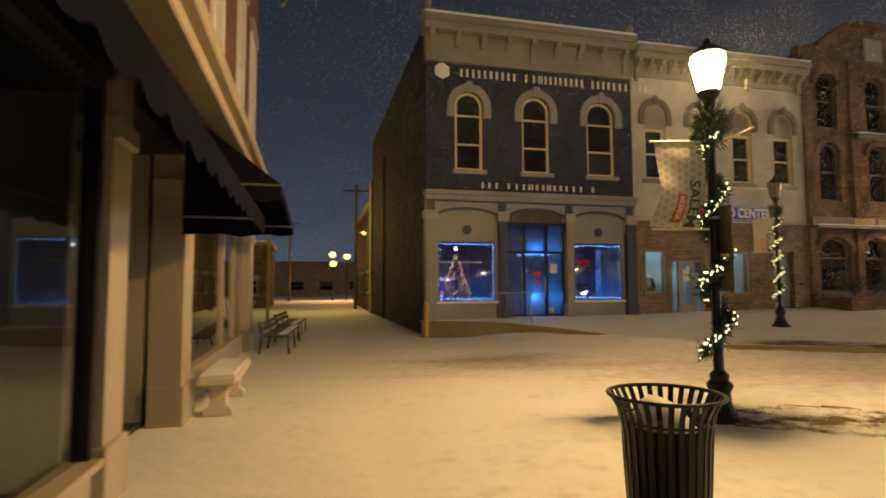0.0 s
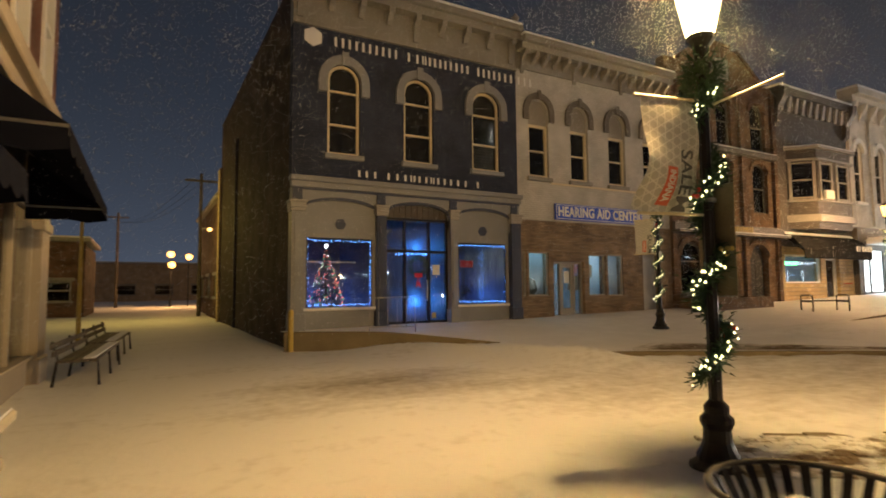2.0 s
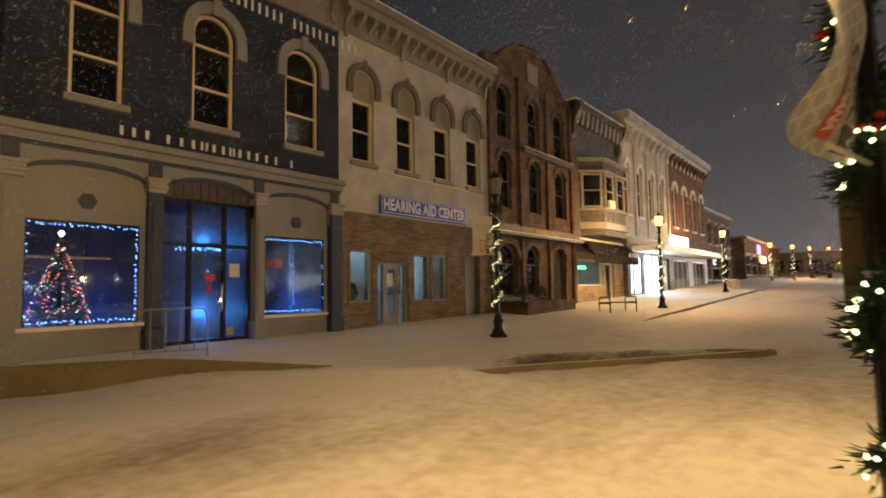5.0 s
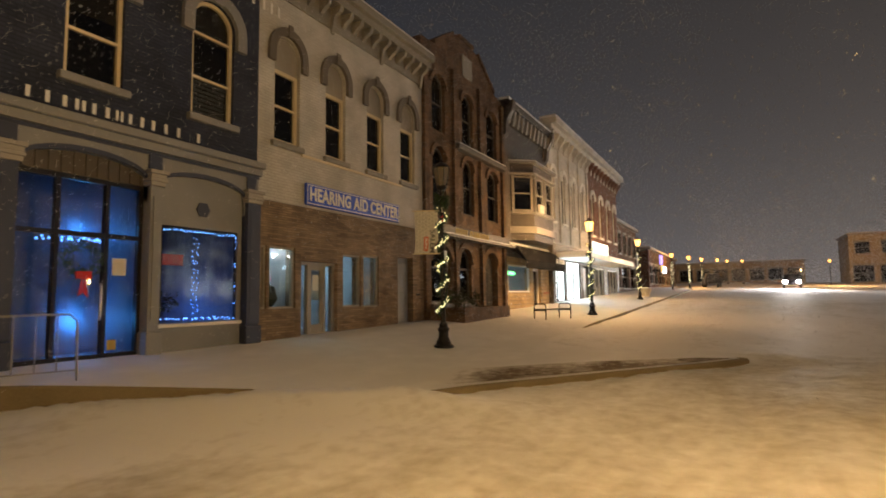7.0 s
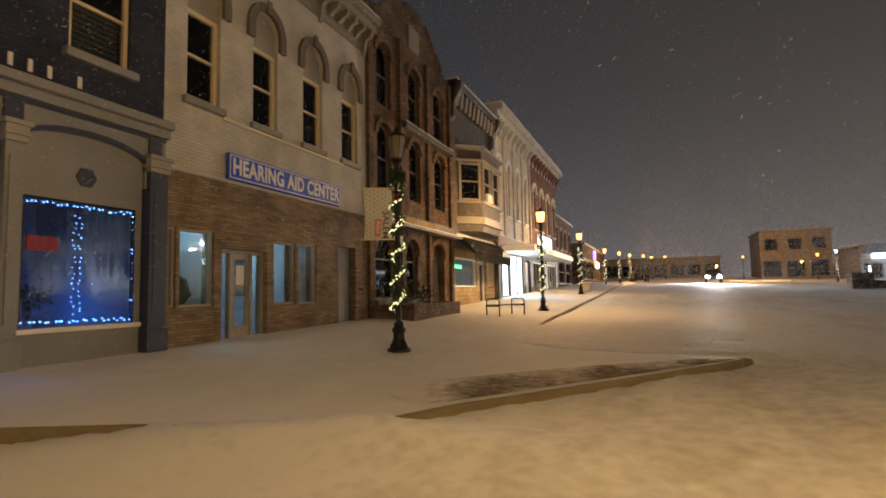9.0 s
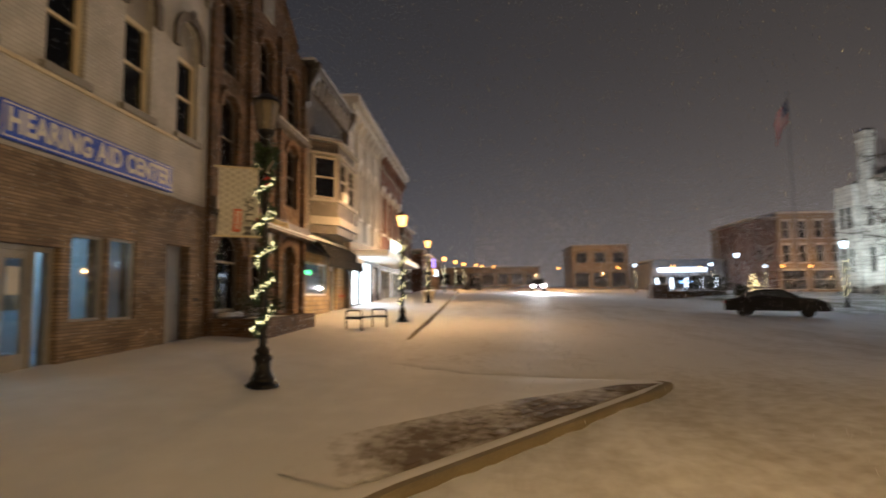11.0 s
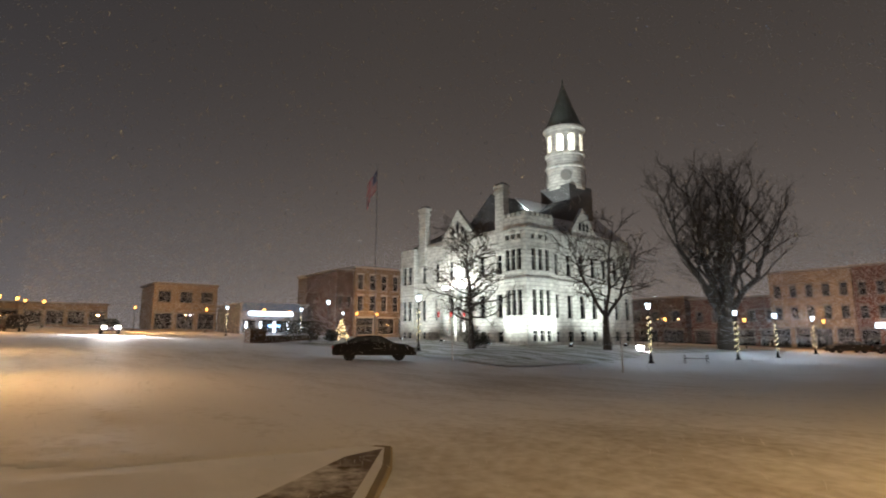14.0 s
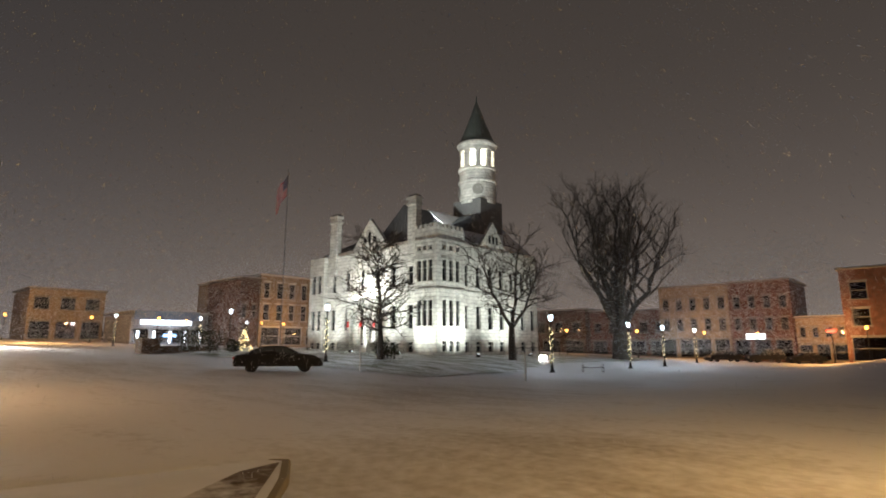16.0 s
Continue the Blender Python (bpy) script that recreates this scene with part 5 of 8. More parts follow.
# ---------------------------------------------------------------- street lamps
def street_lamp(loc, glass, lit_label, garland=True, banner=None, detail=2, arm=None, bulb=BULB, phase=0.0, fat=0.6, plates=False):
    """Cast lamp post with lantern, spiral garland, string lights and a banner."""
    lm = root("street_lamp", pose(*loc, 0, 0, 0), lit_label, "street lamp", "lamps round the square")
    seg = 16 if detail > 1 else 8
    base = lathe(bmesh.new(), [(0.23, 0), (0.23, 0.05), (0.17, 0.09), (0.17, 0.13), (0.145, 0.17), (0.115, 0.24), (0.11, 0.34), (0.135, 0.40), (0.135, 0.43), (0.095, 0.47), (0.10, 0.50), (0.10, 0.53), (0.056, 0.58)], seg)
    part("base", base, BLACKMETAL, lm, smooth=False)
    part("pole", lathe(bmesh.new(), [(0.056, 0.57), (0.048, 3.05), (0.042, 3.4)], seg, flute=0.12 if detail > 1 else 0), BLACKMETAL, lm)
    part("collar", lathe(bmesh.new(), [(0.05, 3.38), (0.09, 3.42), (0.09, 3.46), (0.055, 3.5), (0.07, 3.62), (0.12, 3.68), (0.12, 3.72)], seg), BLACKMETAL, lm)
    ln = root("lantern", pose(0, 0, 0), "", "")
    ln.parent = lm
    g = part("glass", lathe(bmesh.new(), [(0.115, 3.725), (0.19, 4.08), (0.18, 4.14)], 8), glass, ln)
    g.visible_shadow = False
    part("roof", lathe(bmesh.new(), [(0.20, 4.142), (0.195, 4.165), (0.11, 4.24), (0.05, 4.27), (0.04, 4.31), (0.012, 4.35)], seg), BLACKMETAL, ln)
    for i in range(8 if detail > 1 else 4):
        a = 2 * math.pi * i / (8 if detail > 1 else 4)
        part("rib", tube(bmesh.new(), [(0.12 * math.cos(a), 0.12 * math.sin(a), 3.72), (0.197 * math.cos(a), 0.197 * math.sin(a), 4.08), (0.187 * math.cos(a), 0.187 * math.sin(a), 4.15)], 0.007, seg=4), BLACKMETAL, ln)
    rnd = random.Random(int(loc[0] * 10) + 5)
    if garland:
        turns, z0, z1 = (3.4 if fat > 0.7 else 5.2), 0.72, 3.2
        def spiral(f):
            a = phase + 2 * math.pi * turns * f
            r = 0.055 + 0.04 * fat + 0.025 * fat * math.sin(f * 40)
            return Vector((r * math.cos(a), r * math.sin(a), z0 + (z1 - z0) * f)), a
        n = 5200 if detail > 1 else 600
        bm = bmesh.new()
        sz = 0.055 if detail > 1 else 0.09
        for i in range(n):
            p, a = spiral(rnd.random())
            d = Vector((rnd.gauss(0, 1), rnd.gauss(0, 1), rnd.gauss(0, 0.9))).normalized()
            p = p + d * abs(rnd.gauss(0, 0.065 * fat))
            tip = p + (d + Vector((math.cos(a), math.sin(a), 0)) * 0.4) * sz
            s = d.cross(Vector((rnd.gauss(0, 1), rnd.gauss(0, 1), rnd.gauss(0, 1)))).normalized() * 0.009 * (1 if detail > 1 else 3)
            bm.faces.new([bm.verts.new(q) for q in (p - s, p + s, tip)])
        part("garland", bm, LEAF, lm, "green fir garland wound round the pole")
        pts = []
        for i in range(130 if fat > 0.7 else 190 if detail > 1 else 110):
            p, a = spiral((i + rnd.random()) / (130 if fat > 0.7 else 190 if detail > 1 else 110))
            pts.append(p + Vector((math.cos(a) + rnd.gauss(0, 0.5), math.sin(a) + rnd.gauss(0, 0.5), rnd.gauss(0, 0.5))) * 0.065 * fat)
        part("string_lights", bulb_mesh(pts, 0.0115 if detail > 1 else 0.016 if 0 < loc[1] and loc[0] < 50 else 0.022), bulb, lm, "warm white string lights")
        if detail > 1:
            for f in (0.18, 0.42, 0.63, 0.86):
                p, a = spiral(f)
                bl = bmesh.new()
                for q in range(4):
                    o = Vector((rnd.gauss(0, 0.04), rnd.gauss(0, 0.04), rnd.gauss(0, 0.05)))
                    lathe(bl, [(0.004, -0.022), (0.017, -0.011), (0.021, 0.002), (0.016, 0.014), (0.004, 0.022)], 8, tuple(p * 1.02 + o + Vector((math.cos(a), math.sin(a), 0)) * 0.06))
                part("bauble", bl, RED if f != 0.42 else YELLOWPOST, lm, "red and gold baubles", smooth=True)
            bw = bmesh.new()
            for i in range(500):
                a = rnd.random() * 6.283
                p = Vector((math.cos(a) * rnd.uniform(0.05, 0.16), math.sin(a) * rnd.uniform(0.05, 0.16), 3.33 + rnd.gauss(0, 0.09)))
                d = Vector((math.cos(a), math.sin(a), rnd.gauss(0, 0.7))) * 0.09
                s = d.cross(Vector((0.2, 0.3, 1))).normalized() * 0.012
                bw.faces.new([bw.verts.new(q) for q in (p - s, p + s, p + d)])
            part("top_wreath", bw, LEAF, lm, "fir wreath below the lantern")
    if plates:
        part("sign_plate", B(0.074, 0.082, -0.19, 0.15, 1.45, 2.40, bevel=0.003), PLATE, lm, "back of a tall metal street sign")
        for zz in (1.6, 2.25):
            part("sign_strap", lathe(bmesh.new(), [(0.072, zz), (0.072, zz + 0.03)], 16), STEEL, lm)
    elif detail > 1:
        part("sign_plate", B(-0.06, 0.06, -0.085, -0.079, 1.9, 2.2, bevel=0.002), POSTER_W, lm, "small white sign")
    if arm is not None:
        for k, zz in ((0, 3.14), (1, 2.14)):
            d = Vector((math.cos(arm), math.sin(arm), 0))
            part("banner_arm", tube(bmesh.new(), [d * 0.05 + Vector((0, 0, zz)), d * 0.70 + Vector((0, 0, zz))], 0.013), CREAM, lm)
        if detail > 1:
            d = Vector((math.cos(arm - 1.48 * math.pi), math.sin(arm - 1.48 * math.pi), 0))
            part("banner_arm", tube(bmesh.new(), [d * 0.05 + Vector((0, 0, 3.08)), d * 0.76 + Vector((0, 0, 3.09))], 0.010), CREAM, lm)
    if banner is not None:
        bn = root("banner", pose(0, 0, 0, 0, 0, math.degrees(arm)), "", "")
        bn.parent = lm
        nx, nz = 10, 22
        bm = bmesh.new()
        def cloth(u, v):
            # u out from the pole, v down; the wind bellies it
            sway = banner * (0.10 * math.sin(v * 5.2) * v + 0.06 * math.sin(v * 9 + u * 2.5) * v)
            return Vector((0.11 + 0.53 * u - 0.07 * banner * math.sin(v * 3.6) * v, sway, 3.13 - 1.0 * v + 0.06 * banner * v * v * u))
        front = [[bm.verts.new(cloth(i / nx, j / nz)) for i in range(nx + 1)] for j in range(nz + 1)]
        for j in range(nz):
            for i in range(nx):
                bm.faces.new((front[j][i], front[j][i + 1], front[j + 1][i + 1], front[j + 1][i]))
        bmesh.ops.solidify(bm, geom=bm.faces[:], thickness=0.003)
        part("cloth", bm, BANNER, bn, "grey banner with a pale lattice print", smooth=True)
        # lettering runs down the cloth, its tops towards the pole
        if detail > 1:
            for txt, size, m, u0, v0, v1 in (("SALEM", 0.17, GREYPRINT, 0.24, 0.44, 0.97), ("INDIANA", 0.085, SIGNWHITE, 0.52, 0.63, 0.90)):
                cu = bpy.data.curves.new("lettering", "FONT")
                cu.body, cu.size, cu.align_x, cu.align_y = txt, size, "CENTER", "CENTER"
                cu.offset = 0.003
                cu.resolution_u = 3
                tmp = new("lettering", cu)
                me = bpy.data.meshes.new_from_object(tmp.evaluated_get(bpy.context.evaluated_depsgraph_get()))
                bpy.data.objects.remove(tmp)
                xs = [v.co.x for v in me.vertices]
                lo, hi = min(xs), max(xs)
                for side in (1, -1):
                    mm = me.copy()
                    for v in mm.vertices:
                        vv = v0 + (v1 - v0) * (v.co.x - lo) / (hi - lo)
                        v.co = cloth(min(max(u0 - side * v.co.y / 0.53, 0), 1), vv) + Vector((0, side * 0.009, 0))
                    mm.materials.clear()
                    mm.materials.append(m)
                    ob = new("print", mm)
                    ob.parent = bn
                    if txt == "INDIANA":
                        rb = bmesh.new()
                        row = []
                        for q in range(13):
                            vv = v0 - 0.03 + (v1 - v0 + 0.06) * q / 12
                            row.append([rb.verts.new(cloth(u0 + w, vv) + Vector((0, side * 0.0065, 0))) for w in (-0.1, 0.1)])
                        for a, c in zip(row, row[1:]):
                            rb.faces.new((a[0], a[1], c[1], c[0]))
                        part("ribbon", rb, REDBAN, bn, "red printed ribbon")
                bpy.data.meshes.remove(me)
                bpy.data.curves.remove(cu)
    return lm


def lattice_mat():
    """Grey cloth with a pale printed lattice."""
    m = mat("banner_cloth", (0.46, 0.46, 0.45), 0.8, var=0.08, bump=0.05)
    nt = m.node_tree
    b = nt.nodes["Principled BSDF"]
    tc = nt.nodes["Texture Coordinate"]
    old = b.inputs["Base Color"].links[0].from_socket
    lines = None
    for rot in (0.0, 60.0, 120.0):
        mp = nt.nodes.new("ShaderNodeMapping")
        mp.inputs["Rotation"].default_value = (0, radians(rot), 0)
        nt.links.new(tc.outputs["Object"], mp.inputs["Vector"])
        wv = nt.nodes.new("ShaderNodeTexWave")
        wv.bands_direction = "X"
        wv.inputs["Scale"].default_value = 4.2
        nt.links.new(mp.outputs[0], wv.inputs["Vector"])
        gt = nt.nodes.new("ShaderNodeMath")
        gt.operation = "GREATER_THAN"
        gt.inputs[1].default_value = 0.955
        nt.links.new(wv.outputs["Fac"], gt.inputs[0])
        if lines is None:
            lines = gt
        else:
            mx = nt.nodes.new("ShaderNodeMath")
            mx.operation = "MAXIMUM"
            nt.links.new(lines.outputs[0], mx.inputs[0])
            nt.links.new(gt.outputs[0], mx.inputs[1])
            lines = mx
    mix = nt.nodes.new("ShaderNodeMix")
    mix.data_type = "RGBA"
    nt.links.new(lines.outputs[0], mix.inputs["Factor"])
    nt.links.new(old, mix.inputs["A"])
    mix.inputs["B"].default_value = (0.66, 0.66, 0.64, 1)
    nt.links.new(mix.outputs["Result"], b.inputs["Base Color"])
    return m


# grey aluminium tinted tan, the lamp's warm light put into its colour
PLATE = mat("warm_lit_aluminium", (0.16, 0.14, 0.10), 0.6, metal=0.3, var=0.2, bump=0.05)
BANNER = lattice_mat()
street_lamp((4.06, 4.87, 0.03), LAMPGLASS_W, "black cast street lamp with lit lantern, garland and grey banner", banner=1.0, arm=math.pi * 0.93, phase=2.2, fat=0.8, plates=True)
lamp_light("lantern_light", (4.06, 4.87, 4.0), 1520, WARM, 0.14)
street_lamp((12.75, 12.62, walk_top(12.75, 12.62)), LAMPGLASS_OFF, "black cast street lamp, unlit, with garland and grey banner", banner=0.35, arm=math.pi * 0.64, phase=0.5)
L3 = (26.2, 12.5, walk_top(26.2, 12.5))
street_lamp(L3, LAMPGLASS_A, "black cast street lamp with amber lantern and light string", arm=math.pi, phase=1.0, detail=1)
lamp_light("lantern_light", (L3[0], L3[1], L3[2] + 4.0), 1150, (1.0, 0.55, 0.20), 0.14)
L4 = (41.5, 12.9, walk_top(41.5, 12.9))
street_lamp(L4, LAMPGLASS_A, "black cast street lamp with amber lantern and light string", arm=math.pi, phase=2.0, detail=1, banner=0.1)
lamp_light("lantern_light", (L4[0], L4[1], L4[2] + 4.0), 1000, (1.0, 0.55, 0.20), 0.14)


def ground_at(x, y):
    return lie(x, y) + lawn_rise(x, y)


FARLAMPS = [((40.6, -13.3), 1), ((28.5, -24.5), 1), ((28.6, -38.2), 1), ((28.7, -46.8), 1), ((30.0, -60.8), 1), ((61.8, -16.5), 1),
            ((87.4, -13.6), 1), ((80.0, -21.5), 1), ((93.0, -35.0), 1)]
for i, ((x, y), k) in enumerate(FARLAMPS):
    street_lamp((x, y, ground_at(x, y)), LAMPGLASS_C, "black cast street lamp with cool white lantern on the courthouse square", garland=i not in (5,), bulb=BULB_FAR, detail=1, phase=i * 0.7)
    if i in (0, 1, 2, 5):
        lamp_light("lantern_light", (x, y, ground_at(x, y) + 4.0), 260, COOL, 0.14)
AMBERLAMPS = [(66.5, 13.4), (78.3, 12.6), (90.2, 11.8), (96.9, 10.0), (108.9, 8.9), (110.2, 6.6), (115.9, -6.6), (105.8, -15.8), (92.6, -20.9),
              (99.9, -28.0), (90.6, -36.4), (91.5, -41.0), (40.5, -68.3), (33.2, -74.9), (26.8, -77.5), (14.0, -73.5), (53.3, -70.4)]
for i, (x, y) in enumerate(AMBERLAMPS):
    street_lamp((x, y, ground_at(x, y)), LAMPGLASS_FAR, "black cast street lamp with amber lantern beyond the square", garland=i < 3, bulb=BULB_FAR, detail=1, phase=i)
# added amber fill for the far buildings; no lantern stands at these three spots
lamp_light("far_lantern_fill", (98, -6, 6.5), 3600, AMBER, 0.3)
lamp_light("far_lantern_fill", (82, 12.2, 6.5), 2000, AMBER, 0.3)
lamp_light("far_lantern_fill", (18, -73, 3.6), 1800, AMBER, 0.3)
for x, y, power in ((92.6, -20.9, 700), (88.0, -40.0, 650), (33.2, -72.0, 750), (53.3, -70.4, 750)):
    lamp_light("far_lantern_fill", (x, y, ground_at(x, y) + 4.6), power, AMBER, 0.3)
for x, y in ((28.7, -46.8), (30.0, -60.8), (80.0, -21.5)):
    lamp_light("lantern_light", (x, y, ground_at(x, y) + 4.0), 500, COOL, 0.14)


# ---------------------------------------------------------------- litter bin
def litter_bin():
    x, y = 2.07, 3.05
    b = root("litter_bin", pose(x, y, -0.085) @ Matrix.Diagonal((1.12, 1.12, 1.0, 1.0)), "black steel slatted litter bin with snow lying inside", "litter bin")
    n = 30
    for i in range(n):
        a = 2 * math.pi * i / n
        pts = []
        for r, z in ((0.235, 0.04), (0.25, 0.30), (0.265, 0.62), (0.285, 0.76), (0.335, 0.865)):
            pts.append((r * math.cos(a), r * math.sin(a), z))
        bm = bmesh.new()
        rad, tan = Vector((math.cos(a), math.sin(a), 0)), Vector((-math.sin(a), math.cos(a), 0))
        rr = []
        for p in pts:
            p = Vector(p)
            rr.append([bm.verts.new(p + tan * s * 0.016 + rad * q * 0.004) for s, q in ((-1, -1), (1, -1), (1, 1), (-1, 1))])
        for p, q in zip(rr, rr[1:]):
            for k in range(4):
                bm.faces.new((p[k], p[(k + 1) % 4], q[(k + 1) % 4], q[k]))
        bm.faces.new(rr[0])
        bm.faces.new(rr[-1])
        part("slat", bm, BLACKMETAL, b)
    for name, r, z, t in (("rim", 0.342, 0.868, 0.014), ("band", 0.272, 0.70, 0.010), ("base_ring", 0.24, 0.05, 0.014)):
        bm = bmesh.new()
        seg, k = 40, 8
        ring = [[bm.verts.new(((r + t * math.cos(2 * math.pi * j / k)) * math.cos(2 * math.pi * i / seg), (r + t * math.cos(2 * math.pi * j / k)) * math.sin(2 * math.pi * i / seg), z + t * math.sin(2 * math.pi * j / k))) for j in range(k)] for i in range(seg)]
        for i in range(seg):
            for j in range(k):
                bm.faces.new((ring[i][j], ring[(i + 1) % seg][j], ring[(i + 1) % seg][(j + 1) % k], ring[i][(j + 1) % k]))
        part(name, bm, BLACKMETAL, b, smooth=True)
    part("liner", lathe(bmesh.new(), [(0.205, 0.05), (0.225, 0.66), (0.215, 0.66), (0.19, 0.1)], 24), BLACKMETAL, b)
    sn = bmesh.new()
    c = sn.verts.new((-0.05, 0.02, 0.86))
    rings = []
    for k, (r, z) in enumerate(((0.06, 0.85), (0.12, 0.80), (0.18, 0.70), (0.212, 0.645))):
        rings.append([sn.verts.new((-0.05 * (1 - k / 4) + r * math.cos(a * math.pi / 9), r * math.sin(a * math.pi / 9), z - 0.02 * math.cos(a * math.pi / 9))) for a in range(18)])
    for a in range(18):
        sn.faces.new((c, rings[0][a], rings[0][(a + 1) % 18]))
        for p, q in zip(rings, rings[1:]):
            sn.faces.new((p[a], q[a], q[(a + 1) % 18], p[(a + 1) % 18]))
    part("snow", sn, SNOW_CAP, b, "heap of snow in the bin", smooth=True)
    part("foot", lathe(bmesh.new(), [(0.2, -0.03), (0.2, 0.04)], 16), BLACKMETAL, b)


litter_bin()


# ---------------------------------------------------------------- benches
def park_bench(x, y, yaw, label="black metal bench dusted with snow on the pavement", z=None):
    z = walk_top(x, y) if z is None else z
    b = root("bench", pose(x, y, z, 0, 0, yaw), label, "bench", "benches")
    L = 1.6
    for i in range(7):
        part("slat", B(-L / 2, L / 2, -0.26 + i * 0.075, -0.20 + i * 0.075, 0.37, 0.41, bevel=0.006), BLACKMETAL, b)
    for s in (-1, 1):
        xx = s * (L / 2 - 0.03)
        part("arm", tube(bmesh.new(), [(xx, -0.27, 0.0), (xx, -0.28, 0.40), (xx, -0.26, 0.56), (xx, -0.18, 0.60), (xx, 0.2, 0.60), (xx, 0.27, 0.56), (xx, 0.28, 0.36), (xx, 0.27, 0.0)], 0.024), BLACKMETAL, b)
        part("stretcher", tube(bmesh.new(), [(xx, -0.27, 0.35), (xx, 0.27, 0.35)], 0.02), BLACKMETAL, b)
    part("snow", B(-L / 2 + 0.2, L / 2 - 0.35, -0.05, 0.22, 0.411, 0.422, bevel=0.004), SNOW_CAP, b)


park_bench(22.4, 13.1, -20)
park_bench(27.4, -28.6, 40, "dark metal bench beside the courthouse lawn", ground_at(27.4, -28.6))
tub = root("planter_tub", pose(46.5, 13.3, walk_top(46.5, 13.3)), "pale round planter tub with snow on the pavement", "planter")
part("tub", lathe(bmesh.new(), [(0.32, 0), (0.48, 0.55), (0.52, 0.62), (0.46, 0.62)], 16), CONCRETE, tub)
part("snow", lathe(bmesh.new(), [(0.44, 0.58), (0.40, 0.64), (0.1, 0.7)], 12), SNOW_CAP, tub)


# ---------------------------------------------------------------- store beside the path
def awning(parent, y0, y1, xo, zo, xw, zw, seed):
    """Fabric awning along y: sloping sheet, scalloped valance, end panels, rods."""
    a = root("awning", pose(0, 0, 0), "", "")
    a.parent = parent
    bm = bmesh.new()
    n = max(4, int((y1 - y0) / 0.3))
    rows = []
    for i in range(n + 1):
        y = y0 + (y1 - y0) * i / n
        col = []
        for k in range(6):
            f = k / 5
            sag = -0.05 * math.sin(f * math.pi) * (1 + 0.4 * math.sin(i * 1.3))
            col.append(bm.verts.new((xw + (xo - xw) * f, y, zw + (zo - zw) * f + sag)))
        rows.append(col)
    for p, q in zip(rows, rows[1:]):
        for k in range(5):
            bm.faces.new((p[k], p[k + 1], q[k + 1], q[k]))
    bmesh.ops.solidify(bm, geom=bm.faces[:], thickness=0.012)
    part("canopy", bm, CANVAS, a, "dark navy canvas", smooth=False)
    bm = bmesh.new()
    m = max(3, int((y1 - y0) / 0.09))
    prev = None
    for i in range(m + 1):
        y = y0 + (y1 - y0) * i / m
        dip = 0.17 + 0.06 * abs(math.sin(i * math.pi / 4))
        cur = (bm.verts.new((xo, y, zo)), bm.verts.new((xo + 0.01, y, zo - dip)))
        if prev:
            bm.faces.new((prev[0], cur[0], cur[1], prev[1]))
        prev = cur
    bmesh.ops.solidify(bm, geom=bm.faces[:], thickness=0.006)
    part("valance", bm, CANVAS, a, "scalloped valance")
    for y in (y0, y1):
        part("end_panel", prism(bmesh.new(), [(xw, zw - 0.02), (xo, zo - 0.01), (xo, zo - 0.2), (xo - 0.25, zo - 0.24), (xo - 0.5, zo - 0.2), (xw, zo - 0.22)], "y", y - 0.005, y + 0.005), CANVAS, a)
        part("rod", tube(bmesh.new(), [(xw, y, zo - 0.02), (xo, y, zo - 0.02)], 0.016), STEEL, a)
    part("front_rod", tube(bmesh.new(), [(xo - 0.02, y0, zo - 0.01), (xo - 0.02, y1, zo - 0.01)], 0.016), STEEL, a)


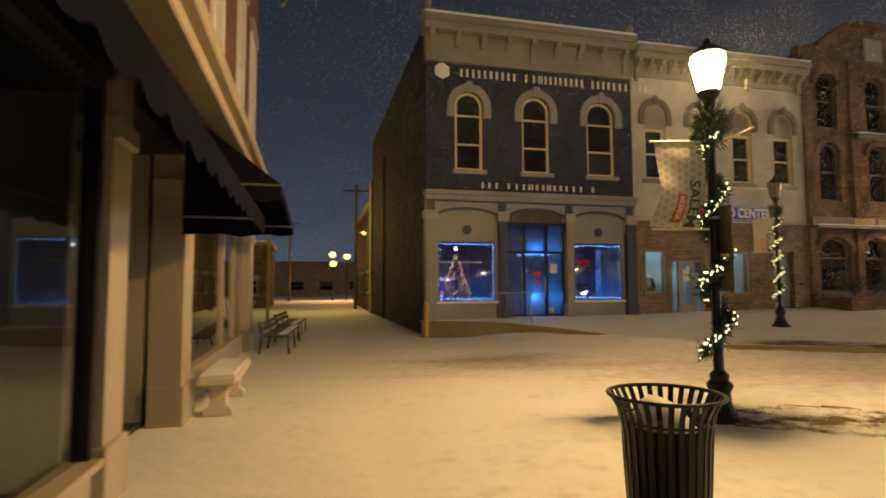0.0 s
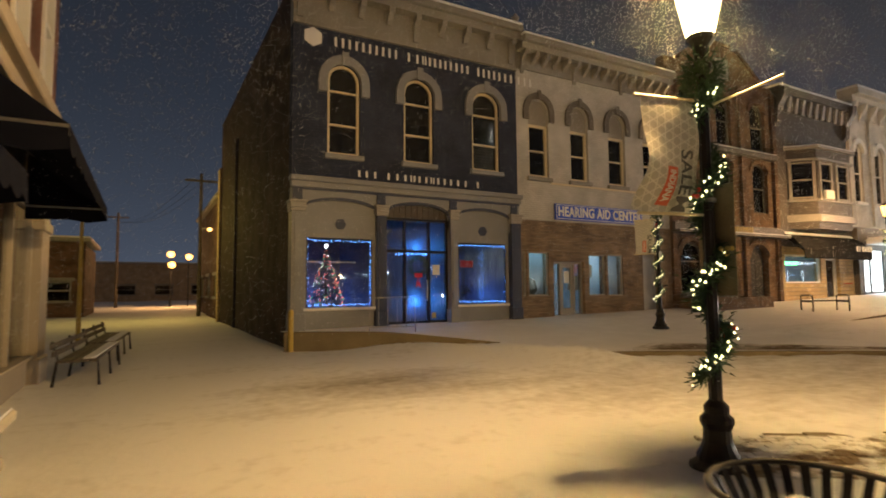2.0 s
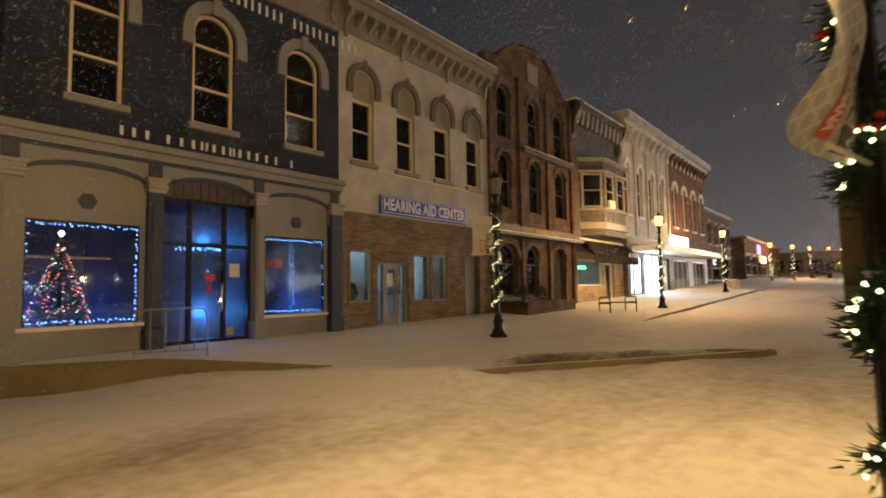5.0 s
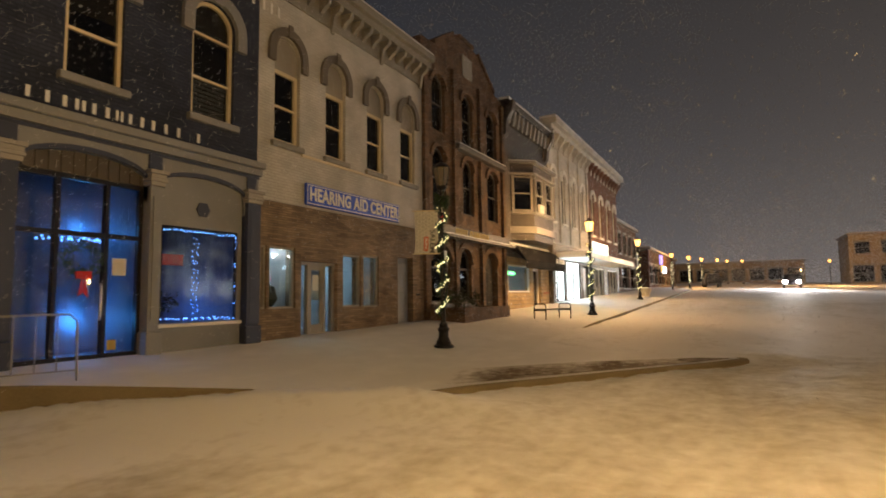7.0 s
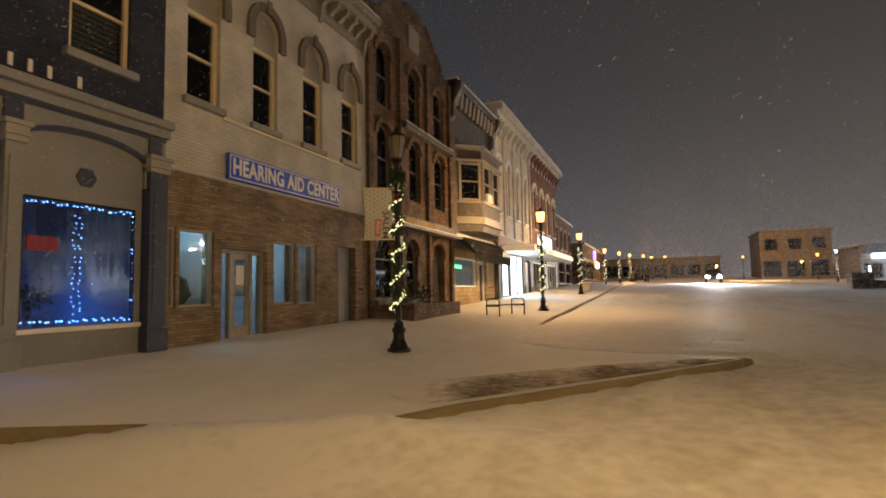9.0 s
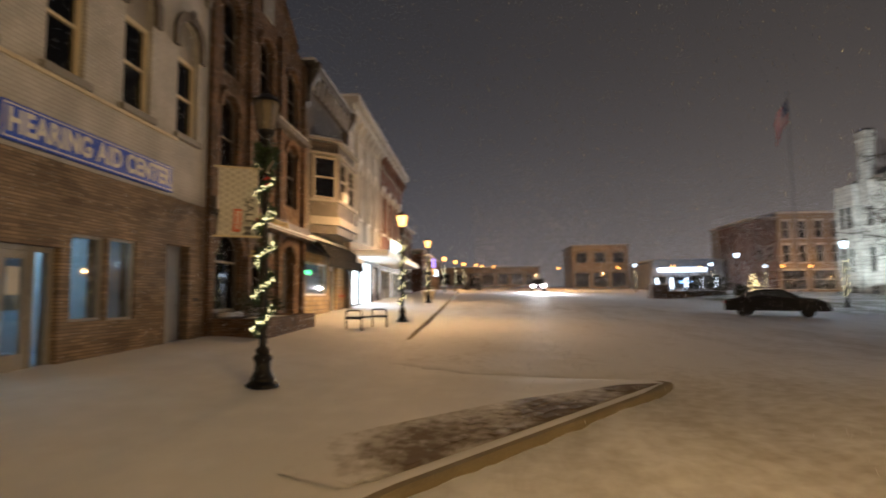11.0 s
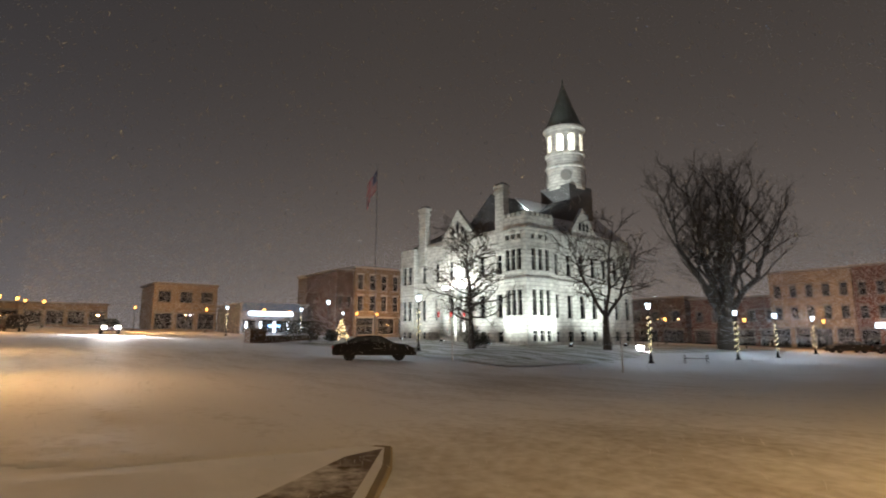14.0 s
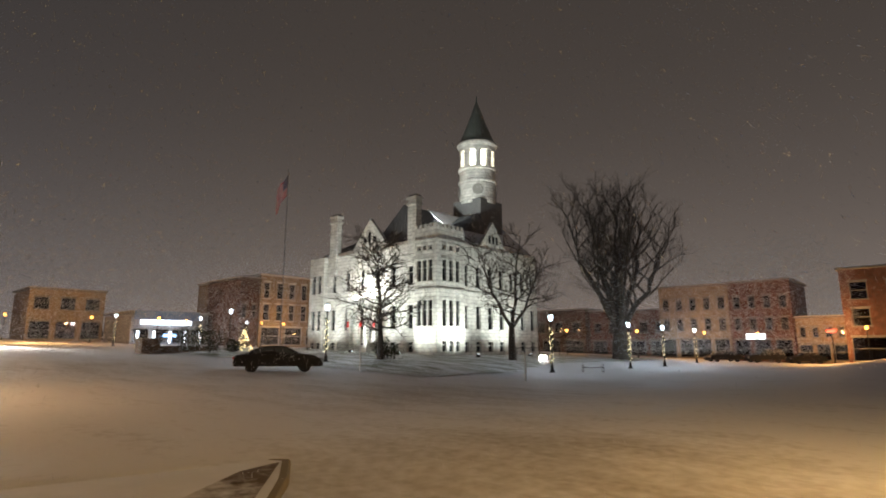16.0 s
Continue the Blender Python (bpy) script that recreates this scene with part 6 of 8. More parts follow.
def corner_store():
    s = root("building", pose(0, 0, 0), "red brick corner store with cream pilasters, large windows and dark awnings", "building")
    # pilasters of the shop front
    for y0, y1 in ((-3.2, -2.6), (4.03, 4.45), (6.42, 6.95), (13.5, 14.3)):
        xb = -1.95 if y0 < 5 else -2.1
        bm = bmesh.new()
        box(bm, xb, -1.75, y0, y1, -0.05, 3.3)
        box(bm, xb, -1.71, y0 - 0.03, y1 + 0.03, -0.05, 0.42, bevel=0.015)
        box(bm, xb, -1.70, y0 - 0.04, y1 + 0.04, 2.62, 2.8, bevel=0.02)
        part("pilaster", bm, STOREPAINT, s, "cream painted pilaster")
    def display(y0, y1, xg, sill, head, mull, paint=STOREPAINT, lean=0.0):
        w = root("window", pose(0, 0, 0), "", "")
        w.parent = s
        part("stall_riser", B(xg - 0.12, xg + 0.06, y0, y1, -0.05, sill), STOREPAINT, w)
        part("sill", B(xg - 0.1, xg + 0.14, y0, y1, sill, sill + 0.06, bevel=0.01), STOREPAINT, w)
        bm = bmesh.new()
        for y in [y0, y1 - 0.07] + list(mull):
            box(bm, xg - 0.05, xg + 0.06, y, y + 0.07, sill + 0.06, head)
        box(bm, xg - 0.05, xg + 0.058, y0, y1, head, head + 0.1)
        part("frame", bm, paint, w)
        edges = [y0] + list(mull) + [y1]
        for a, b in zip(edges, edges[1:]):
            pn = B(-0.004, 0.004, a + 0.03 - b, 0.0, sill + 0.06, head)
            pn.transform(Matrix.Translation((xg, b, 0)) @ Matrix.Rotation(radians(lean), 4, "Z"))
            g = part("pane", pn, GLASS, w)
            g.visible_shadow = False
    # near window frame in dark bronze, standing in for the awning's shade
    display(-2.6, 3.99, -1.86, 0.30, 2.95, (), BRONZE, -2.3)
    display(6.95, 13.5, -1.95, 0.42, 2.95, (10.4, 11.9))
    # recessed doorway between them
    for y in (4.37, 6.42):
        part("recess_wall", B(-3.3, -2.15, y, y + 0.08, -0.05, 3.2), STOREPAINT, s)
    d = root("door", pose(0, 0, 0), "", "")
    d.parent = s
    bm = bmesh.new()
    for y in (4.46, 4.75, 5.7, 6.32):
        box(bm, -3.3, -3.22, y, y + 0.08, 0, 2.5)
    box(bm, -3.3, -3.22, 4.46, 6.4, 2.2, 2.3)
    part("frame", bm, BRONZE, d)
    part("pane", B(-3.27, -3.262, 4.47, 6.38, 0.1, 2.5), DARKGLASS, d)
    # lintel band, upper brick wall with tall windows
    # fascia coloured near-black to hold the shade below the awnings
    part("fascia", B(-2.15, -1.765, -3.2, 14.3, 3.06, 3.75), BRONZE, s, "fascia coloured dark for the shade under the awnings")
    bm = bmesh.new()
    box(bm, -2.15, -1.42, -3.2, 14.4, 3.75, 3.92, bevel=0.02)
    box(bm, -2.15, -1.30, -3.2, 14.45, 3.92, 4.12, bevel=0.02)
    part("string_cornice", bm, STOREPAINT, s)
    ys = [(-1.4, -0.4), (1.6, 2.6), (4.6, 5.6), (7.6, 8.6), (10.3, 11.3), (12.5, 13.5)]
    bm = bmesh.new()
    wall_holes(bm, -3.2, 14.3, 4.12, 9.6, 0, 0.3, [(a, b, 4.7, 7.4) for a, b in ys])
    bm.transform(Matrix.Translation((-1.75, 0, 0)) @ Matrix.Rotation(math.pi / 2, 4, "Z"))
    part("upper_wall", bm, REDBRICK, s)
    for a, b in ys:
        w = root("window", pose(0, 0, 0), "", "")
        w.parent = s
        bm = bmesh.new()
        for y in (a + 0.002, b - 0.12):
            box(bm, -1.98, -1.70, y, y + 0.118, 4.7, 7.4)
        box(bm, -1.98, -1.72, a + 0.12, b - 0.12, 6.0, 6.08)
        box(bm, -1.98, -1.72, a + 0.12, b - 0.12, 4.7, 4.78)
        box(bm, -1.98, -1.72, a + 0.12, b - 0.12, 7.28, 7.4)
        part("frame", bm, WHITEP, w)
        part("pane", B(-1.9, -1.894, a + 0.1, b - 0.1, 4.75, 7.3), DARKGLASS, w)
        part("lintel", B(-1.748, -1.66, a - 0.12, b + 0.12, 7.42, 7.68, bevel=0.01), STOREPAINT, w)
    part("eaves", B(-2.1, -1.15, -3.2, 14.6, 9.6, 10.0, bevel=0.03), STOREPAINT, s)
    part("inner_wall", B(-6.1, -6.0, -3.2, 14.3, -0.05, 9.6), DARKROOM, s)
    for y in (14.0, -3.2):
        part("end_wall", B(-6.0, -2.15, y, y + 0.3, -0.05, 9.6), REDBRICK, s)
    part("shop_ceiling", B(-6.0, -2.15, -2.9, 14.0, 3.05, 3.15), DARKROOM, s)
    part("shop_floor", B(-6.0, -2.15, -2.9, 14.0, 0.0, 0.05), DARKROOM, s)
    part("flat_roof", B(-6.0, -2.1, -3.2, 14.3, 9.4, 9.58), DARKROOF, s)
    part("hanging_bracket", tube(bmesh.new(), [(-1.3, 14.5, 9.9), (-1.0, 14.6, 9.4), (-1.2, 14.55, 9.1)], 0.05), STOREPAINT, s)
    awning(s, -3.2, 6.35, -0.88, 2.36, -1.76, 3.30, 1)
    awning(s, 6.9, 11.9, -0.72, 2.86, -1.76, 3.66, 2)


corner_store()


def stone_bench():
    b = root("bench", pose(-1.42, 7.55, 0.0), "cream concrete bench against the store front", "bench", "benches")
    bm = B(-0.22, 0.22, -0.85, 0.85, 0.36, 0.46, bevel=0.02)
    part("seat", bm, CONCRETE, b)
    for y in (-0.62, 0.62):
        leg = prism(bmesh.new(), [(-0.17, -0.02), (0.17, -0.02), (0.15, 0.06), (0.10, 0.1), (0.10, 0.26), (0.16, 0.36), (-0.16, 0.36), (-0.10, 0.26), (-0.10, 0.1), (-0.15, 0.06)], "y", y - 0.09, y + 0.09)
        part("leg", leg, CONCRETE, b)
    part("snow", B(-0.2, 0.2, -0.8, 0.8, 0.462, 0.49, bevel=0.01), SNOW_CAP, b)


stone_bench()


def slat_seat(y, n):
    b = root("bench", pose(-0.95 + 0.07 * n, y, 0.0, 0, 0, -4), "long dark slatted bench with snow on its slats", "bench", "benches")
    for i in range(5):
        part("seat_slat", B(-0.34 + i * 0.12, -0.25 + i * 0.12, -1.6, 1.6, 0.40, 0.44, bevel=0.006), WOODBENCH, b)
    for i in range(2):
        part("back_slat", B(-0.40 - i * 0.03, -0.37 - i * 0.03, -1.6, 1.6, 0.50 + i * 0.12, 0.59 + i * 0.12, bevel=0.006), WOODBENCH, b)
    for yy in (-1.4, 0, 1.4):
        part("support", tube(bmesh.new(), [(0.25, yy, -0.02), (0.22, yy, 0.39), (-0.34, yy, 0.40), (-0.44, yy, 0.74)], 0.025), BLACKMETAL, b)
        part("support_leg", tube(bmesh.new(), [(-0.36, yy, 0.4), (-0.42, yy, -0.02)], 0.025), BLACKMETAL, b)
    part("snow", B(0.02, 0.2, -1.5, 1.5, 0.442, 0.47, bevel=0.01), SNOW_CAP, b)


slat_seat(14.3, 0)
slat_seat(17.8, 2)


# ---------------------------------------------------------------- alley behind
def pole(loc, h, r, m, label, cat="pole", arm=None):
    p = root("utility_pole", pose(*loc), label, cat)
    part("shaft", lathe(bmesh.new(), [(r, -0.1), (r * 0.7, h)], 8), m, p)
    if arm:
        part("crossarm", B(-arm, arm, -0.05, 0.05, h - 0.5, h - 0.38), m, p)
    return p


pole((-2.0, 23.0, 0), 4.2, 0.07, YELLOWPOST, "yellow painted metal post beyond the benches", "post")
pole((2.7, 37.5, 0), 8.6, 0.12, BARK, "wooden utility pole in the alley", arm=0.9)
pole((-2.5, 62.0, 0), 9.0, 0.14, BARK, "wooden utility pole far down the alley", arm=0.9)
wires = bmesh.new()
for k in range(3):
    pts = [(2.7 + (k - 1) * 0.5 - 5.2 * f, 37.5 + 24.5 * f, 8.1 - 0.9 * math.sin(f * math.pi)) for f in [i / 10 for i in range(11)]]
    tube(wires, pts, 0.012, seg=4)
tagged(part("overhead_wires", wires, BLACKMETAL), "sagging black overhead wires in the alley", "cable")
for x, y, z in ((2.0, 60, 5.0), (3.7, 62, 4.9), (2.1, 60, 4.0)):
    f = root("flood_lamp", pose(x, y, z), "lit flood lamp on a pole in the alley", "lamp", "alley lamps")
    part("head", lathe(bmesh.new(), [(0.05, -0.30), (0.26, -0.2), (0.34, 0.0), (0.26, 0.2), (0.05, 0.30)], 14), LAMPGLASS_FAR, f, smooth=True)
    part("stem", tube(bmesh.new(), [(0, 0.36, -z), (0, 0.36, 0.1)], 0.05), BLACKMETAL, f)
f = root("flood_lamp", pose(3.2, 37.2, 5.2), "small lit lamp on the utility pole", "lamp", "alley lamps")
part("head", lathe(bmesh.new(), [(0.03, -0.12), (0.12, -0.06), (0.15, 0.02), (0.06, 0.10)], 12), LAMPGLASS_A, f, smooth=True)
part("stem", tube(bmesh.new(), [(-0.5, 0.3, 0.1), (0, 0.05, 0.05)], 0.03), STEEL, f)
lamp_light("alley_light", (2.4, 58, 4.6), 1700, AMBER, 0.3)
lamp_light("alley_wall_light", (-0.4, 33.2, 5.4), 520, (1.0, 0.66, 0.12), 0.2)


def plain_block(x0, x1, y0, y1, z0, z1, wall, label, face="s", floors=(), cols=0, lit=None, cap=0.25, winw=0.5, group="", shop=None, glassm=DARKGLASS, trim=CORNICE, heads=True):
    """A far building: walls with real openings on the face that is seen, roof, cornice, windows with frames."""
    b = root("building", pose(x0, y0, z0), label, "building", group)
    w, d, h = x1 - x0, y1 - y0, z1 - z0
    def face_wall(L, m):
        holes, spots = [], []
        for (za, zb) in floors:
            for i in range(cols):
                c = L * (i + 0.5) / cols
                hw = L / cols * winw / 2
                holes.append((c - hw, c + hw, za, zb))
                spots.append((c - hw, c + hw, za, zb))
        if shop:
            za, zb, k = shop
            for i in range(k):
                a, c = L * (i + 0.1) / k, L * (i + 0.9) / k
                holes.append((a, c, za, zb))
                spots.append((a, c, za, zb))
        bm = wall_holes(bmesh.new(), 0, L, -0.5, h, 0, 0.3, holes)
        bm.transform(m)
        part("front_wall", bm, wall, b)
        for a, c, za, zb in spots:
            wn = root("window", pose(0, 0, 0), "", "")
            wn.parent = b
            f = bmesh.new()
            box(f, a, a + 0.1, 0.08, 0.2, za, zb)
            box(f, c - 0.1, c, 0.08, 0.2, za, zb)
            box(f, a + 0.1, c - 0.1, 0.08, 0.2, zb - 0.1, zb)
            box(f, a + 0.1, c - 0.1, 0.08, 0.2, (za + zb) / 2 - 0.04, (za + zb) / 2 + 0.04)
            box(f, a - 0.1, c + 0.1, -0.08, 0.08, za - 0.15, za)
            if heads:
                box(f, a - 0.12, c + 0.12, -0.06, -0.002, zb, zb + 0.2)
            f.transform(m)
            part("frame", f, trim, wn)
            g = B(a, c, 0.21, 0.25, za, zb)
            g.transform(m)
            part("pane", g, glassm, wn)
    if face == "s":      # looks to -y
        face_wall(w, Matrix.Identity(4))
        part("rear_wall", B(0, w, 0.3, d, -0.5, h - 0.2), wall, b)
    elif face == "n":    # looks to +y
        face_wall(w, Matrix.Translation((w, d, 0)) @ Matrix.Rotation(math.pi, 4, "Z"))
        part("rear_wall", B(0, w, 0, d - 0.3, -0.5, h - 0.2), wall, b)
    else:                # looks to -x
        face_wall(d, Matrix.Translation((0, d, 0)) @ Matrix.Rotation(-math.pi / 2, 4, "Z"))
        part("rear_wall", B(0.3, w, 0, d, -0.5, h - 0.2), wall, b)
    bm = bmesh.new()
    box(bm, -0.3, w + 0.3, -0.3, d + 0.3, h, h + cap, bevel=0.04)
    part("cornice", bm, trim, b)
    part("roof_snow", B(-0.2, w + 0.2, -0.2, d + 0.2, h + cap + 0.002, h + cap + 0.1), SNOW_CAP, b)
    return b


plain_block(3.4, 14, 33.5, 46, 0, 6.6, DARKBRICK, "low brick building behind the corner shop", "w", ((1.2, 2.4),), 3)
plain_block(-14, -3.4, 42, 50, 0, 4.6, DARKBRICK, "dark low building across the alley", "s", ((1.0, 2.2),), 4)
plain_block(-20, 20, 95, 105, 0, 5.5, TANBRICK, "low buildings closing the far end of the alley", "s", ((1.0, 2.4),), 8)
# the side of the street behind the camera
plain_block(-8, 4.5, -26, -16, 0, 9, REDBRICK, "two-storey brick shops across the side street", "n", ((5.0, 7.2),), 6, shop=(0.8, 3.2, 4))
plain_block(-40, -8, -26, -16, 0, 9, TANBRICK, "two-storey tan brick shops across the side street", "n", ((5.0, 7.2),), 10, shop=(0.8, 3.2, 6))


# ---------------------------------------------------------------- courthouse
def courthouse():
    cx, cy, cz = 46.2, -31.2, 0.6
    c = root("courthouse", pose(cx, cy, cz), "floodlit pale limestone courthouse with gables, chimneys and round clock tower", "courthouse")
    # local: x east along the north face, y negative goes south along the west face
    E, S, H = 23.5, 20.5, 13.0

    def openings(L, cols, rows, first=0.0):
        return [(first + L * (i + 0.5) / cols - w / 2, first + L * (i + 0.5) / cols + w / 2, z0, z1) for i in range(cols) for z0, z1, w in rows]

    def clad(L, holes, m, top=H, t=0.4, groups=True):
        bm = wall_holes(bmesh.new(), 0, L, -1.0, top, 0, t, holes)
        bm.transform(m)
        part("wall", bm, STONE, c)
        for a, b, z0, z1 in holes:
            w = root("window", pose(0, 0, 0), "", "")
            w.parent = c
            for nm, bb in (("sill", (a - 0.1, b + 0.1, -0.1, -0.002, z0 - 0.22, z0)), ("lintel", (a - 0.15, b + 0.15, -0.08, -0.002, z1, z1 + 0.3)),
                           ("rail", (a, b, 0.15, 0.25, z0 + (z1 - z0) * 0.62, z0 + (z1 - z0) * 0.62 + 0.08))):
                f = B(*bb)
                f.transform(m)
                part(nm, f, STONE, w)
            g = B(a, b, 0.26, 0.3, z0, z1)
            g.transform(m)
            part("pane", g, DARKGLASS, w)
    north = lambda x, y: Matrix.Translation((x, y, 0)) @ Matrix.Rotation(math.pi, 4, "Z")
    west = lambda x, y: Matrix.Translation((x, y, 0)) @ Matrix.Rotation(-math.pi / 2, 4, "Z")
    tri = [(0.5, 1.6), (3.2, 5.9), (8.0, 10.4)]
    # corner pavilion, main walls, end pavilion
    P = 3.3
    Q = 4.6
    rows = [(0.5, 1.6, 0.7), (3.2, 5.9, 0.62), (8.0, 10.3, 0.62), (11.4, 11.9, 0.5)]
    clad(P - 0.4, [h for k in range(3) for h in openings(0.85, 1, rows[1:], 0.2 + 0.85 * k)], north(P, 0.0), H + 0.9)
    clad(Q, [h for k in range(3) for h in openings(1.1, 1, rows, 0.65 + 1.1 * k)], west(0.0, 0.0), H + 0.9)
    part("pavilion_core", B(0.4, P, -Q, -0.4, -1, H + 0.5), STONE, c)
    for i in range(5):
        part("merlon", B(i * 0.72, i * 0.72 + 0.42, -0.3, 0.08, H + 0.9, H + 1.3), STONE, c)
    for i in range(1, 7):
        part("merlon", B(-0.08, 0.3, -i * 0.72, -i * 0.72 + 0.42, H + 0.9, H + 1.3), STONE, c)
    L1 = E - P - 3.2
    rows1 = [(0.4, 1.5, 0.9), (3.0, 5.6, 0.85), (7.8, 10.2, 0.85)]
    clad(L1, openings(L1, 6, rows1), north(P + L1, -0.7))
    clad(3.2, [h for k in range(2) for h in openings(1.2, 1, rows1, 0.4 + 1.2 * k)], north(E, -0.1), H - 0.4)
    part("end_pavilion_core", B(E - 3.2, E, -6, -0.5, -1, H - 0.5), STONE, c)
    L2 = S - Q
    clad(L2, openings(L2, 7, rows1), west(0.8, -Q))
    part("core", B(1.2, E - 0.3, -S, -1.1, -1, H - 0.2), STONE, c)
    # string courses
    for z in (2.2, 6.9, 12.3):
        bm = bmesh.new()
        box(bm, -0.14, P + 0.1, 0.0, 0.14, z, z + 0.3)
        box(bm, -0.14, -0.001, -Q, 0.0, z, z + 0.3)
        box(bm, P + 0.1, E - 3.2, -0.7, -0.56, z, z + 0.3)
        box(bm, 0.66, 0.799, -S, -Q, z, z + 0.3)
        part("string_course", bm, STONE, c)
    # gables
    gn = prism(bmesh.new(), [(8.6, H), (15.0, H), (11.8, H + 3.6)], "y", -1.1, -0.6)
    part("gable", gn, STONE, c)
    for x in (10.9, 11.8, 12.7):
        part("gable_window", B(x - 0.22, x + 0.22, -0.598, -0.56, H + 0.5, H + (1.9 if x == 11.8 else 1.2)), DARKGLASS, c)
    gw = prism(bmesh.new(), [(-13.5, H), (-8.5, H), (-11, H + 3.2)], "x", 0.75, 1.2)
    part("gable", gw, STONE, c)
    for y in (-11.7, -11, -10.3):
        part("gable_window", B(0.70, 0.748, y - 0.2, y + 0.2, H + 0.4, H + 1.3), DARKGLASS, c)
    # roofs
    bm = prism(bmesh.new(), [(-1.2, H), (-S + 0.5, H), (-S * 0.5 - 1, H + 4.8)], "x", P + 0.2, E - 1.0)
    part("roof", bm, DARKROOF, c)
    bm = prism(bmesh.new(), [(1.3, H), (P + 9, H), (P + 3.2, H + 4.6)], "y", -S + 0.2, -1.3)
    part("cross_roof", bm, DARKROOF, c, "slate roof with snow on it")
    sl = bmesh.new()
    prism(sl, [(1.4, H + 0.12), (6.3, H + 4.6), (6.3, H + 4.72), (1.3, H + 0.24)], "y", -S + 0.4, -Q - 0.5)
    part("roof_snow", sl, SNOW_CAP, c)
    # chimneys
    for x in (3.6, 18.3):
        ch = bmesh.new()
        box(ch, x, x + 1.4, -1.3, -0.45, H - 3, H + 4.7)
        box(ch, x - 0.12, x + 1.52, -1.42, -0.33, H + 4.0, H + 4.3)
        box(ch, x - 0.12, x + 1.52, -1.42, -0.33, H + 4.7, H + 5.0)
        part("chimney", ch, STONE, c)
        part("chimney_cap", B(x + 0.1, x + 1.3, -1.3, -0.5, H + 5.002, H + 5.25), DARKROOF, c)
    bk = bmesh.new()
    box(bk, 9.2, 10.6, -18.2, -16.8, H, H + 8.0)
    box(bk, 9.0, 10.8, -18.4, -16.6, H + 7.6, H + 7.9)
    part("tall_chimney", bk, DARKBRICK, c)
    # portico and stair on the north face
    st = bmesh.new()
    for i in range(6):
        box(st, 8.9, 13.9, 1.8 - 0.32 * i, 2.12 - 0.32 * i, -0.9, -0.5 + 0.3 * i)
    box(st, 8.6, 8.9, -0.7, 2.3, -0.9, 1.5)
    box(st, 13.9, 14.2, -0.7, 2.3, -0.9, 1.5)
    part("entrance_stair", st, STONE, c)
    po = bmesh.new()
    box(po, 8.7, 14.1, -0.7, 0.9, 5.8, 6.6)
    for x in (8.8, 10.4, 12.0, 13.5):
        box(po, x, x + 0.5, 0.35, 0.85, 1.0, 5.8)
    part("portico", po, STONE, c)
    for x in (8.9, 11.3, 13.7):
        part("red_bow", B(x - 0.15, x + 0.25, 0.86, 0.92, 3.3, 4.0), RED, c)
    for x in (9.8, 12.9):
        part("balcony_flood", B(x - 0.3, x + 0.3, 0.3, 0.6, 6.62, 7.0, bevel=0.03), HEADLIGHT, c, "bright flood lamp on the balcony")
    # round clock tower
    t = root("clock_tower", pose(6.9, -15.8, 0), "", "")
    t.parent = c
    # slate lightened in its base colour so the stage looks floodlit
    SLATE_STAGE = mat("lit_slate", (0.10, 0.10, 0.10), 0.7, var=0.3, scale=2, bump=0.1)
    part("square_stage", B(-2.4, 2.4, -2.4, 2.4, H - 1, 20.6), SLATE_STAGE, t)
    part("drum", lathe(bmesh.new(), [(2.6, 20.2), (2.55, 23.2), (2.7, 23.3), (2.7, 23.6), (2.5, 23.7), (2.48, 25.0), (2.72, 25.1), (2.72, 25.4), (2.45, 25.5)], 28), STONE, t)
    part("belfry_core", lathe(bmesh.new(), [(1.75, 25.4), (1.75, 28.3)], 24), BELFRY, t, "glowing belfry behind the arches")
    for i in range(9):
        a0 = 2 * math.pi * (i + 0.3) / 9
        pr = bmesh.new()
        k0, k1 = a0 - 0.16, a0 + 0.16
        pts = [(2.45 * math.cos(k0), 2.45 * math.sin(k0)), (2.45 * math.cos(a0), 2.5 * math.sin(a0)), (2.45 * math.cos(k1), 2.45 * math.sin(k1)), (1.9 * math.cos(k1), 1.9 * math.sin(k1)), (1.9 * math.cos(k0), 1.9 * math.sin(k0))]
        prism(pr, pts, "z", 25.5, 27.9)
        part("pier", pr, STONE, t)
    part("cornice", lathe(bmesh.new(), [(1.9, 27.8), (2.5, 27.85), (2.55, 28.4), (2.85, 28.7), (2.85, 29.0), (2.4, 29.1)], 28), STONE, t)
    part("spire", lathe(bmesh.new(), [(2.6, 29.1), (1.3, 32.3), (0.12, 35.6), (0.05, 36.6)], 20), GREENROOF, t, "grey-green conical spire")
    for ang in (-40, 130, 40, 220):
        a = radians(ang + 90)
        dial = lathe(bmesh.new(), [(0.75, 0), (0.75, 0.08), (0.62, 0.1)], 18)
        dial.transform(Matrix.Rotation(a, 4, "Z") @ Matrix.Translation((2.55, 0, 22.0)) @ Matrix.Rotation(math.pi / 2, 4, "Y"))
        part("clock_dial", dial, CORNICE, t)
    # flood lamps on the lawn
    for x, y in ((2.2, 3.5), (9.0, 4.2), (18.0, 3.5), (-3.5, -2.5), (-3.5, -12)):
        fl = root("flood_lamp", pose(cx + x, cy + y, ground_at(cx + x, cy + y)), "small lit ground flood lamp before the courthouse", "lamp", "flood lamps")
        part("case", B(-0.16, 0.16, -0.1, 0.12, 0.0, 0.3, bevel=0.02), BLACKMETAL, fl)
        part("lens", B(-0.13, 0.13, -0.13, -0.102, 0.06, 0.26) if y > 0 else B(-0.13, 0.13, -0.1, -0.05, 0.301, 0.33), LAMPGLASS_C, fl)
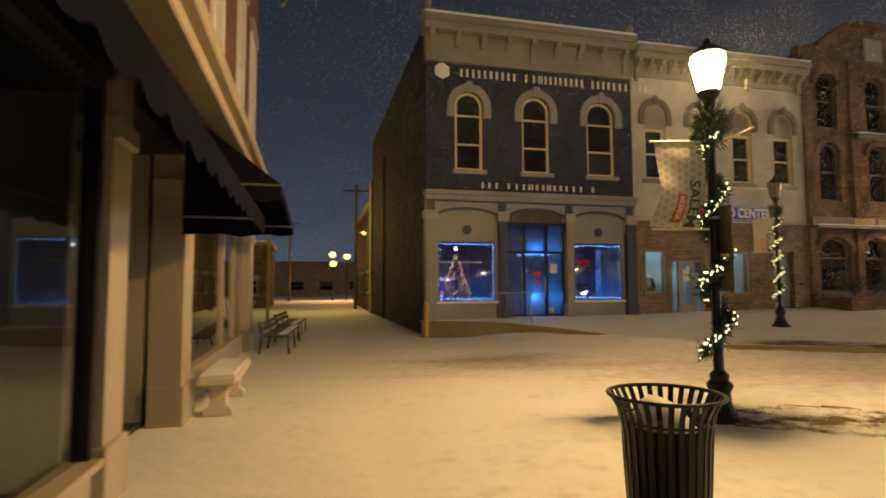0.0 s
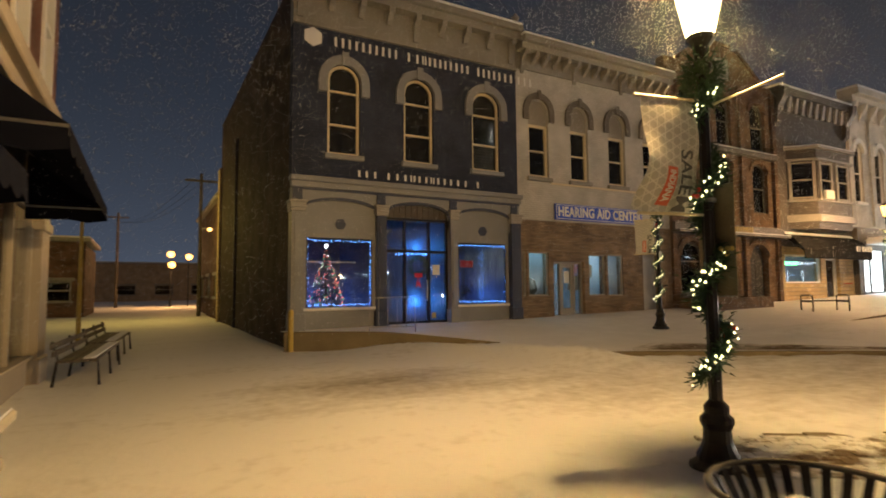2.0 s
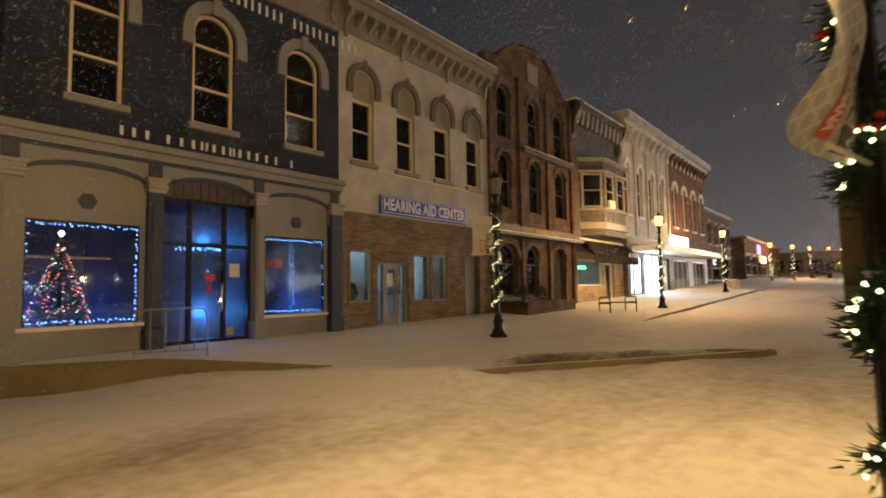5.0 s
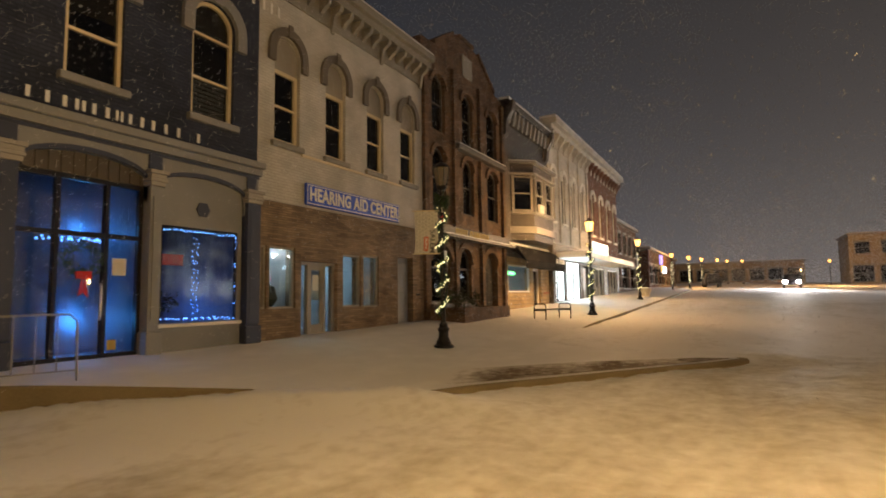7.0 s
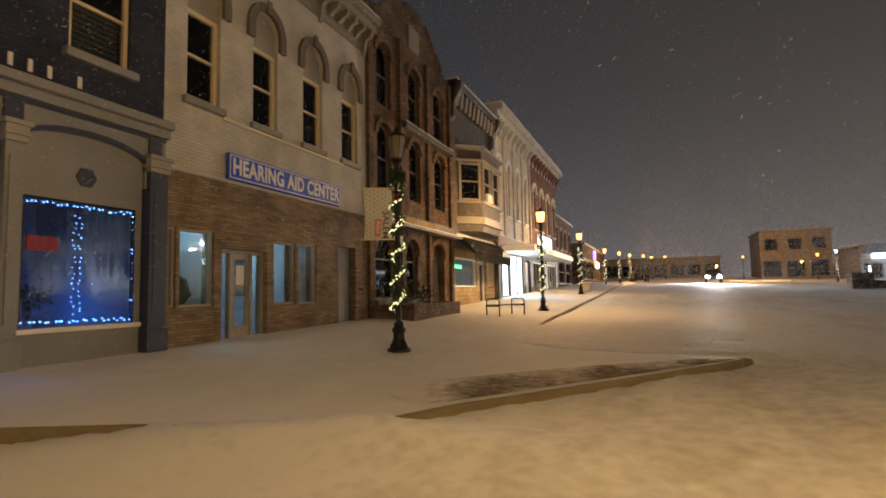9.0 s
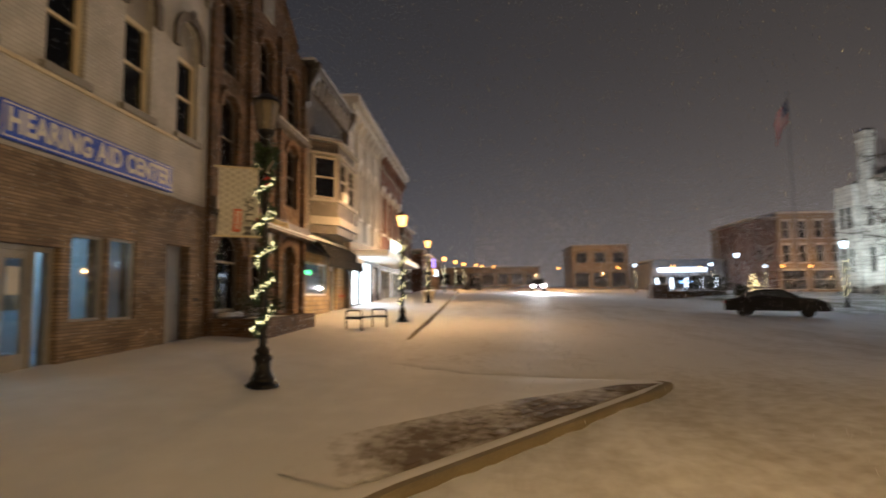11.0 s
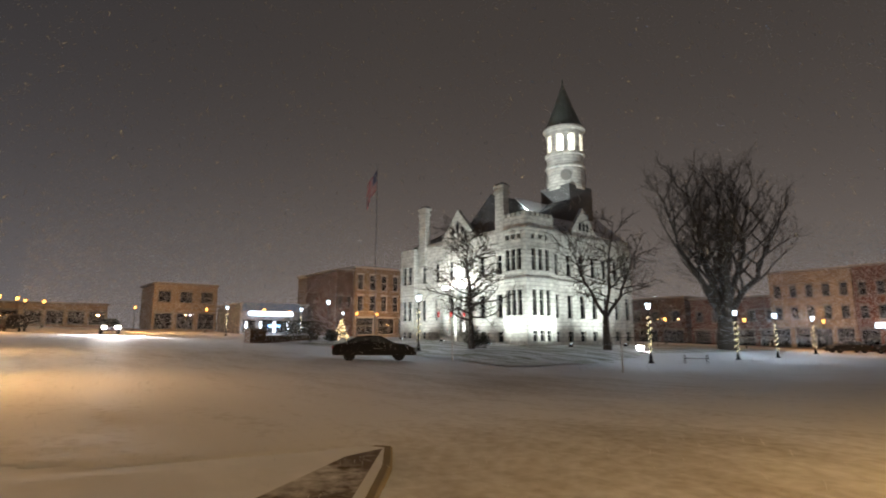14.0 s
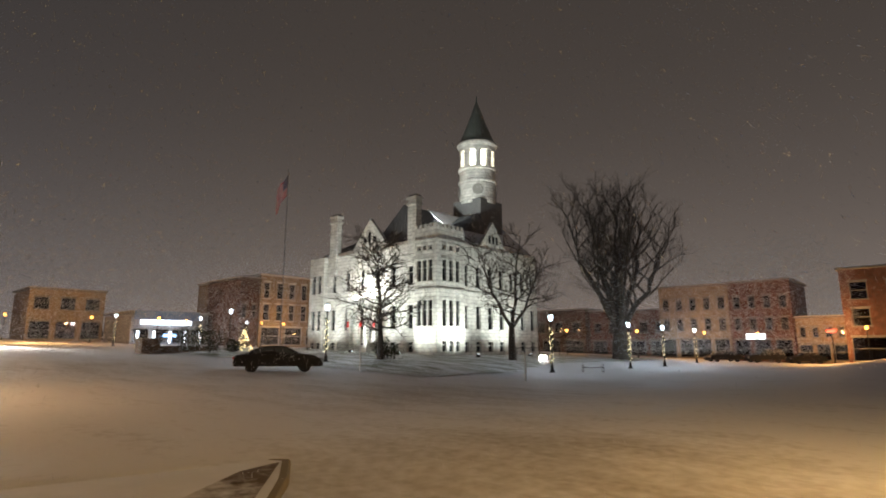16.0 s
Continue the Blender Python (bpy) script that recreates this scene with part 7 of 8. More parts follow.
    return cx, cy


ccx, ccy = courthouse()
for x, y, tx, ty, tz, pw in ((2.2, 4.2, 1.6, 0, 7, 2600), (9.0, 5.0, 9.5, 0, 8.5, 4300), (18.0, 4.2, 19, 0, 8, 2400), (-4.2, -2.5, 0, -2.5, 7, 4000), (-4.2, -12, 0, -12, 8, 3300)):
    lamp_light("flood_light", (ccx + x, ccy + y, ground_at(ccx + x, ccy + y) + 0.5), pw, (0.90, 1.0, 0.93), 0.15, spot=120, aim=(ccx + tx, ccy + ty, tz), blend=0.8)
lamp_light("balcony_flood_light", (ccx + 11.4, ccy + 0.45, 8.4), 450, (0.95, 1.0, 0.95), 0.15)
lamp_light("roof_flood_light", (49.0, -33.6, 15.3), 11000, (0.92, 1.0, 0.95), 0.2, spot=52, aim=(53.1, -47, 24.5))
fl = root("flood_lamp", pose(49.0, -33.6, 14.1), "small roof flood lamp aimed at the clock tower", "lamp", "flood lamps")
part("stem", tube(bmesh.new(), [(0, 0, 0), (0, 0, 0.95)], 0.04), BLACKMETAL, fl)
part("case", B(-0.18, 0.18, -0.12, 0.12, 0.9, 1.12, bevel=0.02), BLACKMETAL, fl)
fl = root("flood_lamp", pose(35.6, -34.6, ground_at(35.6, -34.6)), "bright ground flood lamp on the lawn", "lamp", "flood lamps")
part("case", B(-0.2, 0.2, -0.14, 0.14, 0.0, 0.5, bevel=0.03), BLACKMETAL, fl)
part("lens", B(-0.26, -0.201, -0.13, 0.13, 0.12, 0.46), HEADLIGHT, fl)
lens2 = part("lens", B(-0.18, 0.18, 0.142, 0.17, 0.1, 0.46), HEADLIGHT, fl)

# low railing before the west side of the courthouse
rail = root("railing", pose(40.5, -36, ground_at(40.5, -36)), "low dark railing and steps beside the courthouse", "railing")
for i in range(8):
    part("post", tube(bmesh.new(), [(0.1 * i, -1.6 * i, -0.3), (0.1 * i, -1.6 * i, 1.0)], 0.03), BLACKMETAL, rail)
part("rail", tube(bmesh.new(), [(0, 0, 1.0), (0.7, -11.2, 1.0)], 0.035), BLACKMETAL, rail)


# ---------------------------------------------------------------- trees
def bare_tree(loc, height, width, trunk, seed, label, leaders, fork, lift, laterals, side, fine, lean=0.0, low=0.2):
    """Trunk to its fork, leaders to their tips, laterals out to the crown's edge, side shoots and twigs on them.
    leaders: (x, y, share of the height) of each tip, x and y in halves of the width."""
    rnd = random.Random(seed)
    t = root("tree", pose(*loc), label, "tree", "bare trees on the square")
    tb, lb, fb = bmesh.new(), bmesh.new(), bmesh.new()
    zf = height * fork
    tube(tb, [(0, 0, -0.25), (0.02, 0.0, 0.25), (0.04, 0.03, zf * 0.5), (0, 0.05, zf)], trunk * 1.45, trunk * 0.86, seg=12)
    half = width / 2

    def grow(p, d, length, bend, wobble, n):
        pts, q, dd = [p.copy()], p.copy(), d.normalized()
        for i in range(n):
            dd = (dd + Vector((rnd.gauss(0, wobble) + lean * 0.05, rnd.gauss(0, wobble), rnd.gauss(0, wobble * 0.7) + bend))).normalized()
            q = q + dd * (length / n)
            pts.append(q.copy())
        return pts

    for lx, ly, share in leaders:
        base, tip = Vector((0, 0.05, zf * rnd.uniform(0.86, 1.0))), Vector((lx * half, ly * half, height * share))
        n = 7
        main = []
        for i in range(n + 1):
            f = i / n
            p = base.lerp(tip, f)
            out = math.sin(f * math.pi) * 0.12 * half
            p += Vector((lx * out, ly * out, 0)) + Vector((rnd.gauss(0, 0.035), rnd.gauss(0, 0.035), 0)) * half * min(1, f * 3) * 0.8
            main.append(p)
        r0 = trunk * (0.80 if len(leaders) < 3 else 0.56)
        tube(lb, main, r0, 0.035, seg=8)
        for k in range(laterals):
            f = low + (1 - low) * (k + rnd.random()) / laterals
            i = min(n - 1, int(f * n))
            p = main[i].lerp(main[i + 1], f * n - i)
            az = 2.4 * k + rnd.gauss(0, 0.5)
            reach = half * (0.62 * (1 - 0.62 * f) + 0.14) * (1.4 if len(leaders) == 1 else 1.15) * rnd.uniform(0.8, 1.2)
            d = Vector((math.cos(az), math.sin(az), lift + 0.5 * f))
            lat = grow(p, d, reach * (1 + 0.4 * lift), 0.05 + 0.06 * lift, 0.17, 5)
            r1 = max(0.03, r0 * 0.42 * (1 - 0.7 * f))
            tube(lb, lat, r1 * 1.15, 0.028, seg=5, cap=False)
            for m in range(side):
                g = 0.25 + 0.75 * (m + rnd.random()) / side
                i = min(4, int(g * 5))
                q = lat[i].lerp(lat[i + 1], g * 5 - i)
                way = (lat[i + 1] - lat[i]).normalized()
                sd = way.cross(Vector((rnd.gauss(0, 1), rnd.gauss(0, 1), rnd.gauss(0, 1)))).normalized()
                shoot = grow(q, way * 0.7 + sd * 0.9 + Vector((0, 0, 0.25 * lift + 0.1)), reach * rnd.uniform(0.30, 0.55), 0.05 + 0.05 * lift, 0.2, 3)
                tube(fb, shoot, max(0.026, r1 * 0.45) if lift < 0.5 else 0.024, 0.014, seg=4, cap=False)
                for w in range(fine):
                    v = shoot[rnd.randrange(1, 4)]
                    tw = grow(v, (shoot[3] - shoot[2]).normalized() * 0.8 + Vector((rnd.gauss(0, 0.7), rnd.gauss(0, 0.7), rnd.gauss(0.1, 0.5) + 0.5 * lift)), reach * rnd.uniform(0.14, 0.30) * (1.5 if lift > 0.8 else 1.0), 0.02, 0.16, 2)
                    tube(fb, tw, 0.017 if lift < 0.5 else 0.013, 0.008, seg=3, cap=False)
    part("trunk", tb, BARK, t, smooth=True)
    part("branchwork", lb, BARK, t, "bare knotted limbs", smooth=True)
    part("crown", fb, BARK, t, "bare shoots and fine twigs")
    return t


bare_tree((39.5, -17.6, ground_at(39.5, -17.6)), 9.0, 6.8, 0.22, 11, "bare pruned tree with one leader and spreading branches on the lawn",
          ((0.10, 0.05, 1.0),), 0.22, 0.10, 36, 9, 4, low=0.02)
bare_tree((36.6, -31.1, ground_at(36.6, -31.1)), 11.6, 8.6, 0.30, 23, "bare pruned tree with two forked limbs before the courthouse",
          ((0.52, 0.50, 0.90), (-0.14, -0.14, 1.0), (-0.45, -0.45, 0.78)), 0.26, 0.12, 15, 8, 4)
bare_tree((34.6, -49.6, ground_at(34.6, -49.6)), 18.4, 13.5, 0.78, 37, "tall bare vase-shaped tree with fine twigs",
          ((0.62, 0.60, 0.92), (0.30, 0.36, 1.0), (0.0, -0.1, 0.98), (-0.30, -0.42, 0.92), (-0.62, -0.66, 0.74), (0.5, -0.3, 0.9), (-0.4, 0.4, 0.9)),
          0.19, 0.85, 13, 7, 7)


def tree_shrub(x, y, r, seed, label="dark shrub with snow at its foot"):
    s = root("shrub", pose(x, y, ground_at(x, y)), label, "shrub", "shrubs")
    part("leaves", twig_ball((0, 0, r * 0.9), r, 900, seed, 0.16), SHRUB, s)
    part("stem", lathe(bmesh.new(), [(0.06, -0.1), (0.04, r)], 6), BARK, s)


tree_shrub(40.2, -18.9, 1.0, 3)
tree_shrub(60.2, -12.2, 1.5, 4)
tree_shrub(58.8, -13.2, 1.5, 5)
tree_shrub(57.2, -14.6, 0.6, 6)


def hedge_wall():
    w = root("planter_wall", pose(61.6, -8.6, ground_at(61.6, -8.6)), "dark brick planter wall at the corner of the square", "planter")
    bm = bmesh.new()
    box(bm, -0.8, 0.8, -0.8, 0.8, -0.5, 1.3)
    box(bm, -0.3, 0.3, -6.5, -0.8, -0.5, 0.7)
    part("wall", bm, BROWNBRICK, w)
    part("cap", B(-0.9, 0.9, -0.9, 0.9, 1.302, 1.42, bevel=0.03), CURB, w)


hedge_wall()
sx, sy = 58.2, -16.2
xt = root("christmas_tree", pose(sx, sy, ground_at(sx, sy)), "small outdoor christmas tree wrapped in warm lights", "christmas tree")
rnd = random.Random(9)
bm = bmesh.new()
for i in range(600):
    f = rnd.random() ** 0.7
    a = rnd.random() * 6.283
    p = Vector((0.8 * f * math.cos(a), 0.8 * f * math.sin(a), 0.1 + 2.1 * (1 - f)))
    d = Vector((math.cos(a), math.sin(a), -0.3)) * 0.2
    s = Vector((-math.sin(a), math.cos(a), 0)) * 0.05
    bm.faces.new([bm.verts.new(q) for q in (p - s, p + s, p + d)])
part("foliage", bm, LEAF, xt)
part("lights", bulb_mesh([(0.85 * f * math.cos(a), 0.85 * f * math.sin(a), 0.1 + 2.1 * (1 - f)) for f, a in [(rnd.random() ** 0.7, rnd.random() * 6.283) for _ in range(70)]], 0.05), glow("amber_bulb", (1.0, 0.75, 0.35), 5), xt)


def sign_post(x, y, h, label, plate=False):
    s = root("sign_post", pose(x, y, ground_at(x, y)), label, "sign post", "sign posts")
    part("post", B(-0.04, 0.04, -0.03, 0.03, -0.2, h), STEEL, s)
    if plate:
        part("plate", B(-0.02, 0.0, -0.25, 0.25, h - 0.7, h), STEEL, s)


sign_post(33.5, -10.7, 2.6, "grey metal sign post at the curb")
sign_post(24.4, -14.9, 1.5, "thin grey metal post at the curb")

# flagpole with the national flag
fp = root("flagpole", pose(61.6, -22.3, ground_at(61.6, -22.3)), "tall flagpole with the stars and stripes flying", "flagpole")
part("pole", lathe(bmesh.new(), [(0.08, -0.2), (0.035, 20.6)], 8), GREYPAINT, fp)
part("ball", lathe(bmesh.new(), [(0.02, 20.6), (0.1, 20.7), (0.02, 20.8)], 8), STEEL, fp)
FLAGRED = mat("flag_red", (0.55, 0.05, 0.06), 0.8, var=0.1, bump=0.03)
FLAGWHITE = mat("flag_white", (0.75, 0.75, 0.75), 0.8, var=0.05, bump=0.03)
FLAGBLUE = mat("flag_blue", (0.02, 0.03, 0.14), 0.8, var=0.1, bump=0.03)


def flag_point(u, v):
    """u along the fly, v down the hoist; it hangs slack and blows."""
    du = Vector((0.50, 0.86, 0)).normalized()
    p = Vector((0, 0, 20.2)) + Vector((0, 0, -2.4 * v)) + du * (1.25 * u) + Vector((0, 0, -2.6 * u * (0.75 + 0.25 * u)))
    return p + Vector((0.42, -0.55, 0)) * 0.28 * math.sin(u * 7 + v * 1.5) * (0.3 + u)


def flag_strip(u0, u1, v0, v1, m, name, off=0.0):
    bm = bmesh.new()
    n = 14
    rows = [[bm.verts.new(flag_point(u0 + (u1 - u0) * i / n, v) + Vector((-0.5, 0.6, 0)) * off) for v in (v0, v1)] for i in range(n + 1)]
    for a, b in zip(rows, rows[1:]):
        bm.faces.new((a[0], b[0], b[1], a[1]))
    return part(name, bm, m, fl_ob)


fl_ob = root("flag", pose(0, 0, 0), "", "")
fl_ob.parent = fp
for i in range(13):
    u0 = 0.4 if i < 7 else 0.0
    flag_strip(u0, 1.0, i / 13, (i + 1) / 13, FLAGRED if i % 2 == 0 else FLAGWHITE, "stripe")
flag_strip(0.0, 0.4, 0.0, 7 / 13, FLAGBLUE, "canton")
stars = bulb_mesh([flag_point(0.03 + 0.34 * (i + 0.5 * (j % 2)) / 6, 0.03 + 0.47 * j / 9) + Vector((sd * 0.01, -sd * 0.012, 0)) for i in range(6) for j in range(9) for sd in (1, -1)], 0.035)
part("stars", stars, FLAGWHITE, fl_ob)


# ---------------------------------------------------------------- cars
def car(loc, yaw, paint, label, lights=False, kind="sedan"):
    c = root("car", pose(*loc, 0, 0, yaw), label, "car", "parked cars")
    L, W = (4.8, 1.8) if kind == "sedan" else (5.0, 1.95)
    if kind == "sedan":
        prof = [(-2.38, 0.34), (-2.40, 0.62), (-2.30, 0.94), (-1.75, 1.03), (-1.05, 1.38), (-0.35, 1.46), (0.35, 1.43), (1.15, 1.03), (1.9, 0.92), (2.30, 0.74), (2.38, 0.50), (2.34, 0.30)]
    else:
        prof = [(-2.45, 0.42), (-2.5, 0.8), (-2.42, 1.15), (-2.2, 1.72), (-1.6, 1.84), (0.2, 1.80), (0.95, 1.22), (2.1, 1.10), (2.42, 0.85), (2.45, 0.42)]
    zb = 1.0 if kind == "sedan" else 1.18
    bm = bmesh.new()
    rows = []
    for yy, sc in ((-W / 2, 0), (-W / 2 + 0.07, 1), (W / 2 - 0.07, 1), (W / 2, 0)):
        row = []
        for x, z in prof:
            z2 = z if sc else (min(z, zb) if z > zb else z)
            inset = 0.0
            yv = yy
            if z > zb:
                yv = yy * (0.80 if sc else 0.98)
                z2 = z if sc else zb
            row.append(bm.verts.new((x * (0.985 if not sc else 1), yv, z2)))
        rows.append(row)
    n = len(prof)
    for a, b in zip(rows, rows[1:]):
        for i in range(n - 1):
            try:
                bm.faces.new((a[i], a[i + 1], b[i + 1], b[i]))
            except ValueError:
                pass
    for r in (rows[0], rows[-1]):
        bm.faces.new(r)
    bm.faces.new((rows[0][0], rows[1][0], rows[2][0], rows[3][0], rows[3][-1], rows[2][-1], rows[1][-1], rows[0][-1]))
    bmesh.ops.recalc_face_normals(bm, faces=bm.faces[:])
    bmesh.ops.bevel(bm, geom=[e for e in bm.edges if len(e.link_faces) == 2 and e.calc_face_angle(0) > 0.35], offset=0.05, segments=2, affect="EDGES", clamp_overlap=True)
    part("body", bm, paint, c, smooth=False)
    # windows set on the cabin sides
    for s in (-1, 1):
        yb, yt = s * (W / 2 * 0.93), s * (W / 2 * 0.735)
        quads = ([(-1.45, -0.28, -0.98, -0.30), (-0.20, 0.85, -0.22, 0.32)] if kind == "sedan" else [(-2.0, -0.9, -1.9, -0.9), (-0.8, 0.7, -0.8, 0.15)])
        for xa, xb, xc, xd in quads:
            g = bmesh.new()
            zt = 1.36 if kind == "sedan" else 1.72
            vs = [(xa, yb * 1.0, zb + 0.04), (xb, yb, zb + 0.04), (xd, yt * 1.06, zt), (xc, yt * 1.06, zt)]
            vs2 = [(x, y + s * 0.02, z) for x, y, z in vs]
            a = [g.verts.new(v) for v in vs]
            b = [g.verts.new(v) for v in vs2]
            g.faces.new(a)
            g.faces.new(b)
            for i in range(4):
                g.faces.new((a[i], a[(i + 1) % 4], b[(i + 1) % 4], b[i]))
            part("side_window", g, WINTINT, c)
        part("mirror", B(0.78, 0.95, s * (W / 2), s * (W / 2 + 0.16), zb - 0.02, zb + 0.12, bevel=0.02), paint, c)
    for x in (-1.42, 1.42):
        for s in (-1, 1):
            w = root("wheel", pose(x, s * (W / 2 - 0.10), 0.33, 90, 0, 0), "", "")
            w.parent = c
            part("tyre", lathe(bmesh.new(), [(0.22, -0.11), (0.31, -0.11), (0.335, -0.08), (0.335, 0.08), (0.31, 0.11), (0.22, 0.11)], 24), TYRE, w)
            rm = lathe(bmesh.new(), [(0.22, -0.1), (0.22, 0.1)], 20)
            for k in range(5):
                a = 2 * math.pi * k / 5
                tube(rm, [(0.03 * math.cos(a), 0.03 * math.sin(a), -0.1 * s * -1), (0.21 * math.cos(a), 0.21 * math.sin(a), -0.1 * s * -1)], 0.03, seg=4)
            part("rim", rm, ALLOY, w)
    for s in (-1, 1):
        part("headlight", B(2.30, 2.43 if kind == "sedan" else 2.52, s * 0.5, s * 0.88, 0.60, 0.60 + (0.16 if kind == "sedan" else 0.3), bevel=0.02), HEADLIGHT if lights else ALLOY, c)
        part("tail_light", B(-2.42, -2.34, s * 0.55, s * 0.85, 0.72, 0.86, bevel=0.02), RED, c)
    part("bumper", B(2.32, 2.44, -0.75, 0.75, 0.34, 0.52, bevel=0.03), paint, c)
    part("snow", B(-0.75, 0.3, -0.6, 0.6, 1.462 if kind == "sedan" else 1.83, 1.49 if kind == "sedan" else 1.86, bevel=0.01), SNOW_CAP, c)
    return c


WINTINT = mat("tinted_car_glass", (0.075, 0.085, 0.085), 0.08, var=0.2, bump=0.0, spec=0.8)
car((35.4, -6.3, ground_at(35.4, -6.3) - 0.02), -121, CARPAINT, "dark sedan parked at the curb of the square, dusted with snow")
car((82.0, 1.3, ground_at(82, 1.3)), 176, CARPAINT, "car standing in the street with bright headlights on", lights=True, kind="suv")
for s in (-0.7, 0.7):
    lamp_light("headlight_beam", (79.2, 1.4 + s, ground_at(79, 1.4) + 0.95), 11000, (1.0, 0.96, 0.88), 0.05, spot=100, aim=(72, 2.0 + s * 3, 0.2), blend=0.5)
car((84.0, 10.3, ground_at(84, 10.3)), 8, CARPAINT, "dark van parked along the far curb", kind="suv")
car((25.8, -75.4, ground_at(25.8, -75.4)), 40, CARPAINT, "dark pickup parked across the square", kind="suv")
car((21.5, -78.8, ground_at(21.5, -78.8)), 40, CARPAINT, "dark sedan parked across the square")
car((30.0, -72.0, ground_at(30, -72)), 45, CARPAINT, "snow-dusted car parked across the square")
car((128, -22, ground_at(128, -22)), 100, CARPAINT, "dark car parked before the far shops", lights=False, kind="suv")


# ---------------------------------------------------------------- buildings round the square
plain_block(52.5, 66, 17.0, 28, 1.3, 8.4, DARKBRICK, "two-storey dark brick building past the white block", "s", ((4.2, 6.2),), 5, shop=(0.8, 3.0, 3))
plain_block(68, 96, 16.0, 28, 1.9, 6.6, DARKBRICK, "single-storey brick shops along the street", "s", (), 0, shop=(0.8, 3.0, 7))
sg = root("shop_sign", pose(70, 14.6, 4.9), "small lit projecting shop signs along the street", "sign")
part("white_panel", B(0, 2.0, 0, 0.2, -1.0, -0.3, bevel=0.03), WHITENEON, sg)
part("bracket", B(0.8, 1.2, 0.2, 1.42, -0.8, -0.6), BLACKMETAL, sg)
part("purple_panel", B(-2.2, -1.3, 0, 0.2, -0.1, 0.9, bevel=0.03), PURPLE, sg)
part("yellow_panel", B(-1.2, -0.4, 0, 0.2, -0.9, -0.2, bevel=0.03), AMBERLIT, sg)
plain_block(128, 140, -4, 22, 3.2, 7.4, TANBRICK, "long low storefront building across the far street", "w", (), 0, shop=(0.7, 3.0, 8), glassm=DARKGLASS)
plain_block(116.5, 128, -20.5, -9.5, 2.6, 11.0, TANBRICK, "two-storey tan brick building across the square", "w", ((5.2, 7.2),), 3, shop=(0.4, 3.2, 3), winw=0.6)
plain_block(103, 116, -33, -20.6, 1.9, 7.0, GREYPAINT, "low shop with a glowing sign across the square", "w", (), 0, shop=(0.4, 2.6, 4))
gs = root("shop_sign", pose(102.4, -26.5, 0), "long glowing white and blue shop sign", "sign")
part("white_panel", B(0, 0.25, -3.4, 4.6, 5.2, 5.9, bevel=0.05), WHITENEON, gs)
part("blue_panel", B(0.05, 0.5, -4.8, 5.6, 6.0, 7.4), POSTER_B, gs)
part("blue_strip", B(0.0, 0.2, -1.0, 1.0, 3.2, 3.6), BLUENEON, gs)
for yy in (-5.0, -2.5, 0.0, 2.5, 5.0):
    part("column_light", B(-0.1, 0.1, yy - 0.12, yy + 0.12, 2.2, 4.1), WHITENEON, gs)
plain_block(93.5, 118, -60, -37.5, 1.5, 13.8, TANBRICK, "three-storey brick block with pale window heads", "w", ((4.6, 7.4), (8.4, 11.2)), 9, shop=(0.4, 3.4, 5), winw=0.5, trim=WHITEP)
plain_block(93.8, 106, -37.4, -34, 1.5, 13.0, DARKBRICK, "narrow brick building beside the block", "w", ((5, 7.2),), 2)
# south side of the square, turned towards it
def south(x0, x1, y, z0, h, wall, label, floors, cols, shop, trim=CORNICE):
    return plain_block(x0, x1, y - 12, y, z0, z0 + h, wall, label, "n", floors, cols, shop=shop, trim=trim)


south(30.9, 41.4, -80, -0.6, 11.4, TANBRICK, "three-storey tan building across the square", ((4.6, 6.4), (7.8, 9.6)), 5, (0.5, 3.2, 4))
south(22.7, 30.8, -80, -0.7, 11.6, REDBRICK, "red brick building with pale upper windows across the square", ((4.6, 6.4), (7.8, 9.6)), 4, (0.5, 3.2, 3))
south(16.6, 22.6, -81, -0.8, 6.2, TANBRICK, "low tan shop across the square", ((3.6, 5.0),), 4, (0.5, 2.6, 3))
south(-6, 16.4, -76, -0.7, 12.0, REDBRICK, "tall red brick building across the square", ((4.8, 7.0), (8.2, 10.4)), 6, (0.5, 3.4, 4))
south(41.6, 56, -84, -0.5, 8.2, REDBRICK, "two-storey brick building behind the trees", ((4.4, 6.2),), 5, (0.5, 3.0, 4))
south(57, 92, -84, -0.3, 8.6, DARKBRICK, "row of brick shops behind the courthouse", ((4.4, 6.4),), 9, (0.5, 3.0, 7))
rs = root("traffic_signal", pose(18.4, -80.3, -0.8), "red lit signal lamp on a pole across the square", "traffic light")
part("mast", lathe(bmesh.new(), [(0.09, 0), (0.07, 5.0)], 8), BLACKMETAL, rs)
part("lens", B(-0.5, 0.5, 0.1, 0.2, 4.2, 4.55, bevel=0.05), REDLIT, rs)
wl = root("shop_sign", pose(27.5, -79.7, 2.6), "small lit white shop sign across the square", "sign")
part("panel", B(-1.2, 1.2, 0, 0.2, 0, 0.7, bevel=0.03), WHITENEON, wl)


# ---------------------------------------------------------------- brick pavers laid bare by the wind
def in_poly(poly, x, y):
    inside = False
    for (xa, ya), (xb, yb) in zip(poly, poly[1:] + poly[:1]):
        if (ya > y) != (yb > y) and x < (xb - xa) * (y - ya) / (yb - ya) + xa:
            inside = not inside
    return inside


BED = [(13.72, 6.78), (9.45, 10.35), (9.25, 10.62), (9.55, 11.2), (10.6, 11.1), (12.4, 9.2), (13.6, 7.4)]


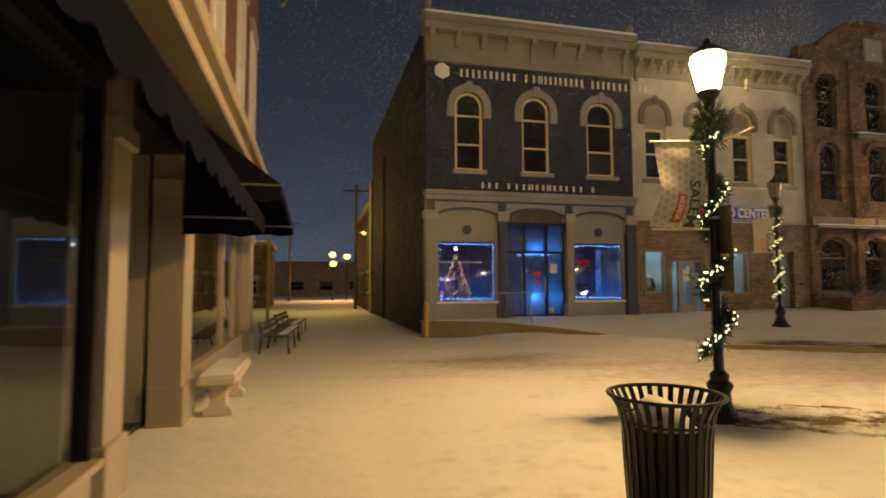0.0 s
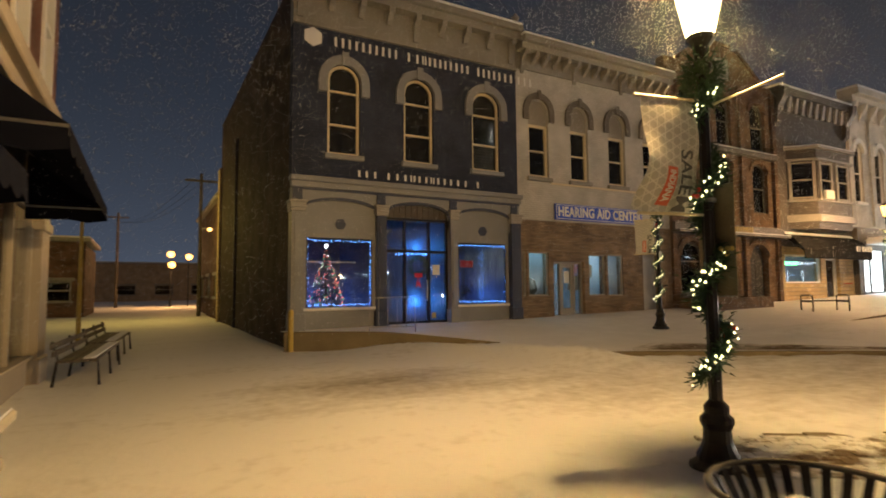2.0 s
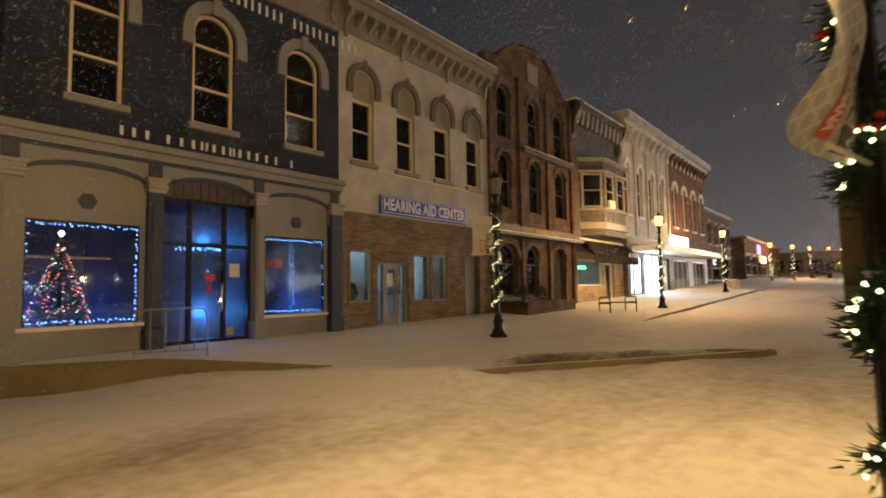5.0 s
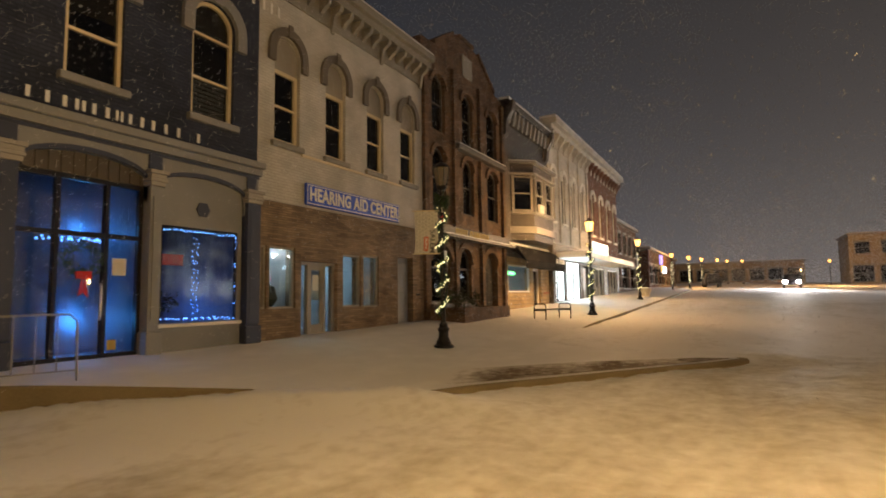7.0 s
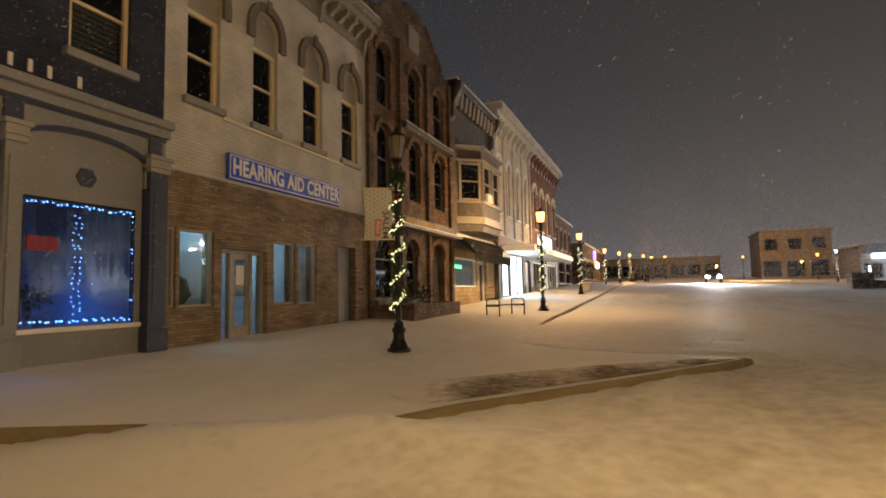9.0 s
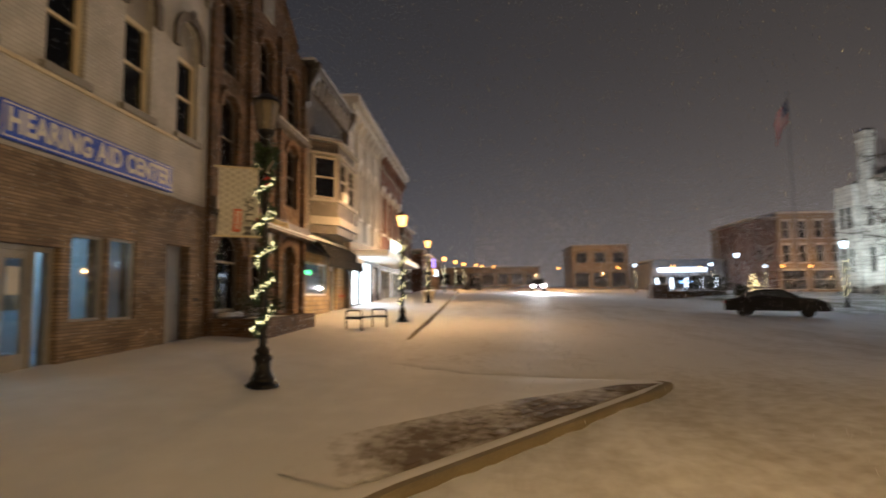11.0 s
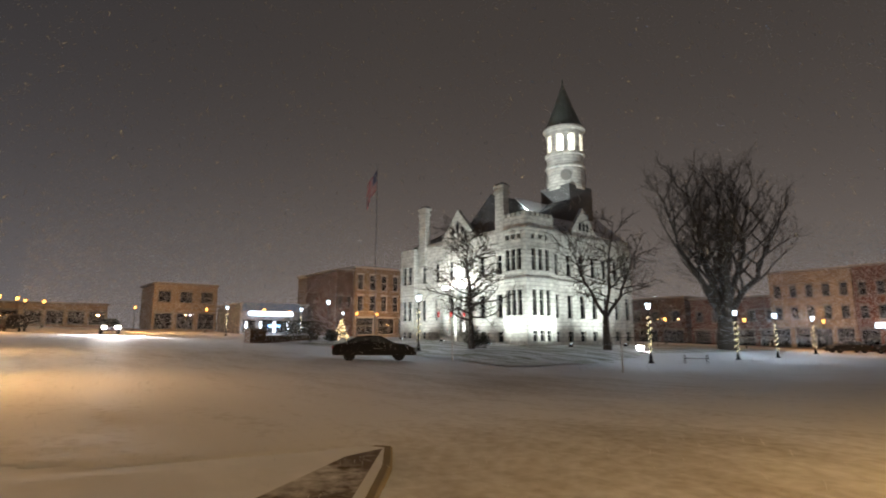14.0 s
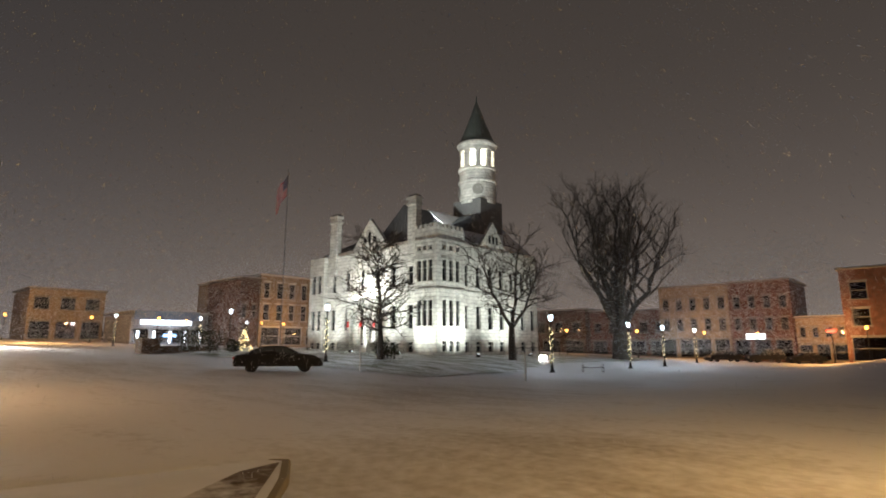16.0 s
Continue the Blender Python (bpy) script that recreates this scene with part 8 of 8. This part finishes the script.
def pavers():
    bed = bmesh.new()
    prism(bed, BED, "z", 0, 0.001)
    for v in bed.verts:
        v.co.z += walk_top(v.co.x, v.co.y) + 0.010
    part("bed", bed, PAVER, PAVE)["kind"] = "structure"
    pm = B(-0.148, 0.148, -0.073, 0.073, -0.03, 0.006, bevel=0.006)
    bmesh.ops.recalc_face_normals(pm, faces=pm.faces)
    me = bpy.data.meshes.new("paver")
    pm.to_mesh(me)
    pm.free()
    me.materials.append(PAVER)
    rnd = random.Random(5)
    count = 0
    ang = math.atan2(10.35 - 6.78, 9.45 - 13.72)
    ux, uy = math.cos(ang), math.sin(ang)
    for i in range(-4, 30):
        for j in range(-30, 30):
            s, t = i * 0.305 + (0.152 if j % 2 else 0), j * 0.155
            x, y = 13.72 + ux * s - uy * t, 6.78 + uy * s + ux * t
            if count < 300 and all(in_poly(BED, x + ux * p - uy * q, y + uy * p + ux * q) for p in (-0.16, 0.16) for q in (-0.08, 0.08)):
                ob = new("paver", me)
                ob.parent = PAVE
                ob.matrix_world = pose(x, y, walk_top(x, y) + 0.008 + rnd.uniform(-0.004, 0.004), rnd.gauss(0, 0.8), rnd.gauss(0, 0.8), math.degrees(ang) + rnd.gauss(0, 0.6))
                count += 1


def near_pavers():
    # the strip runs slantwise along the rounded corner of the near pavement
    turn = math.atan2(-0.55, 0.835)
    m = Matrix.Translation((4.05, 6.02, 0)) @ Matrix.Rotation(turn, 4, "Z")
    bm = bmesh.new()
    box(bm, 0.7, 3.7, -1.25, -0.1, -0.2, 0.062)
    bm.transform(m)
    strip = tagged(part("pavement_strip", bm, SNOW_WALK), "brick paver strip at the near curb under blown snow", "pavement", kind="structure")
    bm = bmesh.new()
    for k in range(9):
        a = m @ Vector((0.88 + 0.38 * k, -0.035, 0))
        top = ground_at(a.x, a.y) + (-0.045, -0.025, -0.008, 0.0, -0.012, 0.002, -0.006, 0.0, 0.004)[k]
        box(bm, 0.70 + 0.38 * k, 1.07 + 0.38 * k, -0.1, 0.03, -0.2, top)
    bm.transform(m)
    part("curb", bm, CURB, strip)["kind"] = "structure"
    pm = B(-0.098, 0.098, -0.048, 0.048, -0.02, 0.012, bevel=0.006)
    bmesh.ops.recalc_face_normals(pm, faces=pm.faces)
    me = bpy.data.meshes.new("paver")
    pm.to_mesh(me)
    pm.free()
    me.materials.append(PAVER_NEAR)
    rnd = random.Random(6)
    for i in range(14):
        for j in range(11):
            p = m @ Vector((0.84 + i * 0.206 + (0.1 if j % 2 else 0), -0.17 - j * 0.104, 0))
            ob = new("paver", me)
            ob.parent = strip
            ob.matrix_world = pose(p.x, p.y, ground_at(p.x, p.y) + 0.004 + rnd.uniform(-0.006, 0.003), rnd.gauss(0, 1), rnd.gauss(0, 1), math.degrees(turn) + rnd.gauss(0, 0.8))


pavers()
near_pavers()


# ---------------------------------------------------------------- falling snow
def falling_snow():
    """Wind-driven flakes: small and thick round the lit lamp, enlarged and dense far off as haze."""
    rng = np.random.default_rng(12)
    wind = np.array((-0.55, 0.25, -0.8))
    wind = wind / np.linalg.norm(wind)
    eyes = np.array([(-0.35 + 0.1 * k * 0.9, -0.3 + 0.98 * k, 1.6) for k in range(7)] + [(0.6 + 0.95 * k, 5.8 + 0.75 * k, 1.6) for k in range(8)])
    sets = []
    lamp = np.array((4.06, 4.87, 4.1))
    sets.append((lamp + rng.normal(size=(8000, 3)) * (1.0, 1.0, 0.8) * rng.uniform(0.3, 2.8, (8000, 1)), 0.0009, 0.021))
    sets.append((rng.uniform((-0.5, 2.5, 0.6), (17, 15.3, 11), (18000, 3)), 0.0013, 0.030))
    sets.append((rng.uniform((6, -3, 2.6), (17, 9, 10), (8000, 3)), 0.0016, 0.045))
    sets.append((rng.uniform((-2.5, 7, 0.6), (18, 15.4, 10.5), (60000, 3)), 0.0019, 0.032))
    sets.append((rng.uniform((15, -6, 0.8), (50, 15, 14), (22000, 3)), 0.006, 0.035))
    sets.append((rng.uniform((10, -30, 0.5), (45, -2, 22), (40000, 3)), 0.006, 0.030))
    sets.append((rng.uniform((45, -28, 1.5), (95, 15, 20), (16000, 3)), 0.018, 0.045))
    # oversized flakes added as a veil that lifts the dark far buildings
    sets.append((rng.uniform((48, -72, 0.8), (92, 10, 13), (130000, 3)), 0.030, 0.06))
    sets.append((rng.uniform((14, -74, 0.8), (48, -44, 12), (60000, 3)), 0.030, 0.06))
    verts, faces, n = [], [], 0
    for pts, wide, long in sets:
        far = np.min(np.linalg.norm(pts[:, None, :] - eyes[None], axis=2), axis=1) > 3.0
        pts = pts[far & (pts[:, 2] > 0.6)]
        k = len(pts)
        d = wind + rng.normal(size=(k, 3)) * 0.22
        d = d / np.linalg.norm(d, axis=1)[:, None] * rng.uniform(0.35, 1.0, (k, 1)) * long
        s = np.cross(d, rng.normal(size=(k, 3)))
        s = s / np.linalg.norm(s, axis=1)[:, None] * wide * rng.uniform(0.6, 1.2, (k, 1))
        t = np.cross(d, s)
        t = t / np.linalg.norm(t, axis=1)[:, None] * wide
        quad = np.stack((pts - d, pts + s, pts + d, pts - s * 0.6 + t), axis=1)
        verts.append(quad.reshape(-1, 3))
        base = n + 4 * np.arange(k)[:, None]
        faces.append((base[:, None, :] + np.array(((0, 1, 2), (0, 2, 3), (0, 3, 1), (1, 3, 2)))[None]).reshape(-1, 3))
        n += 4 * k
    me = bpy.data.meshes.new("falling_snow")
    me.from_pydata(np.concatenate(verts).tolist(), [], np.concatenate(faces).tolist())
    me.materials.append(SNOW_CAP)
    ob = new("falling_snow", me)
    ob.visible_shadow = False
    return tagged(ob, "wind-driven snowflakes in the air, enlarged far ones as haze", "snow", kind="stuff")


falling_snow()

# small repeats that no one could count stay joined
for ob in list(bpy.data.objects):
    if ob.name.split(".")[0] in ("string_lights", "garland", "top_wreath", "fairy_lights", "greenery", "foliage", "red_light", "white_light", "green_light", "lights", "leaves", "crown", "branchwork", "stars", "bauble"):
        ob["kind"] = "stuff"
